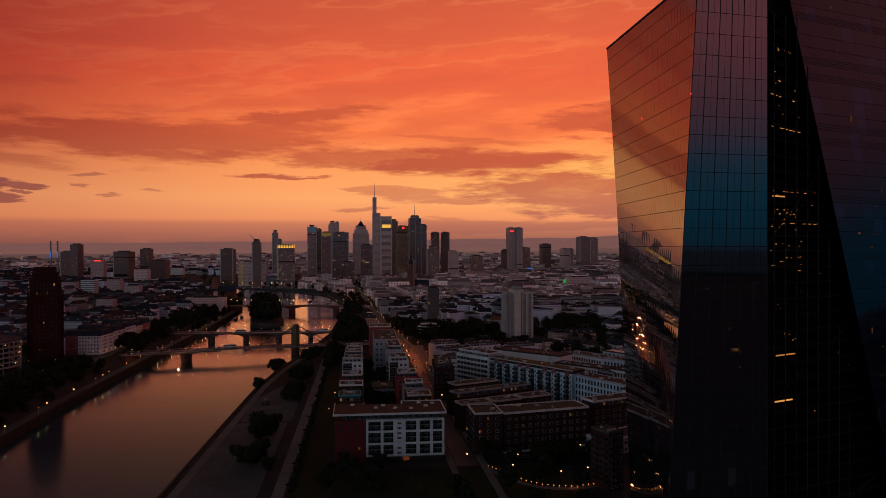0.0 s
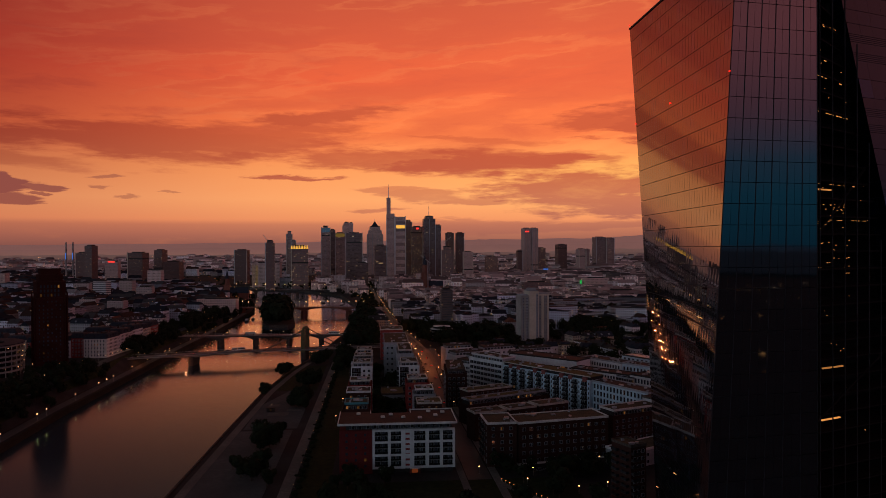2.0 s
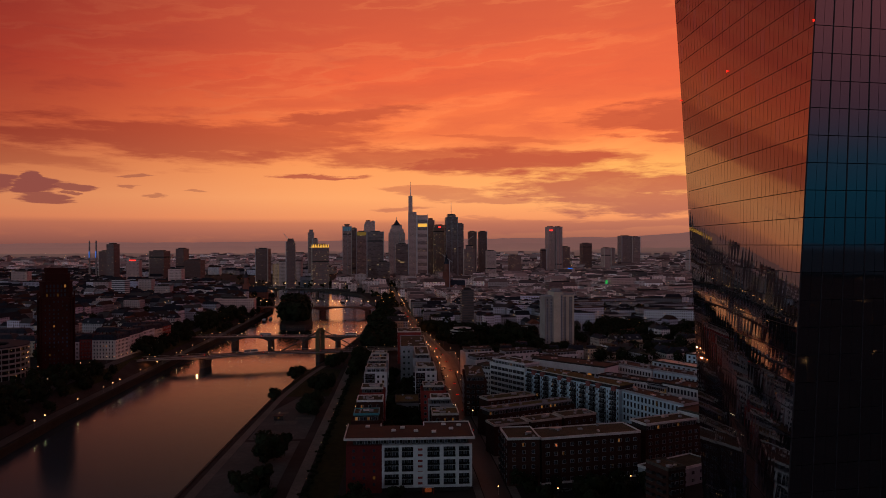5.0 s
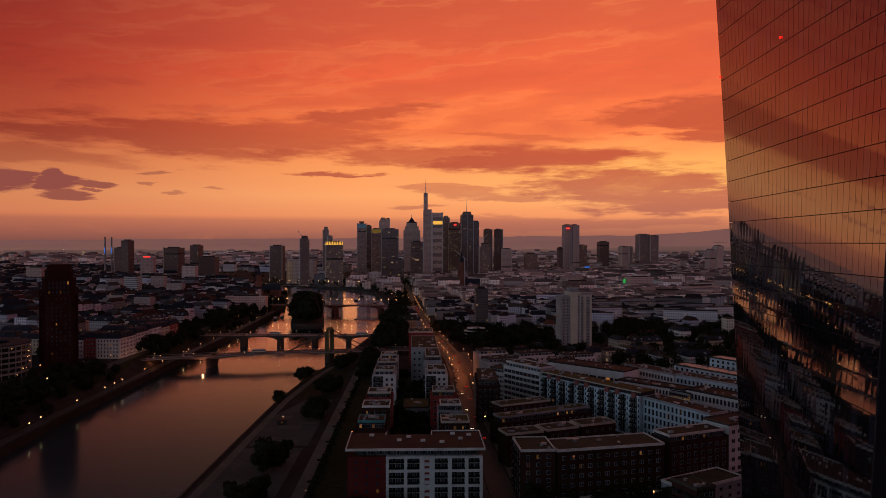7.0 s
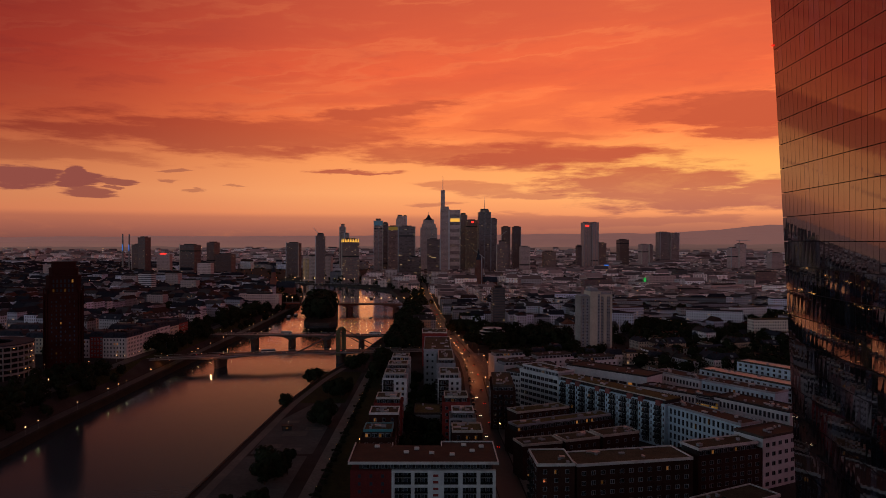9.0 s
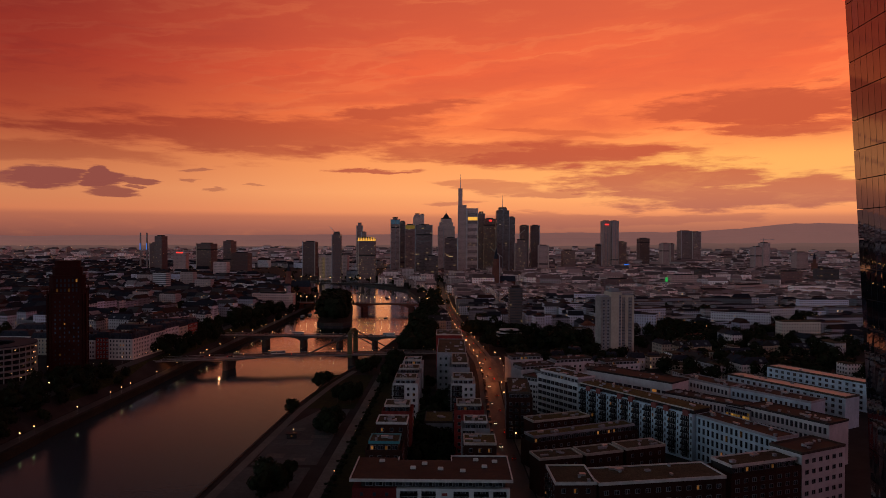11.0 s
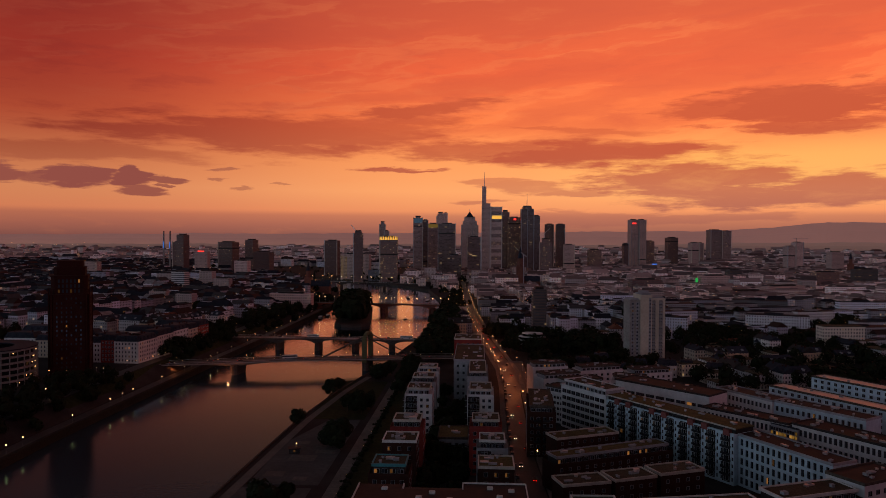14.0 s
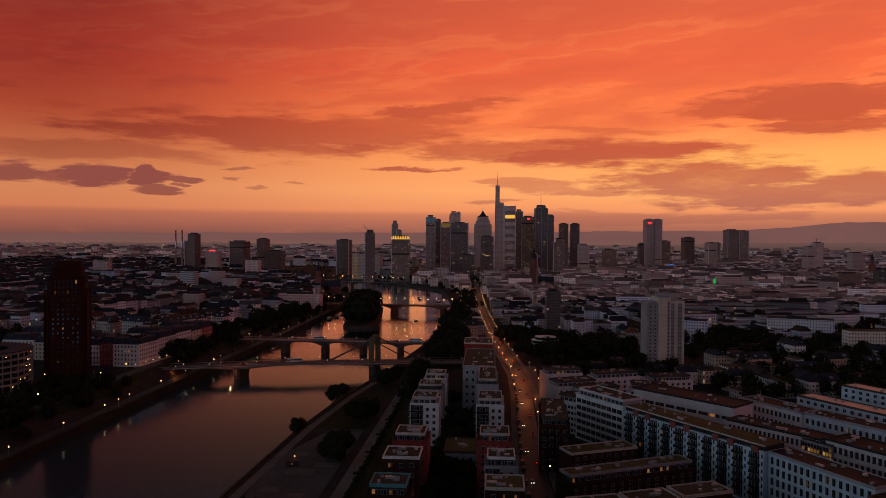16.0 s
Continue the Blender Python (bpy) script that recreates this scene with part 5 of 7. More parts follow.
def build_brick_tower():
    """The red brick high rise with a stepped crown."""
    b = thing("brick_high_rise", "dark red brick high rise with a stepped crown and tall windows", "high rise", pose(-318, 442, BANK, 0, 0, 24) @ Matrix.Diagonal((0.97, 0.97, 0.92, 1)))
    steps = [(13.5, 0.0, 62.0), (12.2, 62.0, 76.5), (10.2, 76.5, 83.0), (8.6, 83.0, 88.0)]
    for half, z0, z1 in steps:
        g = Geo()
        c = half * 0.78
        g.prism([(-c, -half), (c, -half), (half, -c), (half, c), (c, half), (-c, half), (-half, c), (-half, -c)], z0 - 0.3, z1)
        g.prism([(-c - 0.3, -half - 0.3), (c + 0.3, -half - 0.3), (half + 0.3, -c - 0.3), (half + 0.3, c + 0.3), (c + 0.3, half + 0.3), (-c - 0.3, half + 0.3), (-half - 0.3, c + 0.3), (-half - 0.3, -c - 0.3)], z1 - 0.6, z1 + 0.5)
        part("tier", g, DARKBRICK, b)
    for turn in (0, 90):
        windows(b, -9.5, 9.5, -13.51, 5.0, 6, 16, 3.55, 1.1, 1.8, turn, lit=0.06, frame_mat=DARKBRICK, skip=0.3)
        windows(b, -8.0, 8.0, -12.21, 63.5, 6, 3, 3.9, 1.4, 2.8, turn, lit=0.12, frame_mat=DARKBRICK)
    for turn in (0, 90, 270):
        for x in (-11.5, 11.5):
            g = Geo()
            g.box(x - 0.5, -14.0, -0.3, x + 0.5, -13.0, 67)
            part("pilaster", g, DARKBRICK, b, at=Matrix.Rotation(radians(turn), 4, "Z"))


build_brick_tower()


def build_round_house():
    """The ring-shaped office house with open floors."""
    b = thing("round_office_house", "round pale office house with ring balconies and an open court", "office building", pose(-351, 398, BANK) @ Matrix.Diagonal((1, 1, 1.12, 1)))
    n, ro, ri = 48, 30.0, 17.0

    def ring(r0, r1, z0, z1, mat, name):
        g = Geo()
        for k in range(n):
            a = 2 * math.pi * k / n
            for r, z in ((r1, z0), (r1, z1), (r0, z1), (r0, z0)):
                g.v.append((r * math.cos(a), r * math.sin(a), z))
        for k in range(n):
            for q in range(4):
                i, j, m1 = 4 * k, 4 * ((k + 1) % n), (q + 1) % 4
                g.f.append((i + q, j + q, j + m1, i + m1))
                g.m.append(0)
        part(name, g, mat, b)

    ring(ri, ro - 1.5, -0.3, 20.5, PANE, "wall")
    for k in range(6):
        ring(ro - 1.6, ro, 3.0 + 3.5 * k, 4.1 + 3.5 * k, CONCRETE, "floor_band")
    ring(ri - 0.6, ro + 0.4, 21.6, 22.2, SLATE, "roof")
    for k in range(36):
        a = 2 * math.pi * k / 36
        g = Geo()
        g.beam((ro * math.cos(a), ro * math.sin(a), 0), (ro * math.cos(a), ro * math.sin(a), 21.6), 0.5)
        part("column", g, CONCRETE, b)
    for k in range(26):
        a = radians(RNG.uniform(-110, 20))
        z = 2.2 + 3.5 * RNG.randint(0, 5)
        g = Geo()
        g.box(-0.22, -0.22, -0.2, 0.22, 0.22, 0.2)
        part("lamp", g, WARM, b, "warm lamp", at=Matrix.Translation((ro * 0.99 * math.cos(a), ro * 0.99 * math.sin(a), z)))


build_round_house()


# ---- the white terrace on the far bank ----
def terrace_house(label, a, b, deep, h, wall, roof, cols, rows, seed, rise_by=4.5):
    cx, cy, run, turn = between(a, b)
    n = Vector((-(b[1] - a[1]), b[0] - a[0])).normalized() * deep / 2
    t = thing("town_house", label, "town house", pose(cx + n.x, cy + n.y, rise(cx + n.x, cy + n.y), 0, 0, turn))
    g = Geo()
    g.box(-run / 2, -deep / 2, -0.4, run / 2, deep / 2, h)
    part("wall", g, wall, t)
    g = Geo()
    g.prism([(-run / 2 - 0.3, -deep / 2 - 0.3), (run / 2 + 0.3, -deep / 2 - 0.3), (run / 2 + 0.3, deep / 2 + 0.3), (-run / 2 - 0.3, deep / 2 + 0.3)], h, h + rise_by, taper=0.8)
    top_part = part("roof", g, roof, t)
    windows(t, -run / 2 + 0.5, run / 2 - 0.5, -deep / 2 - 0.01, 1.4, cols, rows, (h - 1.0) / rows, 1.2, 1.8, lit=0.05, frame_mat=WHITE)
    for i in range(max(1, cols // 2)):
        x = -run / 2 + (i + 0.5) * run / max(1, cols // 2)
        g = Geo()
        g.box(-0.8, -1.2, 0, 0.8, 0.6, 1.9)
        g.gable(-0.8, -1.2, 0.8, 0.6, 1.9, 0.7, over=0.15, along="y")
        part("dormer", g, roof, top_part, at=Matrix.Translation((x, -deep / 2 + 1.0, h + 0.8)))
    rr = random.Random(seed)
    for _ in range(3):
        g = Geo()
        g.box(-0.4, -0.4, -1.0, 0.4, 0.4, 1.6)
        part("chimney", g, BRICK, top_part, at=Matrix.Translation((rr.uniform(-run / 2.6, run / 2.6), rr.uniform(-deep / 3, deep / 3), h + rise_by)))
    return t


terrace_house("long white corner house with a slate mansard roof", (-305, 479), (-285.5, 478), 14, 17.0, TRIMWHITE, SLATE, 7, 5, 1)
terrace_house("red brick town house with white window frames", (-316.5, 481), (-305.5, 481), 13, 17.5, RED, SLATE, 4, 5, 2)
terrace_house("pale rendered town house with a dark mansard roof", (-327, 481), (-317, 481), 13, 15.5, WHITE, SLATE, 4, 4, 3)
LEFTROW = [(479, 505, TRIMWHITE, SLATE), (505.5, 531, TRIMWHITE, SLATE), (532, 556, WHITE, SLATE), (557, 574, CREAM, SLATE), (575, 594, RED, SLATE)]
for k, (ya, yb, wall, roof) in enumerate(LEFTROW):
    terrace_house("pale town house with a dark mansard roof above the river road" if wall is not RED else "red brick town house with a dark mansard roof", (-285 + 0.10 * (ya - 478), ya), (-285 + 0.10 * (yb - 478), yb), 14, 17.0 + (k % 3) * 0.8, wall, roof, int((yb - ya) / 2.6), 5, 10 + k)
for k, (x, y, w, wall) in enumerate(((-352, 492, 16, RED), (-372, 500, 18, CREAM), (-398, 505, 26, WHITE), (-430, 498, 24, CREAM), (-365, 535, 30, WHITE), (-410, 550, 30, GREY), (-330, 520, 26, WHITE), (-322, 560, 30, CREAM), (-310, 600, 34, WHITE))):
    terrace_house("rendered town house with a dark slate roof", (x - w / 2, y), (x + w / 2, y), 13, 13.0 + k % 3, wall, SLATE, int(w / 3), 4, 20 + k)


for k, (x, y, w) in enumerate(((92, 486, 10), (106, 500, 9), (126, 492, 12), (142, 505, 10), (62, 505, 12), (80, 520, 10), (40, 480, 13), (160, 488, 11), (178, 500, 9))):
    terrace_house("small white house with a dark pitched roof", (x - w / 2, y), (x + w / 2, y + (k % 3 - 1) * 2.0), 9, 7.5 + k % 3, TRIMWHITE, SLATE, 3, 2, 40 + k)


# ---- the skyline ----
# most walls are tinted warm: distance haze is put into their base colours
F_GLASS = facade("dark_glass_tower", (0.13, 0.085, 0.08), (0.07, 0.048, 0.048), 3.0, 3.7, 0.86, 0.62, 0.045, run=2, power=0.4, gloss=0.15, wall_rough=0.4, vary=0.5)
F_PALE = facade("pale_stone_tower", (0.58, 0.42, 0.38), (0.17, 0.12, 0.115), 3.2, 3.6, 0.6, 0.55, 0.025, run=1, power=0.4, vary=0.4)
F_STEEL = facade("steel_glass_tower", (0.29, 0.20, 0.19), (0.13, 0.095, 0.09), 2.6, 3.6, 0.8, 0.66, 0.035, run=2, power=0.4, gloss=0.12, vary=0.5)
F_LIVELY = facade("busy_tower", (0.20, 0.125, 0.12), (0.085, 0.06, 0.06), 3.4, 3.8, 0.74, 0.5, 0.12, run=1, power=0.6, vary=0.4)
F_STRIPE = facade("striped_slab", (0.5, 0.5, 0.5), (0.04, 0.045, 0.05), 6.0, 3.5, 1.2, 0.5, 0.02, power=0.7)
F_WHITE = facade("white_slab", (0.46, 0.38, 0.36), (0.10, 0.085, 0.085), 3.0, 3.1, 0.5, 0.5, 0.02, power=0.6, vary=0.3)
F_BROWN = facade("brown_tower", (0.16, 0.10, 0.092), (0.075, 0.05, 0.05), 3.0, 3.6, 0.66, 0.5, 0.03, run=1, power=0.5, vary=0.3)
GOLD = glow("gold_crown", (1.0, 0.5, 0.08), 0.9)
BLUECROWN = glow("blue_crown", (0.16, 0.28, 0.42), 0.17)
YELLOWCROWN = glow("yellow_crown", (0.7, 0.42, 0.10), 0.16)


def tower(label, x, y, w, d, h, mat, turn=0.0, crown=None, crown_h=8.0, mast=0.0, steps=(), fins=0):
    """A high rise: shaft, stepped tops, roof plant, corner fins, lit crown and mast."""
    t = thing("high_rise", label, "high rise", pose(x, y, 0, 0, 0, turn))
    g = Geo()
    g.box(-w / 2, -d / 2, -1, w / 2, d / 2, h)
    part("shaft", g, mat, t)
    z = h
    for sw, sh in steps:
        g = Geo()
        g.box(-w / 2 * sw, -d / 2 * sw, z, w / 2 * sw, d / 2 * sw, z + sh)
        part("tier", g, mat, t)
        z += sh
    g = Geo()
    g.box(-w * 0.3, -d * 0.3, z, w * 0.3, d * 0.3, z + 2.5)
    part("roof_plant", g, DARK, t)
    rr = random.Random(int(abs(x) * 7 + y))
    if y > 1600 and h > 80:
        # dark bands added at random for contrast
        for k in range(rr.randint(0, 1)):
            g, zz = Geo(), h * rr.uniform(0.2, 0.95)
            g.box(-w / 2 - 0.12, -d / 2 - 0.12, zz, w / 2 + 0.12, d / 2 + 0.12, zz + 3.6)
            part("service_band", g, DARK, t)
        # pale strips stand in for corners that catch the bright sky
        for s in (-1, 1):
            if rr.random() < 0.6:
                g = Geo()
                g.box(s * w / 2 - 0.9, -d / 2 - 0.2, 0, s * w / 2 + 0.9, -d / 2 + 2, h + 1.5)
                part("corner_strip", g, rr.choice((CREAM, METAL, PALESTONE)), t)
    for k in range(fins):
        g = Geo()
        xx = -w / 2 + w * (k / max(1, fins - 1))
        g.box(xx - 0.5, -d / 2 - 0.5, 0, xx + 0.5, -d / 2, h + 0.5)
        part("fin", g, GREY, t)
    if crown:
        g = Geo()
        g.box(-w / 2 - 0.15, -d / 2 - 0.15, h - crown_h, w / 2 + 0.15, -d / 2, h - 1.5)
        part("crown_light", g, crown, t, "lit crown band")
    if mast:
        g = Geo()
        g.prism([(1.1 * math.cos(a * math.pi / 3), 1.1 * math.sin(a * math.pi / 3)) for a in range(6)], z, z + mast, taper=0.25)
        part("mast", g, METAL, t)
    return t


def skyline():
    tower("dark tower under construction beside a crane", -311, 1664, 22, 22, 116, F_BROWN, 5, steps=((0.7, 5),))
    tower("slender pale glass tower with a notched top", -346, 2365, 20, 26, 150, F_STEEL, 4, steps=((0.6, 8),))
    tower("pale lower wing of a glass tower", -330, 2350, 16, 26, 128, F_STEEL, 4)
    t = tower("dark office tower with a golden lit crown", -238, 1672, 41, 34, 108, F_LIVELY, 3)
    for k in range(11):
        g = Geo()
        x = -20 + 4.0 * k
        g.prism([(x - 1.7, -17.5), (x + 1.7, -17.5), (x + 1.7, -16.6), (x - 1.7, -16.6)], 101, 109.5, taper=0.3)
        part("crown_light", g, GOLD, t, "golden crown light")
    tower("glass tower with a blue lit top", -198, 2027, 26, 30, 163, F_STEEL, 6, BLUECROWN, 14, steps=((0.5, 4),), fins=3)
    tower("glass tower with a yellow lit crown", -158, 2079, 30, 30, 148, F_STEEL, 6, YELLOWCROWN, 12, fins=2)
    tower("dark core of the twin glass towers", -180, 2075, 16, 26, 158, F_GLASS, 6)
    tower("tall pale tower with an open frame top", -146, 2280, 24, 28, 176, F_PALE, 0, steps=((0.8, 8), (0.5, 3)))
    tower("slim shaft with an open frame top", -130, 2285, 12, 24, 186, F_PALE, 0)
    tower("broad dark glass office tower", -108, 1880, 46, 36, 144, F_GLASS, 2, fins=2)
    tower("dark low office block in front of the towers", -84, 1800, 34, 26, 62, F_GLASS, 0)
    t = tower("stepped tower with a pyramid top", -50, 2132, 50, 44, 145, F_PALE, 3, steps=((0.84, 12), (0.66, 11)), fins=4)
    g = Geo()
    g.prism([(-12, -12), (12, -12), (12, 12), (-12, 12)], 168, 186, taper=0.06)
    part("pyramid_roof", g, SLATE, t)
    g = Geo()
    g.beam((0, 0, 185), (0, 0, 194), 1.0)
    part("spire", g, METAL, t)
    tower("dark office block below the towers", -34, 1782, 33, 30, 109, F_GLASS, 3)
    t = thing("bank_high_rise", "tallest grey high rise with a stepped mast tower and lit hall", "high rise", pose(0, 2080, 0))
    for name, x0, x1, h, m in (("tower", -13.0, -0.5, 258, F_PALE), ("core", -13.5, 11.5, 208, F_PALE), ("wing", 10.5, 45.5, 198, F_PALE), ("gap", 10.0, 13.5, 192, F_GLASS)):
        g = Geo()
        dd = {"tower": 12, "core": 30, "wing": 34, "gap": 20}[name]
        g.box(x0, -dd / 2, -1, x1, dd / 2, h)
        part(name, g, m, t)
    for x0, x1 in ((-14.2, -12.6), (10.2, 11.6), (44.6, 46.2), (12.8, 14.2)):
        g = Geo()
        g.box(x0, -18.5, -1, x1, -16.5, 200)
        part("fin", g, WHITE, t)
    for k in range(8):
        g = Geo()
        g.box(15 + 0, -17.6, 20 + 22 * k, 44, -17.0, 30 + 22 * k)
        part("garden_band", g, F_STEEL, t)
    g = Geo()
    g.box(16, -17.5, 160, 44, -17.05, 172)
    part("crown_light", g, GOLD, t, "golden lit storey")
    g = Geo()
    g.prism([(-6.6 + 1.2 * math.cos(a * math.pi / 3), 1.2 * math.sin(a * math.pi / 3)) for a in range(6)], 258, 302, taper=0.2)
    part("mast", g, METAL, t)
    tower("dark tower behind the bank", 61, 2230, 24, 26, 188, F_LIVELY, 0, steps=((0.6, 4),))
    tower("office tower with a red sign", 86, 2178, 36, 30, 170, F_LIVELY, 2)
    g = Geo()
    g.box(-4, -0.4, -2.5, 4, 0.4, 2.5)
    s = thing("roof_sign", "small red lit roof sign", "sign", pose(88, 2162, 164))
    part("panel", g, REDLAMP_DIM, s)
    tower("dark round-cornered tower with a tall mast", 119, 2076, 36, 32, 192, F_GLASS, 4, steps=((0.7, 7),), mast=38, fins=3)
    tower("square dark side tower in evening haze", 147, 2084, 18, 30, 172, F_GLASS, 4)
    tower("building site tower with work lights", 151, 1822, 32, 26, 96, F_LIVELY, 0, steps=((0.6, 8),))
    tower("slab-shaped twin tower of dark stone", 198, 2220, 27, 24, 150, F_BROWN, 0)
    tower("second slab-shaped twin tower of dark stone", 232, 2216, 27, 24, 150, F_BROWN, 0)
    tower("low pale office slab between towers", 240, 2064, 30, 24, 88, F_PALE, 0)
    tower("pale twin-shaft tower with a red sign", 500, 2424, 24, 36, 170, F_PALE, 10, fins=3)
    tower("pale twin-shaft tower with a red sign", 526, 2420, 22, 36, 170, F_PALE, 10, fins=3)
    tower("dark link between two pale shafts", 513, 2432, 8, 26, 164, F_LIVELY, 10)
    s = thing("roof_sign", "small red lit roof sign", "sign", pose(500, 2403, 158))
    part("panel", s_geo(), REDLAMP_DIM, s)
    tower("dark slim side block in evening haze", 467, 2382, 16, 24, 90, F_BROWN, 5)
    tower("dark office block with lit floors", 562, 2464, 31, 28, 98, F_LIVELY, 8)
    tower("brown office tower in evening haze", 698, 2688, 38, 32, 111, F_BROWN, 10)
    tower("pale office tower with a white edge", 745, 2570, 26, 32, 93, F_PALE, 10)
    tower("white edged glass wing", 767, 2570, 14, 32, 92, F_STEEL, 10)
    tower("broad glass tower in evening haze", 930, 2928, 46, 40, 143, F_STEEL, 12)
    tower("broad glass tower, lower half", 972, 2930, 38, 40, 139, F_STEEL, 12)
    tower("mid-height office block with lit rows", 328, 2152, 38, 26, 72, F_LIVELY, 5)
    tower("dark tower block beside chimneys", -777, 1750, 22, 22, 111, F_BROWN, -18)
    tower("broad grey office block in evening haze", -671, 1786, 43, 30, 92, F_BROWN, -15)
    tower("grey office tower in evening haze", -646, 1900, 24, 28, 98, F_BROWN, -15)
    tower("lower grey office slab in evening haze", -610, 1890, 50, 24, 66, F_BROWN, -15)
    tower("dark office slab in evening haze", -432, 1948, 36, 26, 97, F_BROWN, -10)
    tower("pale tower block in evening haze", 984, 2340, 26, 26, 84, F_PALE, 15)
    tower("pale tower block with a crane", 1012, 2345, 26, 26, 97, F_PALE, 15)
    tower("pale office block in evening haze", 1021, 2112, 40, 24, 70, F_PALE, 15)
    tower("grey tower block at the street", 43, 705, 14, 18, 53, F_STRIPE_DARK, 2)
    for k, (x, y, w, h) in enumerate(((-532, 1148, 26, 46), (-510, 1215, 25, 44), (-449, 1122, 28, 37), (-880, 1500, 40, 50), (-420, 900, 24, 29), (-290, 957, 62, 26), (-560, 1560, 34, 52), (-470, 930, 26, 30), (-620, 1290, 30, 36))):
        tower("pale mid-rise slab in the southern quarter", x, y, w, 14, h, F_STRIPE if k == 0 else F_PALE if k in (3, 5, 6) else F_WHITE, -14 + 5 * (k % 3))
    t = tower("white and black office block at the river bend", -334, 1765, 74, 24, 64, F_PALE, -6)
    for k in range(5):
        g = Geo()
        g.box(-35 + 3.2 * k, -12.4, 4, -34.2 + 3.2 * k, -12.05, 58)
        part("light_strip", g, YELLOWCROWN, t, "upright strip of warm light")
    for k, (x, y, w, h) in enumerate(((446, 1400, 60, 34), (540, 1560, 30, 40), (690, 1460, 60, 40), (520, 1250, 90, 24), (800, 1520, 50, 44), (420, 1150, 70, 22), (880, 1350, 90, 26), (1050, 1600, 80, 40), (300, 1350, 60, 28), (700, 1150, 80, 24), (560, 1700, 70, 36), (980, 1150, 70, 28))):
        tower("pale mid-rise office slab in the northern quarter", x, y, w, 18, h, (F_PALE, F_STRIPE_DARK, F_LIVELY)[k % 3], 10 + 6 * (k % 4))
    # chimneys of the power station
    for x in (-985, -965):
        c = thing("chimney", "tall slim power station chimney with a blue light", "chimney", pose(x, 2107, 0))
        g = Geo()
        g.prism([(3 * math.cos(a * math.pi / 6), 3 * math.sin(a * math.pi / 6)) for a in range(12)], -1, 122, taper=0.7)
        part("shaft", g, CONCRETE, c)
        g = Geo()
        g.box(-0.9, -3.4, 70, 0.9, -2.6, 90)
        part("blue_light", g, BLUELAMP, c, "blue light strip")
    tower("dark boiler house in evening haze", -940, 2120, 34, 30, 90, F_BROWN, 0)
    # churches
    for x, y, h, label in ((64, 1430, 88, "red sandstone cathedral tower with a tracery spire"), (-330, 1230, 62, "dark church with a slim pointed spire"), (1040, 2060, 70, "dark church tower with a pointed spire")):
        c = thing("church", label, "church", pose(x, y, 0))
        g = Geo()
        k = h / 88
        g.box(-8 * k, -8 * k, -1, 8 * k, 8 * k, h * 0.55)
        shaft = part("tower", g, SANDSTONE, c)
        g = Geo()
        g.prism([(6.6 * k * math.cos(a * math.pi / 4), 6.6 * k * math.sin(a * math.pi / 4)) for a in range(8)], h * 0.55, h * 0.74, taper=0.9)
        part("lantern", g, SANDSTONE, shaft)
        g = Geo()
        g.prism([(5.8 * k * math.cos(a * math.pi / 4), 5.8 * k * math.sin(a * math.pi / 4)) for a in range(8)], h * 0.74, h, taper=0.04)
        part("spire", g, SLATE, shaft)
        g = Geo()
        g.box(6, -8, -1, 40, 8, 18)
        g.gable(6, -8, 40, 8, 18, 11, 1)
        part("nave", g, [SANDSTONE, SLATE], c)
    # cranes
    for x, y, h, reach, turn in ((-318, 1664, 122, 12, 160), (70, 1420, 72, 30, 120), (148, 1822, 118, 34, 60), (1010, 2345, 112, 40, 10)):
        c = thing("tower_crane", "slim steel tower crane over a building site", "crane", pose(x, y, 0, 0, 0, turn))
        g = Geo()
        g.beam((0, 0, -1), (0, 0, h), 1.2)
        part("mast", g, METAL, c)
        g = Geo()
        g.beam((-reach * 0.35, 0, h - 3), (reach, 0, h + 14 if turn > 50 else h - 3), 0.9)
        part("jib", g, METAL, c)
    for x, y, z, m, label in ((-700, 1672, 72, REDLAMP_DIM, "red lit sign on a roof"), (517, 2185, 30, BLUELAMP, "blue lit sign band on a roof"), (409, 1386, 22, GREENLAMP, "green lit sign on a facade")):
        s = thing("lit_sign", label, "sign", pose(x, y, 0))
        g = Geo()
        g.box(-16, 0.6, -1, 16, 20, z - 2)
        part("building", g, F_PALE, s)
        g = Geo()
        wide = 8 if m is not GREENLAMP else 2.5
        g.box(-wide, 0, z - 3 if m is not GREENLAMP else 6, wide, 0.6, z if m is not GREENLAMP else 30)
        part("panel", g, m, s)


def s_geo():
    g = Geo()
    g.box(-7, -0.4, -2.2, 7, 0.4, 2.2)
    return g


REDLAMP_DIM = glow("red_sign", (1.0, 0.04, 0.03), 1.6)
F_STRIPE_DARK = facade("banded_tower", (0.12, 0.10, 0.095), (0.03, 0.03, 0.034), 5.0, 3.0, 1.2, 0.5, 0.02, power=0.6)
skyline()


# ---- the old town: streets of gabled houses ----
H_WALL = facade("town_house_wall", (0.44, 0.45, 0.51), (0.03, 0.031, 0.035), 2.7, 3.2, 0.44, 0.5, 0.04, power=1.2, vary=1.5, islands=True)
HOUSE_WALLS = [facade("town_house_wall_" + n, c, (0.035, 0.036, 0.04), 2.7, 3.2, 0.44, 0.5, 0.018, power=0.6, vary=0.5) for n, c in (("white", (0.78, 0.75, 0.73)), ("cream", (0.58, 0.52, 0.44)), ("grey", (0.40, 0.40, 0.41)), ("ochre", (0.45, 0.35, 0.25)))]


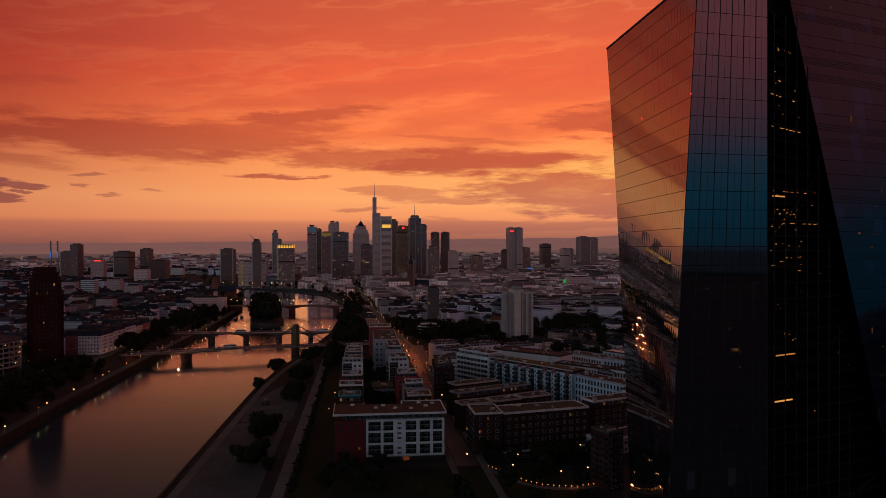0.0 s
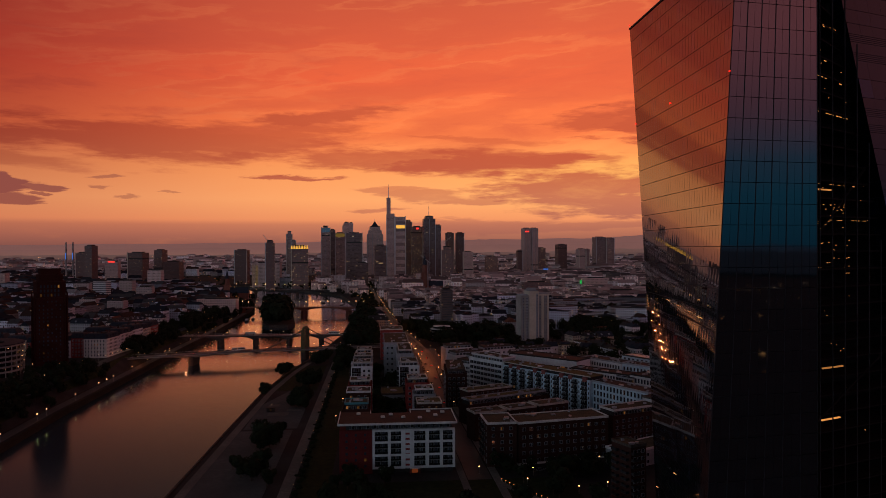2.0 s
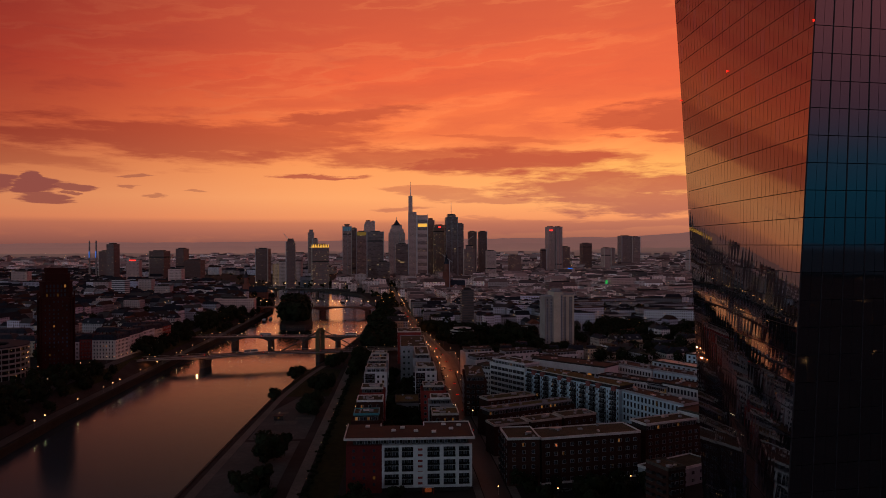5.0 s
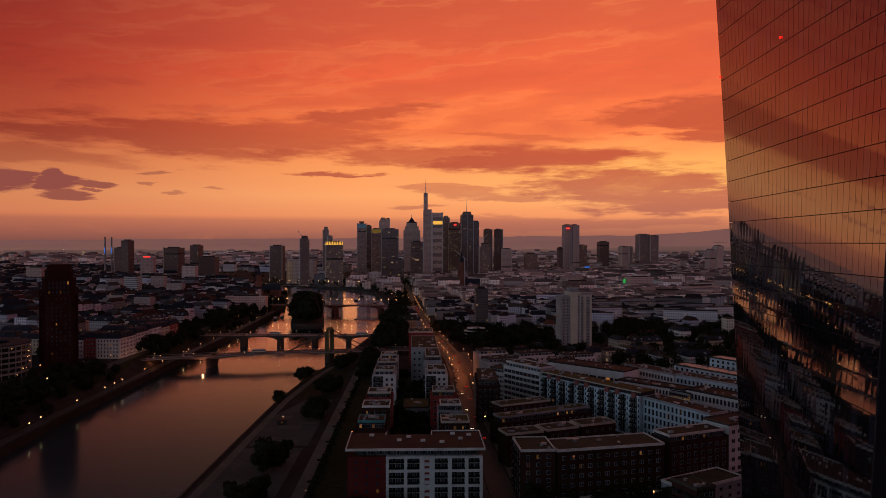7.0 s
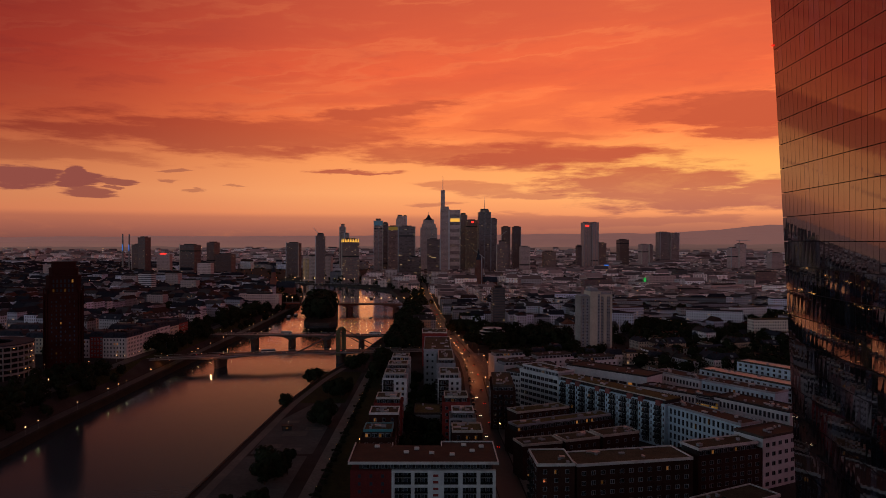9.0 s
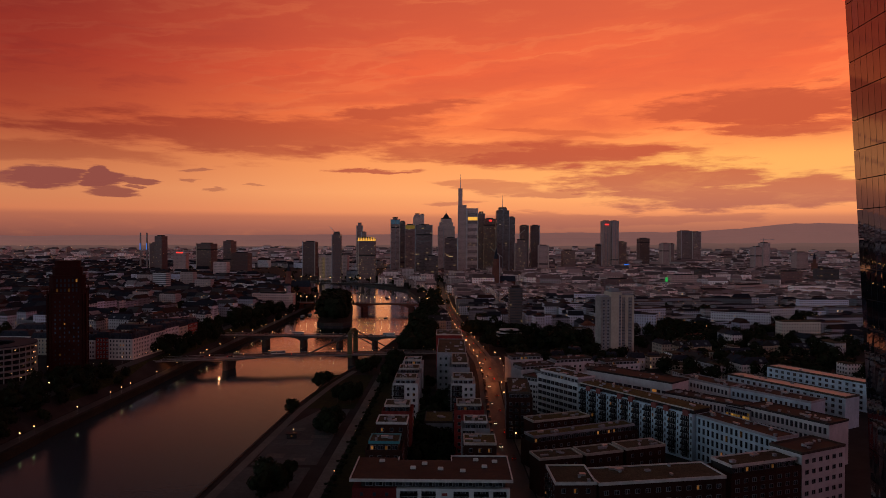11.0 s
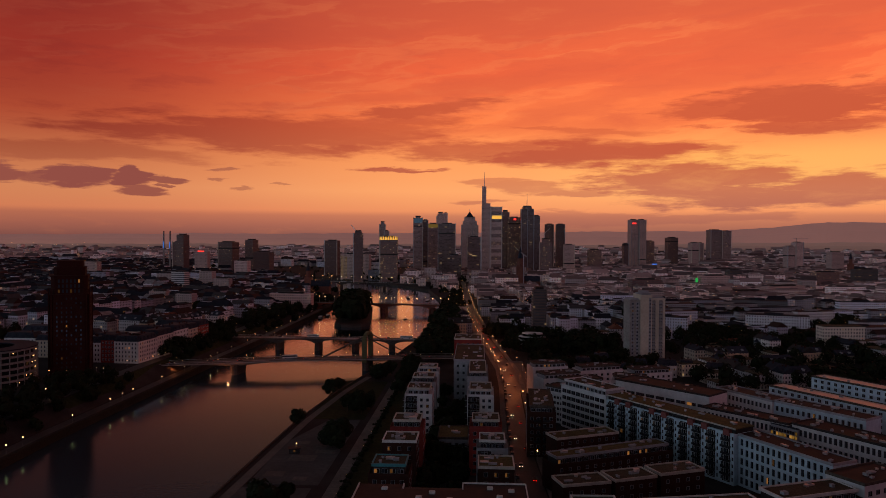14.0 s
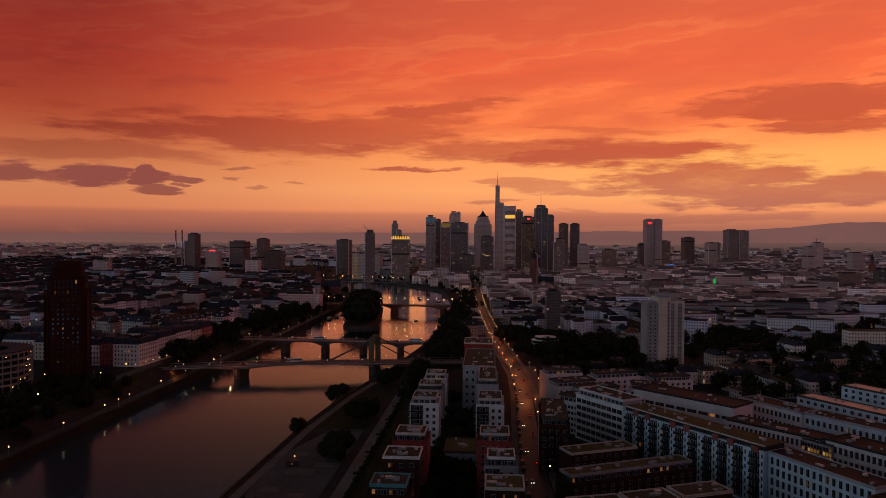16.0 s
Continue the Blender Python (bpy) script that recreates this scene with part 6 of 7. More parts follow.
def roof_mix(name, k):
    """Roofs that differ from house to house: slate, clay, gravel."""
    m = bpy.data.materials.new(name)
    m.use_nodes = True
    n = Nodes(m.node_tree)
    isl = n.add("ShaderNodeNewGeometry").outputs["Random Per Island"]
    co = n.add("ShaderNodeTexCoord").outputs["Object"]
    c = n.ramp(isl, [(0.0, (0.018, 0.020, 0.029, 1)), (0.4, (0.030, 0.032, 0.040, 1)), (0.62, (0.05, 0.026, 0.021, 1)), (0.74, (0.085, 0.036, 0.027, 1)), (0.8, (0.07, 0.065, 0.066, 1)), (0.94, (0.30, 0.28, 0.28, 1))], "CONSTANT")
    c = n.mix(n.fade(n.noise(co, 0.4, 4), 0.3, 0.7, 0, 0.4), c, (0.02, 0.02, 0.022, 1))
    # far copy: mixed paler and pinker, distance haze put into the roof colour
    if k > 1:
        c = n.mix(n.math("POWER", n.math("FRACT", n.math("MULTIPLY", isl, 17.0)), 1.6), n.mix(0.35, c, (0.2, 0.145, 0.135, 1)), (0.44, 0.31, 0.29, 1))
    b = n.add("ShaderNodeBsdfPrincipled")
    n.put(b.inputs["Base Color"], c)
    b.inputs["Roughness"].default_value = 0.8
    b.inputs["Specular IOR Level"].default_value = 0.06
    n.put(n.add("ShaderNodeOutputMaterial").inputs[0], b.outputs[0])
    return m


TOWN_ROOFS = roof_mix("town_roofs", 1.0)
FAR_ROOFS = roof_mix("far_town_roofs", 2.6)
# wall copy for the far town, with haze lifted into its base colour
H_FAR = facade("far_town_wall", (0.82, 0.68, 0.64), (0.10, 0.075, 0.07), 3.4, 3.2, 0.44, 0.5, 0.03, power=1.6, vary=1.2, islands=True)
TAKEN = [(-64, 2, 130, 540), (-10, 130, 60, 545), (-400, -260, 360, 610), (-450, -340, 360, 570), (95, 150, 540, 585), (30, 56, 690, 722), (40, 90, 1410, 1450), (-25, 26, 540, 560), (-30, 75, 545, 730)]
CITY_TREES = []


def free(x, y, margin):
    if y < 2080 and at_y(QUAY_SOUTH, y) - 40 - margin < x < at_y(QUAY_NORTH, y) + 26 + margin:
        return False
    if y < 1700 and abs(x - at_y(ROAD, y)) < 9 + margin:
        return False
    return not any(a - margin < x < b + margin and c - margin < y < d + margin for a, b, c, d in TAKEN)


def build_town():
    rr = random.Random(21)
    far = {"wall": Geo(), "roof": Geo(), "wall_far": Geo(), "roof_far": Geo()}
    houses = []
    # blocks on turned street grids, one turn for each quarter
    for quarter, (turn, cx, cy, nx, ny, bw, bd) in enumerate(((-14, -1050, 1500, 24, 26, 78, 92), (9, 950, 1600, 26, 26, 84, 90), (3, 60, 1400, 6, 16, 74, 84), (14, 330, 700, 8, 8, 76, 82), (20, 620, 120, 10, 12, 80, 88))):
        co, si = math.cos(radians(turn)), math.sin(radians(turn))
        for i in range(-nx // 2, nx // 2 + 1):
            for j in range(-ny // 2, ny // 2 + 1):
                bx, by = i * bw + rr.uniform(-6, 6), j * bd + rr.uniform(-6, 6)
                X, Y = cx + bx * co - by * si, cy + bx * si + by * co
                if quarter == 4:
                    if Y > 420 or Y < -350 or X < 520:
                        continue
                elif Y < 430 or Y > 2750 or abs(X) > 0.78 * (Y + 260) + 60:
                    continue
                own = 0 if X < at_y(QUAY_SOUTH, min(Y, 2050)) else 2 if X < 160 and Y > 560 else 3 if X > 100 and Y < 1000 else 1
                if quarter != own and quarter != 4:
                    continue
                kind = rr.random()
                if quarter == 3:
                    if (i + 2 * j) % 3 == 0:
                        CITY_TREES.append((X, Y, bw * 0.36))
                    if kind < 0.22:
                        continue
                hw, hd = bw / 2 - 7, bd / 2 - 7
                if kind < 0.12:
                    CITY_TREES.append((X, Y, bw * 0.4))
                    continue
                for side in range(4):
                    run = 2 * (hw if side % 2 == 0 else hd)
                    pos, base_h = -run / 2, rr.uniform(7, 13) if quarter == 3 else rr.uniform(12, 18)
                    while pos < run / 2 - 6:
                        w = rr.uniform(11, 26)
                        w = min(w, run / 2 - pos)
                        if rr.random() < (0.36 if quarter == 3 else 0.1):
                            pos += w
                            continue
                        d, h = rr.uniform(10, 14), base_h + rr.uniform(-3, 3)
                        along = pos + w / 2
                        lx, ly = {0: (along, -hd + d / 2), 1: (hw - d / 2, along), 2: (along, hd - d / 2), 3: (-hw + d / 2, along)}[side]
                        x, y = X + lx * co - ly * si, Y + lx * si + ly * co
                        if free(x, y, 9):
                            houses.append((x, y, w - 0.15, d, h, turn + (90 if side % 2 else 0), rr.random()))
                        pos += w
                if rr.random() < 0.6:
                    CITY_TREES.append((X, Y, 14))
                if rr.random() < 0.5 and free(X, Y, 12):
                    houses.append((X + rr.uniform(-8, 8), Y + rr.uniform(-8, 8), rr.uniform(10, 24), rr.uniform(10, 16), rr.uniform(5, 12), turn, 0.95))
    # beyond the old town: scattered larger blocks and halls out to the hills
    for _ in range(4400):
        y = rr.uniform(2500, 4600)
        x = rr.uniform(-0.72, 0.72) * (y + 200)
        r = math.hypot(x + 30, y + 100)
        if r > 4050 or (150 < x < 300 and y < 2300):
            continue
        houses.append((x, y, rr.uniform(14, 60), rr.uniform(12, 26), rr.choice((8, 10, 12, 15, 18, 26)), rr.uniform(-30, 30), rr.choice((0.97, 0.3))))
    # long flat-roofed blocks of the northern quarter
    for _ in range(75):
        y = rr.uniform(640, 1500)
        x = rr.uniform(170, 0.62 * (y + 230))
        if free(x, y, 16):
            houses.append((x, y, rr.uniform(32, 80), rr.uniform(12, 17), rr.uniform(13, 24), rr.choice((9, 14, 3, -20)), rr.choice((0.97, 0.9, 0.99))))
    # taller blocks of the inner city, in front of the high rises
    for _ in range(150):
        y = rr.uniform(1380, 1780)
        x = rr.uniform(at_y(QUAY_NORTH, y) + 30, 640)
        if free(x, y, 14):
            houses.append((x, y, rr.uniform(18, 42), rr.uniform(14, 22), rr.uniform(20, 33), rr.uniform(-8, 12), rr.choice((0.97, 0.9, 0.3))))
    for _ in range(60):
        y = rr.uniform(1300, 1750)
        x = at_y(QUAY_SOUTH, y) - rr.uniform(45, 560)
        if free(x, y, 14):
            houses.append((x, y, rr.uniform(16, 36), rr.uniform(13, 18), rr.uniform(18, 28), rr.uniform(-25, 0), rr.choice((0.97, 0.9, 0.3))))
    houses.sort(key=lambda q: math.hypot(q[0] + 30, q[1] + 100) + (5000 if q[1] < 420 else 0))
    for k, (x, y, w, d, h, turn, dice) in enumerate(houses):
        flat = dice > (0.82 if x < -240 else 0.52)
        z = rise(x, y)
        if k < 120:
            t = thing("town_house", "plain rendered town house with a %s roof" % ("flat gravel" if flat else "steep dark"), "town house", pose(x, y, z, 0, 0, turn), "houses of the old town")
            g = Geo()
            g.box(-w / 2, -d / 2, -0.4, w / 2, d / 2, h)
            part("wall", g, HOUSE_WALLS[int(dice * 991) % 4], t)
            g = Geo()
            if flat:
                g.box(-w / 2 - 0.2, -d / 2 - 0.2, h, w / 2 + 0.2, d / 2 + 0.2, h + 0.6)
            else:
                g.gable(-w / 2, -d / 2, w / 2, d / 2, h, d * (0.32 + 0.2 * dice))
            top_part = part("roof", g, GRAVEL if flat else (SLATE, DARK, SLATE, DARK, SLATE, TILE, DARK)[int(dice * 577) % 7], t)
            if not flat:
                for s in range(2):
                    g = Geo()
                    g.box(-0.45, -0.4, 0, 0.45, 0.4, 2.2)
                    part("chimney", g, BRICK, top_part, at=Matrix.Translation(((s - 0.5) * w * 0.6, d * 0.1, h + d * 0.25)))
                for s in range(2):
                    g = Geo()
                    g.box(-0.9, -1.0, 0, 0.9, 1.0, 1.7)
                    g.gable(-0.9, -1.0, 0.9, 1.0, 1.7, 0.6, over=0.12, along="y")
                    part("dormer", g, GREY, top_part, at=Matrix.Translation((-w / 2 + (s + 0.5) * w / 2, -d * 0.3, h + 0.8)))
            continue
        co, si = math.cos(radians(turn)), math.sin(radians(turn))
        local = Geo()
        local.box(-w / 2, -d / 2, -2, w / 2, d / 2, h)
        roof = Geo()
        if flat:
            roof.box(-w / 2, -d / 2, h, w / 2, d / 2, h + 0.6)
            if w > 15:
                roof.box(-w * 0.2, -d * 0.2, h + 0.6, w * 0.1, d * 0.2, h + 2.6)
        else:
            # one closed roof solid, so that it is one piece
            o, zr = 0.3, h + d * (0.32 + 0.2 * dice)
            b = len(roof.v)
            roof.v += [(-w / 2 - o, -d / 2 - o, h), (w / 2 + o, -d / 2 - o, h), (w / 2 + o, d / 2 + o, h), (-w / 2 - o, d / 2 + o, h), (-w / 2 - o, 0, zr), (w / 2 + o, 0, zr)]
            roof.f += [(b, b + 1, b + 5, b + 4), (b + 2, b + 3, b + 4, b + 5), (b + 3, b, b + 4), (b + 1, b + 2, b + 5)]
            roof.m += [0] * 4
        for key, src in (("wall", local), ("roof", roof)):
            # houses past these distances take the hazed copies
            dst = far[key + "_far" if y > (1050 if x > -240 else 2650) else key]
            b = len(dst.v)
            dst.v += [(x + p * co - q * si, y + p * si + q * co, z + r) for p, q, r in src.v]
            dst.f += [tuple(b + v for v in f) for f in src.f]
            dst.m += [0] * len(src.f)
    tagged(new("town_houses", far["wall"].mesh("town_houses", H_WALL)), "rendered walls of thousands of town houses", "houses", kind="stuff")
    tagged(new("town_roofs", far["roof"].mesh("town_roofs", TOWN_ROOFS)), "slate and clay roofs of the old town", "roofs", kind="stuff")
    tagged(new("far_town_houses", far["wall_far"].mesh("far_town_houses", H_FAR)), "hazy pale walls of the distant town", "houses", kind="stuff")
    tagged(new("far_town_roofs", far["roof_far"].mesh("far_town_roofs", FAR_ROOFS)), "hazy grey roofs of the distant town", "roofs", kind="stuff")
    return houses


HOUSES = build_town()


# ---- trees ----
def crown_mesh(name, seed, leaves, size):
    """A crown of leaf clumps on uneven lobes round a few limbs."""
    rr = random.Random(seed)
    lobes = [(Vector((rr.gauss(0, 1.6), rr.gauss(0, 1.6), rr.uniform(3.5, 8.5))), rr.uniform(1.5, 2.8)) for _ in range(9)]
    g = Geo()
    for _ in range(leaves):
        c, r = rr.choice(lobes)
        v = Vector((rr.gauss(0, 1), rr.gauss(0, 1), rr.gauss(0, 1))).normalized() * r * rr.uniform(0.65, 1.08)
        p = c + v
        a = Vector((rr.gauss(0, 1), rr.gauss(0, 1), rr.gauss(0, 1))).normalized()
        b = a.cross(v.normalized() + Vector((0.01, 0, 0))).normalized()
        s = size * rr.uniform(0.6, 1.3)
        a = b.cross(v.normalized()) * s + v.normalized() * rr.uniform(-0.3, 0.3) * s
        b = b * s
        g.face([p - a - b * 0.4, p - b, p + a * 0.9, p + b])
    return g.mesh(name, [LEAF])


def trunk_mesh(seed):
    rr = random.Random(seed)
    g = Geo()
    g.prism([(0.28 * math.cos(a * math.pi / 3), 0.28 * math.sin(a * math.pi / 3)) for a in range(6)], -0.3, 4.5, taper=0.55)
    for _ in range(5):
        a = rr.uniform(0, 6.28)
        g.beam((0, 0, rr.uniform(2.6, 4.4)), (1.7 * math.cos(a), 1.7 * math.sin(a), rr.uniform(5, 7)), 0.16)
    return g.mesh("trunk", [BARK])


CROWNS = [(crown_mesh("crown", s, 1150, 0.6), trunk_mesh(s)) for s in (1, 2, 3, 4)]


def tree(x, y, size, label="dark broad-leaved tree in summer leaf", group="park trees", z=0.0, wide=1.0):
    k = RNG.randrange(4)
    m = pose(x, y, z + rise(x, y), 0, 0, RNG.uniform(0, 360)) @ Matrix.Diagonal((size * wide, size * wide, size, 1))
    t = thing("tree", label, "tree", m, group)
    part("trunk", CROWNS[k][1], None, t)
    part("crown", CROWNS[k][0], None, t)


def plant():
    for x, y, s in ((-124, 332, 0.8), (-120, 404, 0.8), (-122, 418, 0.9), (-118, 430, 0.7), (-95, 292, 1.0), (-92, 297, 1.1), (-97, 300, 0.9), (-90, 288, 0.8), (-101, 367, 0.9), (-96, 372, 1.0), (-92, 364, 0.8), (-88, 376, 0.9),
                    (-97, 474, 0.9), (-101, 482, 0.8), (-92, 470, 1.0), (-88, 480, 1.0), (-100, 196, 1.0), (-106, 200, 1.1), (-103, 190, 0.9), (-96, 204, 0.9), (-98, 152, 0.9), (-106, 146, 0.8), (-112, 158, 0.6), (-100, 140, 0.8), (-92, 130, 0.7)):
        tree(x, y, s * 1.25)
    zones = [(-80, -66, 420, 530, 22, 0.9), (-68, -44, 570, 760, 30, 1.3), (-68, -48, 760, 1000, 26, 1.3), (-304, -266, 190, 405, 40, 0.7), (-292, -262, 500, 690, 20, 0.9), (-284, -262, 690, 900, 18, 1.0),
             (-44, -28, 190, 420, 30, 0.8), (-66, -30, 100, 138, 12, 0.7), (12, 72, 130, 148, 10, 0.7), (-8, 50, 60, 128, 14, 0.7), (24, 118, 462, 545, 18, 1.0), (6, 32, 590, 690, 16, 1.1), (30, 100, 590, 680, 20, 1.2), (96, 106, 540, 590, 6, 1.0),
             (140, 260, 430, 540, 40, 1.3), (160, 330, 600, 690, 26, 1.3), (30, 60, 170, 190, 4, 0.6), (84, 116, 215, 245, 6, 0.7), (-300, -288, 462, 474, 4, 0.6)]
    count = 25
    for x0, x1, y0, y1, n, s in zones:
        for _ in range(n):
            x, y = RNG.uniform(x0, x1), RNG.uniform(y0, y1)
            if abs(x - at_y(ROAD, y)) < 7:
                continue
            if count < 300:
                tree(x, y, s * RNG.uniform(0.95, 1.5), group="trees of the quarter")
                count += 1
    # island, parks and courtyards further off: one mass of leaves
    rr, g = random.Random(5), Geo()
    spots = [(rr.uniform(-195, -166) - 0.13 * (yy - 815), yy, rr.uniform(19, 30)) for yy in (rr.uniform(824, 1050) for _ in range(150))]
    for x0, x1, y0, y1, k, h0 in ((-72, -46, 560, 760, 110, 16), (-70, -46, 760, 1000, 100, 16), (-304, -266, 130, 405, 70, 8.5), (-300, -264, 500, 700, 60, 12), (-292, -262, 700, 920, 50, 13), (30, 105, 585, 680, 70, 14), (150, 330, 600, 690, 60, 13), (140, 300, 425, 520, 60, 13), (170, 340, 540, 620, 30, 13), (22, 116, 462, 545, 30, 12), (-290, -259, 110, 425, 110, 8), (200, 420, 690, 760, 60, 12), (-45, -28, 190, 330, 30, 10), (12, 70, 128, 146, 16, 8), (300, 460, 500, 640, 60, 11)):
        spots += [(rr.uniform(x0, x1), rr.uniform(y0, y1), h0 * rr.uniform(0.7, 1.3)) for _ in range(k)]
    # groves between the houses of the northern quarter
    for X, Y, r, k in ((264, 1021, 30, 26), (320, 1027, 30, 26), (360, 970, 26, 22), (210, 730, 24, 24), (245, 721, 20, 18), (235, 637, 22, 22), (262, 640, 22, 22), (215, 490, 20, 20), (228, 471, 18, 18), (268, 593, 24, 22),
                       (-2, 712, 9, 16), (12, 716, 9, 14), (28, 783, 16, 16), (75, 622, 12, 14), (97, 641, 12, 14), (78, 1042, 18, 14), (108, 1045, 18, 14), (420, 850, 30, 24), (401, 749, 30, 24), (528, 1111, 40, 26), (-97, 297, 5, 8), (-95, 368, 6, 8), (-101, 196, 5, 12), (-100, 148, 6, 10), (-94, 292, 4, 8), (-95, 474, 6, 10)):
        spots += [(X + rr.gauss(0, r * 0.5), Y + rr.gauss(0, r * 0.5), rr.uniform(10, 17) if r > 6 else rr.uniform(6, 9)) for _ in range(k)]
    spots += [(rr.uniform(-1000, -380), rr.uniform(1560, 1720), rr.uniform(15, 24)) for _ in range(120)]
    spots += [(rr.uniform(-420, 420), rr.uniform(1560, 1760), rr.uniform(12, 22)) for _ in range(90)]
    for X, Y, r in CITY_TREES:
        spots += [(X + rr.gauss(0, r * 0.4), Y + rr.gauss(0, r * 0.4), rr.uniform(8, 15)) for _ in range(max(3, int(r / 3)))]
    spots += [(rr.uniform(330, 560), rr.uniform(860, 960), rr.uniform(11, 17)) for _ in range(70)]
    spots += [(rr.uniform(170, 345), rr.uniform(860, 945), rr.uniform(13, 19)) for _ in range(80)]
    spots += [(rr.uniform(-275, -255), rr.uniform(900, 1350), rr.uniform(8, 14)) for _ in range(50)]
    spots += [(rr.uniform(-70, -45), rr.uniform(1000, 1300), rr.uniform(9, 15)) for _ in range(40)]
    spots += [(rr.uniform(-0.65, 0.65) * (yy + 200), yy, rr.uniform(7, 14)) for yy in (rr.uniform(900, 2400) for _ in range(520))]
    for x, y, h in spots:
        island = 815 < y < 1060 and -204 < x + 0.13 * (y - 815) < -160
        if not island and at_y(QUAY_SOUTH, min(y, 2050)) - 3 < x < at_y(QUAY_NORTH, min(y, 2050)) + 3:
            continue
        up = 0.0 if island else rise(x, y)
        n = 150 if y < 760 else 70 if y < 1300 else 24
        for _ in range(n):
            v = Vector((rr.gauss(0, 1), rr.gauss(0, 1), rr.gauss(0, 1))).normalized()
            p = Vector((x, y, up + h * 0.58)) + Vector((v.x * h * 0.42, v.y * h * 0.42, v.z * h * 0.42)) * rr.uniform(0.6, 1.1)
            s = h * (0.085 if y < 760 else 0.12 if y < 1300 else 0.15) * rr.uniform(0.6, 1.3)
            a = v.cross(Vector((rr.gauss(0, 1), rr.gauss(0, 1), 0.3))).normalized() * s
            b = a.cross(v).normalized() * s
            g.face([p - a, p - b, p + a, p + b])
    tagged(new("far_trees", g.mesh("far_trees", [LEAF])), "dark trees of the island, parks and courtyards", "trees", kind="stuff")
    # island ground
    g = Geo()
    g.prism([(-201, 826), (-190, 812), (-166, 814), (-157, 830), (-186, 1050), (-206, 1072), (-229, 1050)], -6, -0.5)
    setting("island_ground", g, STONE, "low walled river island under trees", "island")
    # clipped hedge beside the path
    for k in range(46):
        h = thing("shrub", "low dark shrub beside the park path", "shrub", pose(-77.5 + 0.01 * k, 100 + 8 * k, 0.2) @ Matrix.Diagonal((0.45, 0.45, 0.28, 1)), "shrubs along the path")
        part("leaves", CROWNS[k % 4][0], None, h)


plant()


# ---- street lamps and town lights ----
def lamp_meshes():
    pole, head = Geo(), Geo()
    pole.prism([(0.09 * math.cos(a * math.pi / 3), 0.09 * math.sin(a * math.pi / 3)) for a in range(6)], 0, 6.0, taper=0.6)
    head.prism([(0.4 * math.cos(a * math.pi / 3), 0.4 * math.sin(a * math.pi / 3)) for a in range(6)], 5.8, 6.5, taper=0.7)
    return pole.mesh("pole", [METAL]), head.mesh("lantern", [BRIGHT])


POLE, HEAD = lamp_meshes()


def street_lamp(x, y, z=0.0, size=0.8, group="street lamps"):
    t = thing("street_lamp", "slim street lamp with a warm lit lantern", "street lamp", pose(x, y, z if z > 2 else z + rise(x, y)) @ Matrix.Diagonal((size, size, size, 1)), group)
    pole = part("pole", POLE, None, t)
    part("lantern", HEAD, None, pole, "warm lit lantern")


DIMLAMP = glow("orange_lamp", (1.0, 0.36, 0.10), 1.2)
PALELAMP = glow("pale_lamp", (1.0, 0.74, 0.48), 2.0)


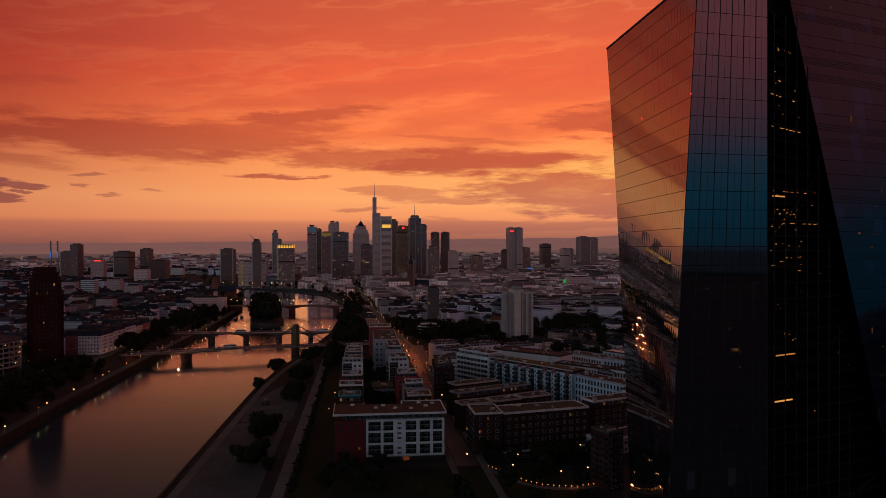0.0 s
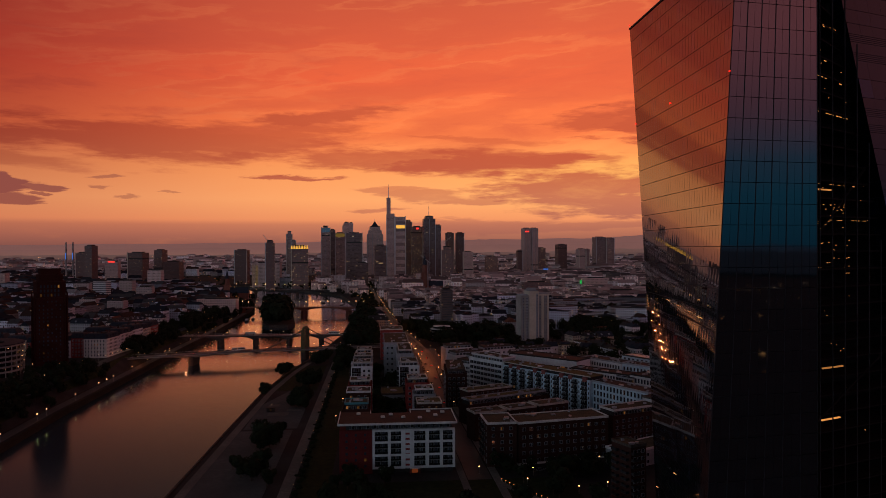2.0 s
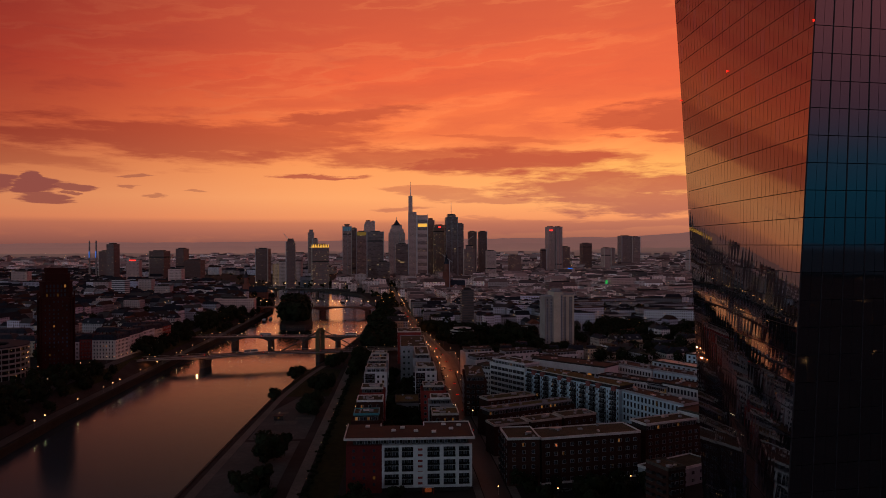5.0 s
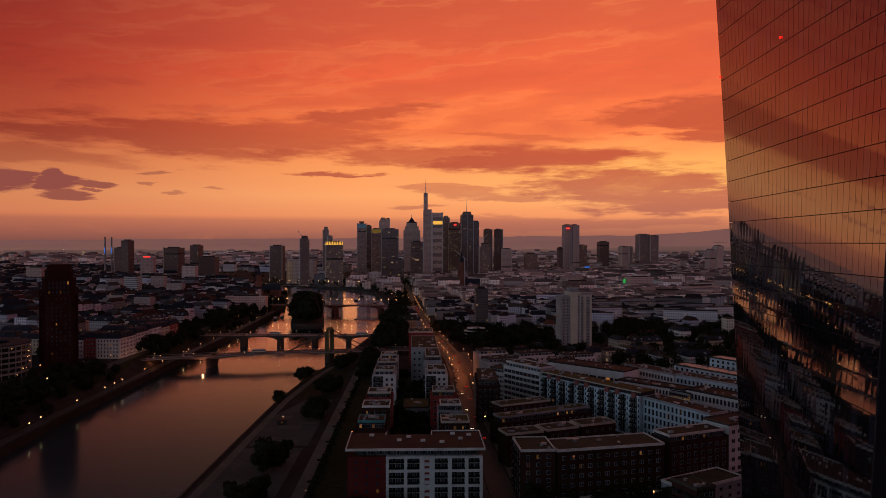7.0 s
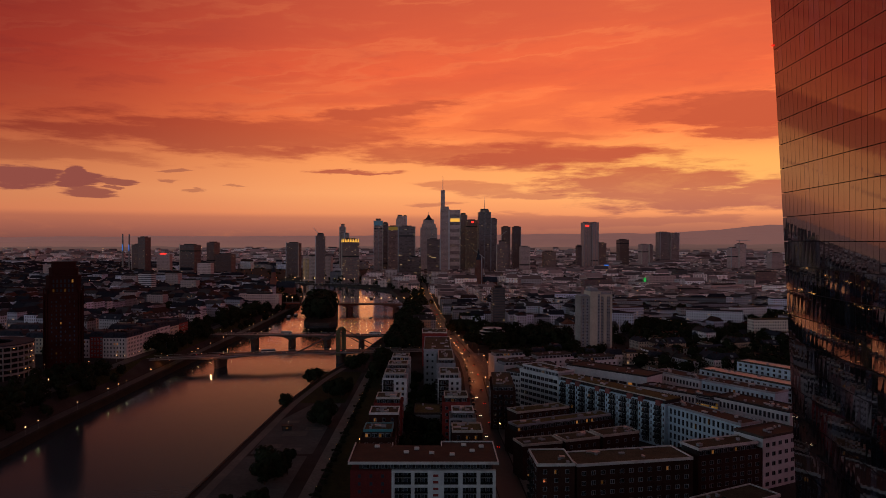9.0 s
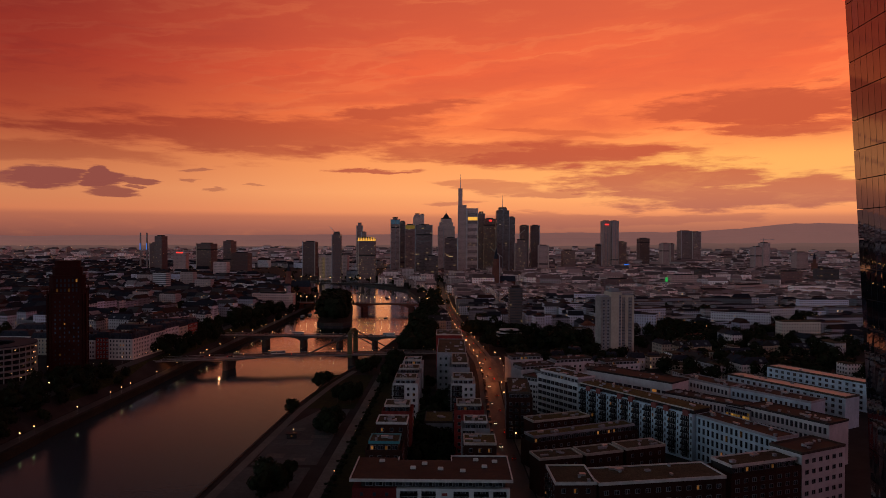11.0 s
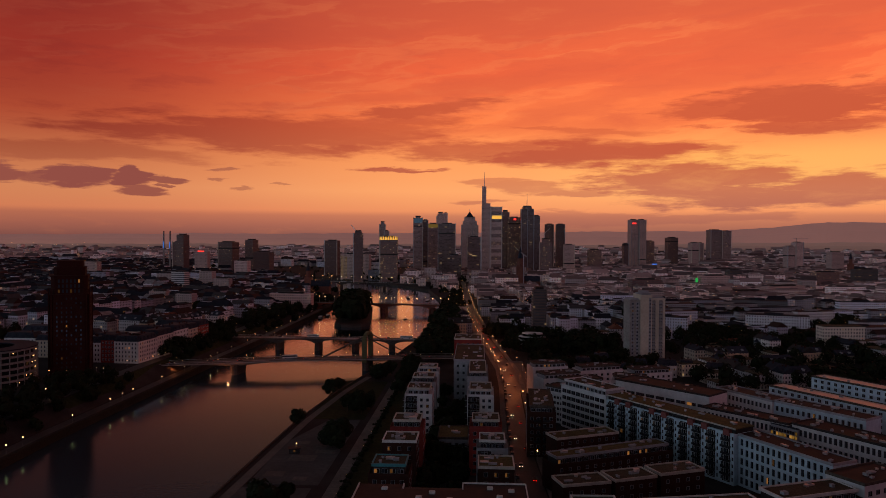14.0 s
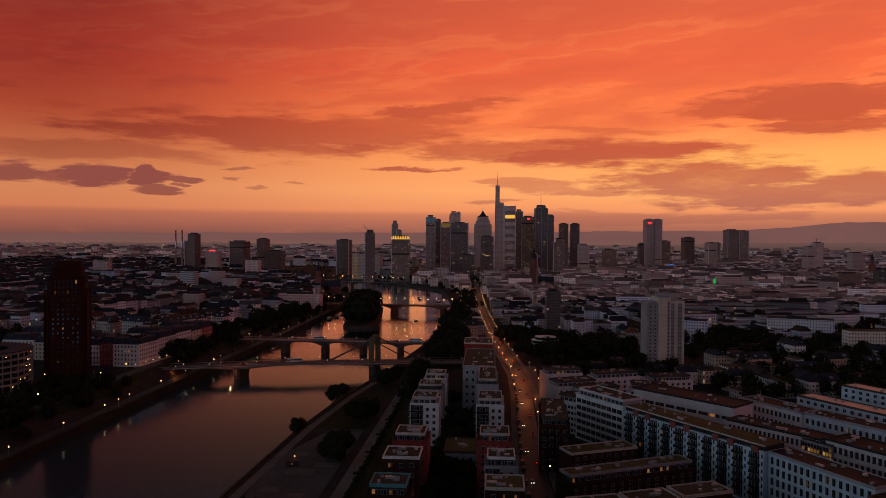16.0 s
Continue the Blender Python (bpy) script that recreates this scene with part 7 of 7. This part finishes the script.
def light_up():
    for y in range(175, 1400, 34):
        street_lamp(at_y(ROAD, y) + 6.4 + (6 if 440 < y < 560 else 0), y, 0.1)
        if y > 430:
            street_lamp(at_y(ROAD, y) - 6.4, y + 12, 0.1)
    for y in (168, 204, 222, 270, 284, 330, 372, 388, 402, 446, 486, 500, 540, 556, 592, 636, 650, 700, 738, 756, 800, 846, 864):
        street_lamp(at_y(QUAY_SOUTH, y) - 3, y, 0.1, 0.75, "lamps on the far quay")
    for y in range(290, 900, 34):
        street_lamp(at_y(QUAY_SOUTH, y) - 36, y, 0.1, 0.9, "lamps on the river road")
    for k in range(18):
        f = 0.07 + 0.052 * k
        p = CABLE_SPOT(f, -8.9 if k % 2 else 8.9, CABLE_TOP(f))
        street_lamp(p.x, p.y, p.z, 0.5, "lamps on the cable bridge")
    for k in range(13):
        street_lamp(-256 + 15.5 * k, 630.5 if k % 2 else 643.5, 7.4, 0.7, "lamps on the arch bridge")
    for k in range(11):
        street_lamp(-295 + 23 * k, 1001 - 2.4 * k, 9.0, 1.5, "lamps on the old bridge")
        street_lamp(-284 + 23 * k, 1013 - 2.4 * k, 9.0, 1.5, "lamps on the old bridge")
        street_lamp(-390 + 23 * k, 1524 - 7.4 * k, 9.0, 2.0, "lamps on the footbridge")
    for x, y in ((-36, 215), (-34, 250), (-35, 300), (-36, 345), (-36, 380), (30, 136), (52, 140), (66, 150), (24, 120), (44, 108), (58, 112), (70, 128), (-66, 300), (-68, 250), (5, 140), (-112, 286), (-304, 427), (-311, 424), (-325, 426), (-298, 440), (-281, 482), (-279, 500), (-277, 520), (-276, 545), (-273, 570), (-272, 600), (-274, 625), (-280, 655), (-278, 640), (-276, 655), (-332, 424), (-338, 420), (-283, 470), (-280, 492), (-278, 511), (-275, 533)):
        street_lamp(x, y, 0, 0.6, "garden lamps")
    for y in (128, 161, 183, 222, 246, 291, 318, 352, 371, 415):
        street_lamp(-80.2 + 0.004 * y, y, 0, 0.3, "low lamps along the park path")
    # far lights of the town, too many to count
    rr, g = random.Random(9), Geo()
    for _ in range(1900):
        y = 770 + 3050 * rr.random() ** 1.3
        x = rr.uniform(-0.66, 0.66) * (y + 230)
        if -250 < x < -70 and y < 1300:
            continue
        s = 0.13 + y / 5200 * rr.uniform(0.3, 0.85)
        z = rise(x, y) + rr.choice((7, 8, 9, 14, 18, 22))
        g.box(x - s, y - s, z - s, x + s, y + s, z + s, rr.choice((0, 0, 0, 1, 1, 2)))
    for _ in range(110):
        y = 620 + 2600 * rr.random() ** 1.2
        x = rr.uniform(-0.62, 0.62) * (y + 230)
        turn = rr.choice((-14, 76, 9, 99)) + rr.uniform(-4, 4)
        step = rr.uniform(16, 30)
        for k in range(rr.randint(5, 16)):
            px, py = x + math.cos(radians(turn)) * step * k, y + math.sin(radians(turn)) * step * k
            if at_y(QUAY_SOUTH, min(py, 2050)) - 5 < px < at_y(QUAY_NORTH, min(py, 2050)) + 5:
                continue
            s, z = 0.16 + py / 7000, rise(px, py) + 13 + 3 * rr.random()
            g.box(px - s, py - s, z - s, px + s, py + s, z + s, rr.choice((0, 1, 1)))
    # the quarter behind, seen only in the glass of the tower
    for _ in range(170):
        x, y = rr.uniform(120, 1500), -rr.uniform(150, 1500)
        s, z = 0.25 + 0.35 * rr.random(), rr.uniform(4, 24)
        g.box(x - s, y - s, z - s, x + s, y + s, z + s, rr.choice((0, 1, 2)))
    tagged(new("town_lights", g.mesh("town_lights", [WARM, DIMLAMP, PALELAMP])), "warm lamps and lit windows across the town", "lights", kind="stuff")


light_up()


# ---- traffic, kiosk and other small things ----
def car_meshes():
    body, glass, tyre, head, tail = Geo(), Geo(), Geo(), Geo(), Geo()
    body.prism([(-0.86, -2.1), (0.86, -2.1), (0.9, 0), (0.86, 2.1), (-0.86, 2.1), (-0.9, 0)], 0.3, 0.85, taper=0.97)
    body.prism([(-0.74, -0.9), (0.74, -0.9), (0.74, 1.5), (-0.74, 1.5)], 1.32, 1.44, taper=0.9)
    glass.prism([(-0.82, -1.3), (0.82, -1.3), (0.82, 1.8), (-0.82, 1.8)], 0.85, 1.33, taper=0.8)
    for sx in (-0.8, 0.8):
        for sy in (-1.3, 1.3):
            ring = [(sy + 0.33 * math.cos(a * math.pi / 4), 0.33 + 0.33 * math.sin(a * math.pi / 4)) for a in range(8)]
            k = len(body.v)
            body.v += [(sx - 0.11, p, q) for p, q in ring] + [(sx + 0.11, p, q) for p, q in ring]
            body.f += [(k + i, k + 8 + i, k + 8 + (i + 1) % 8, k + (i + 1) % 8) for i in range(8)] + [tuple(range(k, k + 8)), tuple(range(k + 15, k + 7, -1))]
            body.m += [1] * 10
    tyre.prism([(0.33 * math.cos(a * math.pi / 5), 0.33 * math.sin(a * math.pi / 5)) for a in range(10)], -0.11, 0.11)
    head.box(-0.2, -0.05, -0.09, 0.2, 0.05, 0.09)
    tail.box(-0.2, -0.05, -0.09, 0.2, 0.05, 0.09)
    return body.mesh("body", [PAINT, TYRE]), glass.mesh("cabin_glass", [PANE]), tyre.mesh("wheel", [TYRE]), head.mesh("headlight", [HEADLAMP]), tail.mesh("tail_light", [REDLAMP])


CAR = car_meshes()


def car(x, y, turn, z=0.07, lit=True):
    """Front to -y of its own frame."""
    t = thing("car", "small car with its lights on in the street" if lit else "parked car beside the kerb", "car", pose(x, y, z, 0, 0, turn), "cars in the street")
    body = part("body", CAR[0], None, t)
    part("cabin_glass", CAR[1], None, t)
    for sx in (-0.8, 0.8):
        if lit:
            part("headlight", CAR[3], None, body, "lit headlight", at=Matrix.Translation((sx * 0.72, -2.1, 0.66)))
            part("tail_light", CAR[4], None, body, "red tail light", at=Matrix.Translation((sx * 0.72, 2.1, 0.7)))


for k in range(38):
    y = 250 + 24 * k + RNG.uniform(-8, 8)
    lane = -2.2 if k % 2 else 2.2
    car(at_y(ROAD, y) + lane, y, 0 if k % 2 else 180)
for k in range(22):
    y = 240 + 12 * k + RNG.uniform(-4, 4)
    if k % 5 != 3:
        car(at_y(ROAD, y) - 5.0 + RNG.uniform(-0.2, 0.2), y, RNG.choice((0, 180)), 0.07, False)
for k in range(8):
    car(30 + 4.8 * k, 141 + 1.1 * k, 100, 0.0, False)


def build_kiosk():
    k = thing("kiosk", "small riverside kiosk with a lit counter and flat roof", "kiosk", pose(-112, 282, 0, 0, 0, 12))
    g = Geo()
    g.box(-2.6, -1.6, 0, 2.6, 1.6, 2.6)
    part("wall", g, DARK, k)
    g = Geo()
    g.box(-3.2, -2.4, 2.6, 3.2, 2.0, 2.85)
    part("roof", g, DARK, k)
    g = Geo()
    g.box(-0.5, -1.66, 1.2, 0.4, -1.6, 1.8)
    part("counter_light", g, ROOM, k, "lit counter opening")


build_kiosk()


def build_bollards():
    """Low lamps along the curved park path, and the path itself."""
    line = [(12, 128), (16, 120), (20, 112), (25, 104), (31, 98), (38, 95), (46, 94), (54, 96), (62, 100), (70, 106)]
    g = Geo()
    for a, b in zip(line, line[1:]):
        d = Vector((b[0] - a[0], b[1] - a[1], 0)).normalized()
        s = Vector((-d.y, d.x, 0)) * 1.6
        g.prism([(a[0] - s.x, a[1] - s.y), (b[0] - s.x, b[1] - s.y), (b[0] + s.x, b[1] + s.y), (a[0] + s.x, a[1] + s.y)], -0.1, 0.14)
    setting("park_path", g, PAVING, "curved paved path lit by low lamps", "path")
    for k in range(27):
        f = k / 3
        i = min(int(f), 8)
        x, y = (line[i][q] + (line[i + 1][q] - line[i][q]) * (f - i) for q in (0, 1))
        t = thing("bollard_lamp", "low bollard lamp with a warm light", "lamp", pose(x + 1.9, y + 0.8, 0.1), "lamps along the curved path")
        g = Geo()
        g.prism([(0.1 * math.cos(q * math.pi / 3), 0.1 * math.sin(q * math.pi / 3)) for q in range(6)], 0, 0.8)
        post = part("post", g, METAL, t)
        g = Geo()
        g.prism([(0.22 * math.cos(q * math.pi / 3), 0.22 * math.sin(q * math.pi / 3)) for q in range(6)], 0.8, 1.1)
        part("lantern", g, DIMLAMP, post, "warm lit lantern")


build_bollards()


def build_boats():
    spots = ((-236, 905, 95, 1.0), (-232, 935, 95, 0.8), (-120, 905, 60, 0.35), (-150, 1250, 100, 1.2), (-110, 1190, 80, 0.8))
    for x, y, turn, size in spots:
        b = thing("river_boat", "moored river boat with a flat deck and low cabin", "boat", pose(x, y, -4, 0, 0, turn) @ Matrix.Diagonal((size, size, size, 1)))
        g = Geo()
        g.prism([(-13, -1.6), (-11, -2.6), (9, -2.6), (14, 0), (9, 2.6), (-11, 2.6), (-13, 1.6)], -0.5, 1.3)
        part("hull", g, DARK, b)
        g = Geo()
        g.box(-9, -2.0, 1.3, 6, 2.0, 3.2)
        cabin = part("cabin", g, GREY, b)
        g = Geo()
        g.box(-9.4, -2.3, 3.2, 6.6, 2.3, 3.45)
        part("roof", g, TRIMWHITE, b)
        for k in range(5):
            g = Geo()
            g.box(-8 + 2.8 * k, -2.06, 1.9, -6.2 + 2.8 * k, -2.0, 2.8)
            part("cabin_window", g, ROOM if k % 2 else PANE, cabin)


def build_buses():
    f = 0.42
    p = CABLE_SPOT(f, 3.0, CABLE_TOP(f))
    for x, y, z, turn in ((-186, 643, 7.4, 88.5), (-92, 638, 7.4, 88.5), (p.x, p.y, p.z, -70)):
        b = thing("bus", "long city bus crossing a bridge", "bus", pose(x, y, z, 0, 0, turn))
        g = Geo()
        g.box(-1.25, -6, 0.4, 1.25, 6, 1.5)
        g.box(-1.25, -6, 2.5, 1.25, 6, 3.0)
        g.box(-1.2, -5.95, 1.5, 1.2, 5.95, 2.5, 1)
        part("body", g, [TRIMWHITE, PANE], b)
        for sx in (-1.1, 1.1):
            for sy in (-3.6, 3.4):
                part("wheel", CAR[2], None, b, at=Matrix.Translation((sx, sy, 0.42)) @ Matrix.Rotation(radians(90), 4, "Y") @ Matrix.Diagonal((1.4, 1.4, 1.4, 1)))
    for k in range(9):
        f = 0.08 + 0.1 * k
        p = CABLE_SPOT(f, 3.0 if k % 2 else -3.0, CABLE_TOP(f))
        car(p.x, p.y, -70 if k % 2 else 110, p.z)
    for k in range(7):
        car(-245 + 27 * k, 637 + (3 if k % 2 else -3), 88.5 if k % 2 else -91.5, 7.4)


build_boats()
build_buses()


def street_glow():
    """Light of the street lamps on the road and under the bridge."""
    spots = [(at_y(ROAD, y) + 1, y, 8.5) for y in (440, 490, 540, 600, 680, 780)]
    spots += [(22, 110, 1.4), (46, 96, 1.4), (66, 104, 1.4), (-219.5, 493, 1.8), (-262, 489, 3.2)]
    for x, y, z in spots:
        d = bpy.data.lights.new("street_light", "POINT")
        d.energy, d.color, d.shadow_soft_size = 2700 if z > 5 else 900 if x < -200 and z < 2 else 160 if z < 2 else 420, (1.0, 0.25, 0.08), 0.5
        ob = new("street_light", d)
        ob.location = (x, y, z)


street_glow()
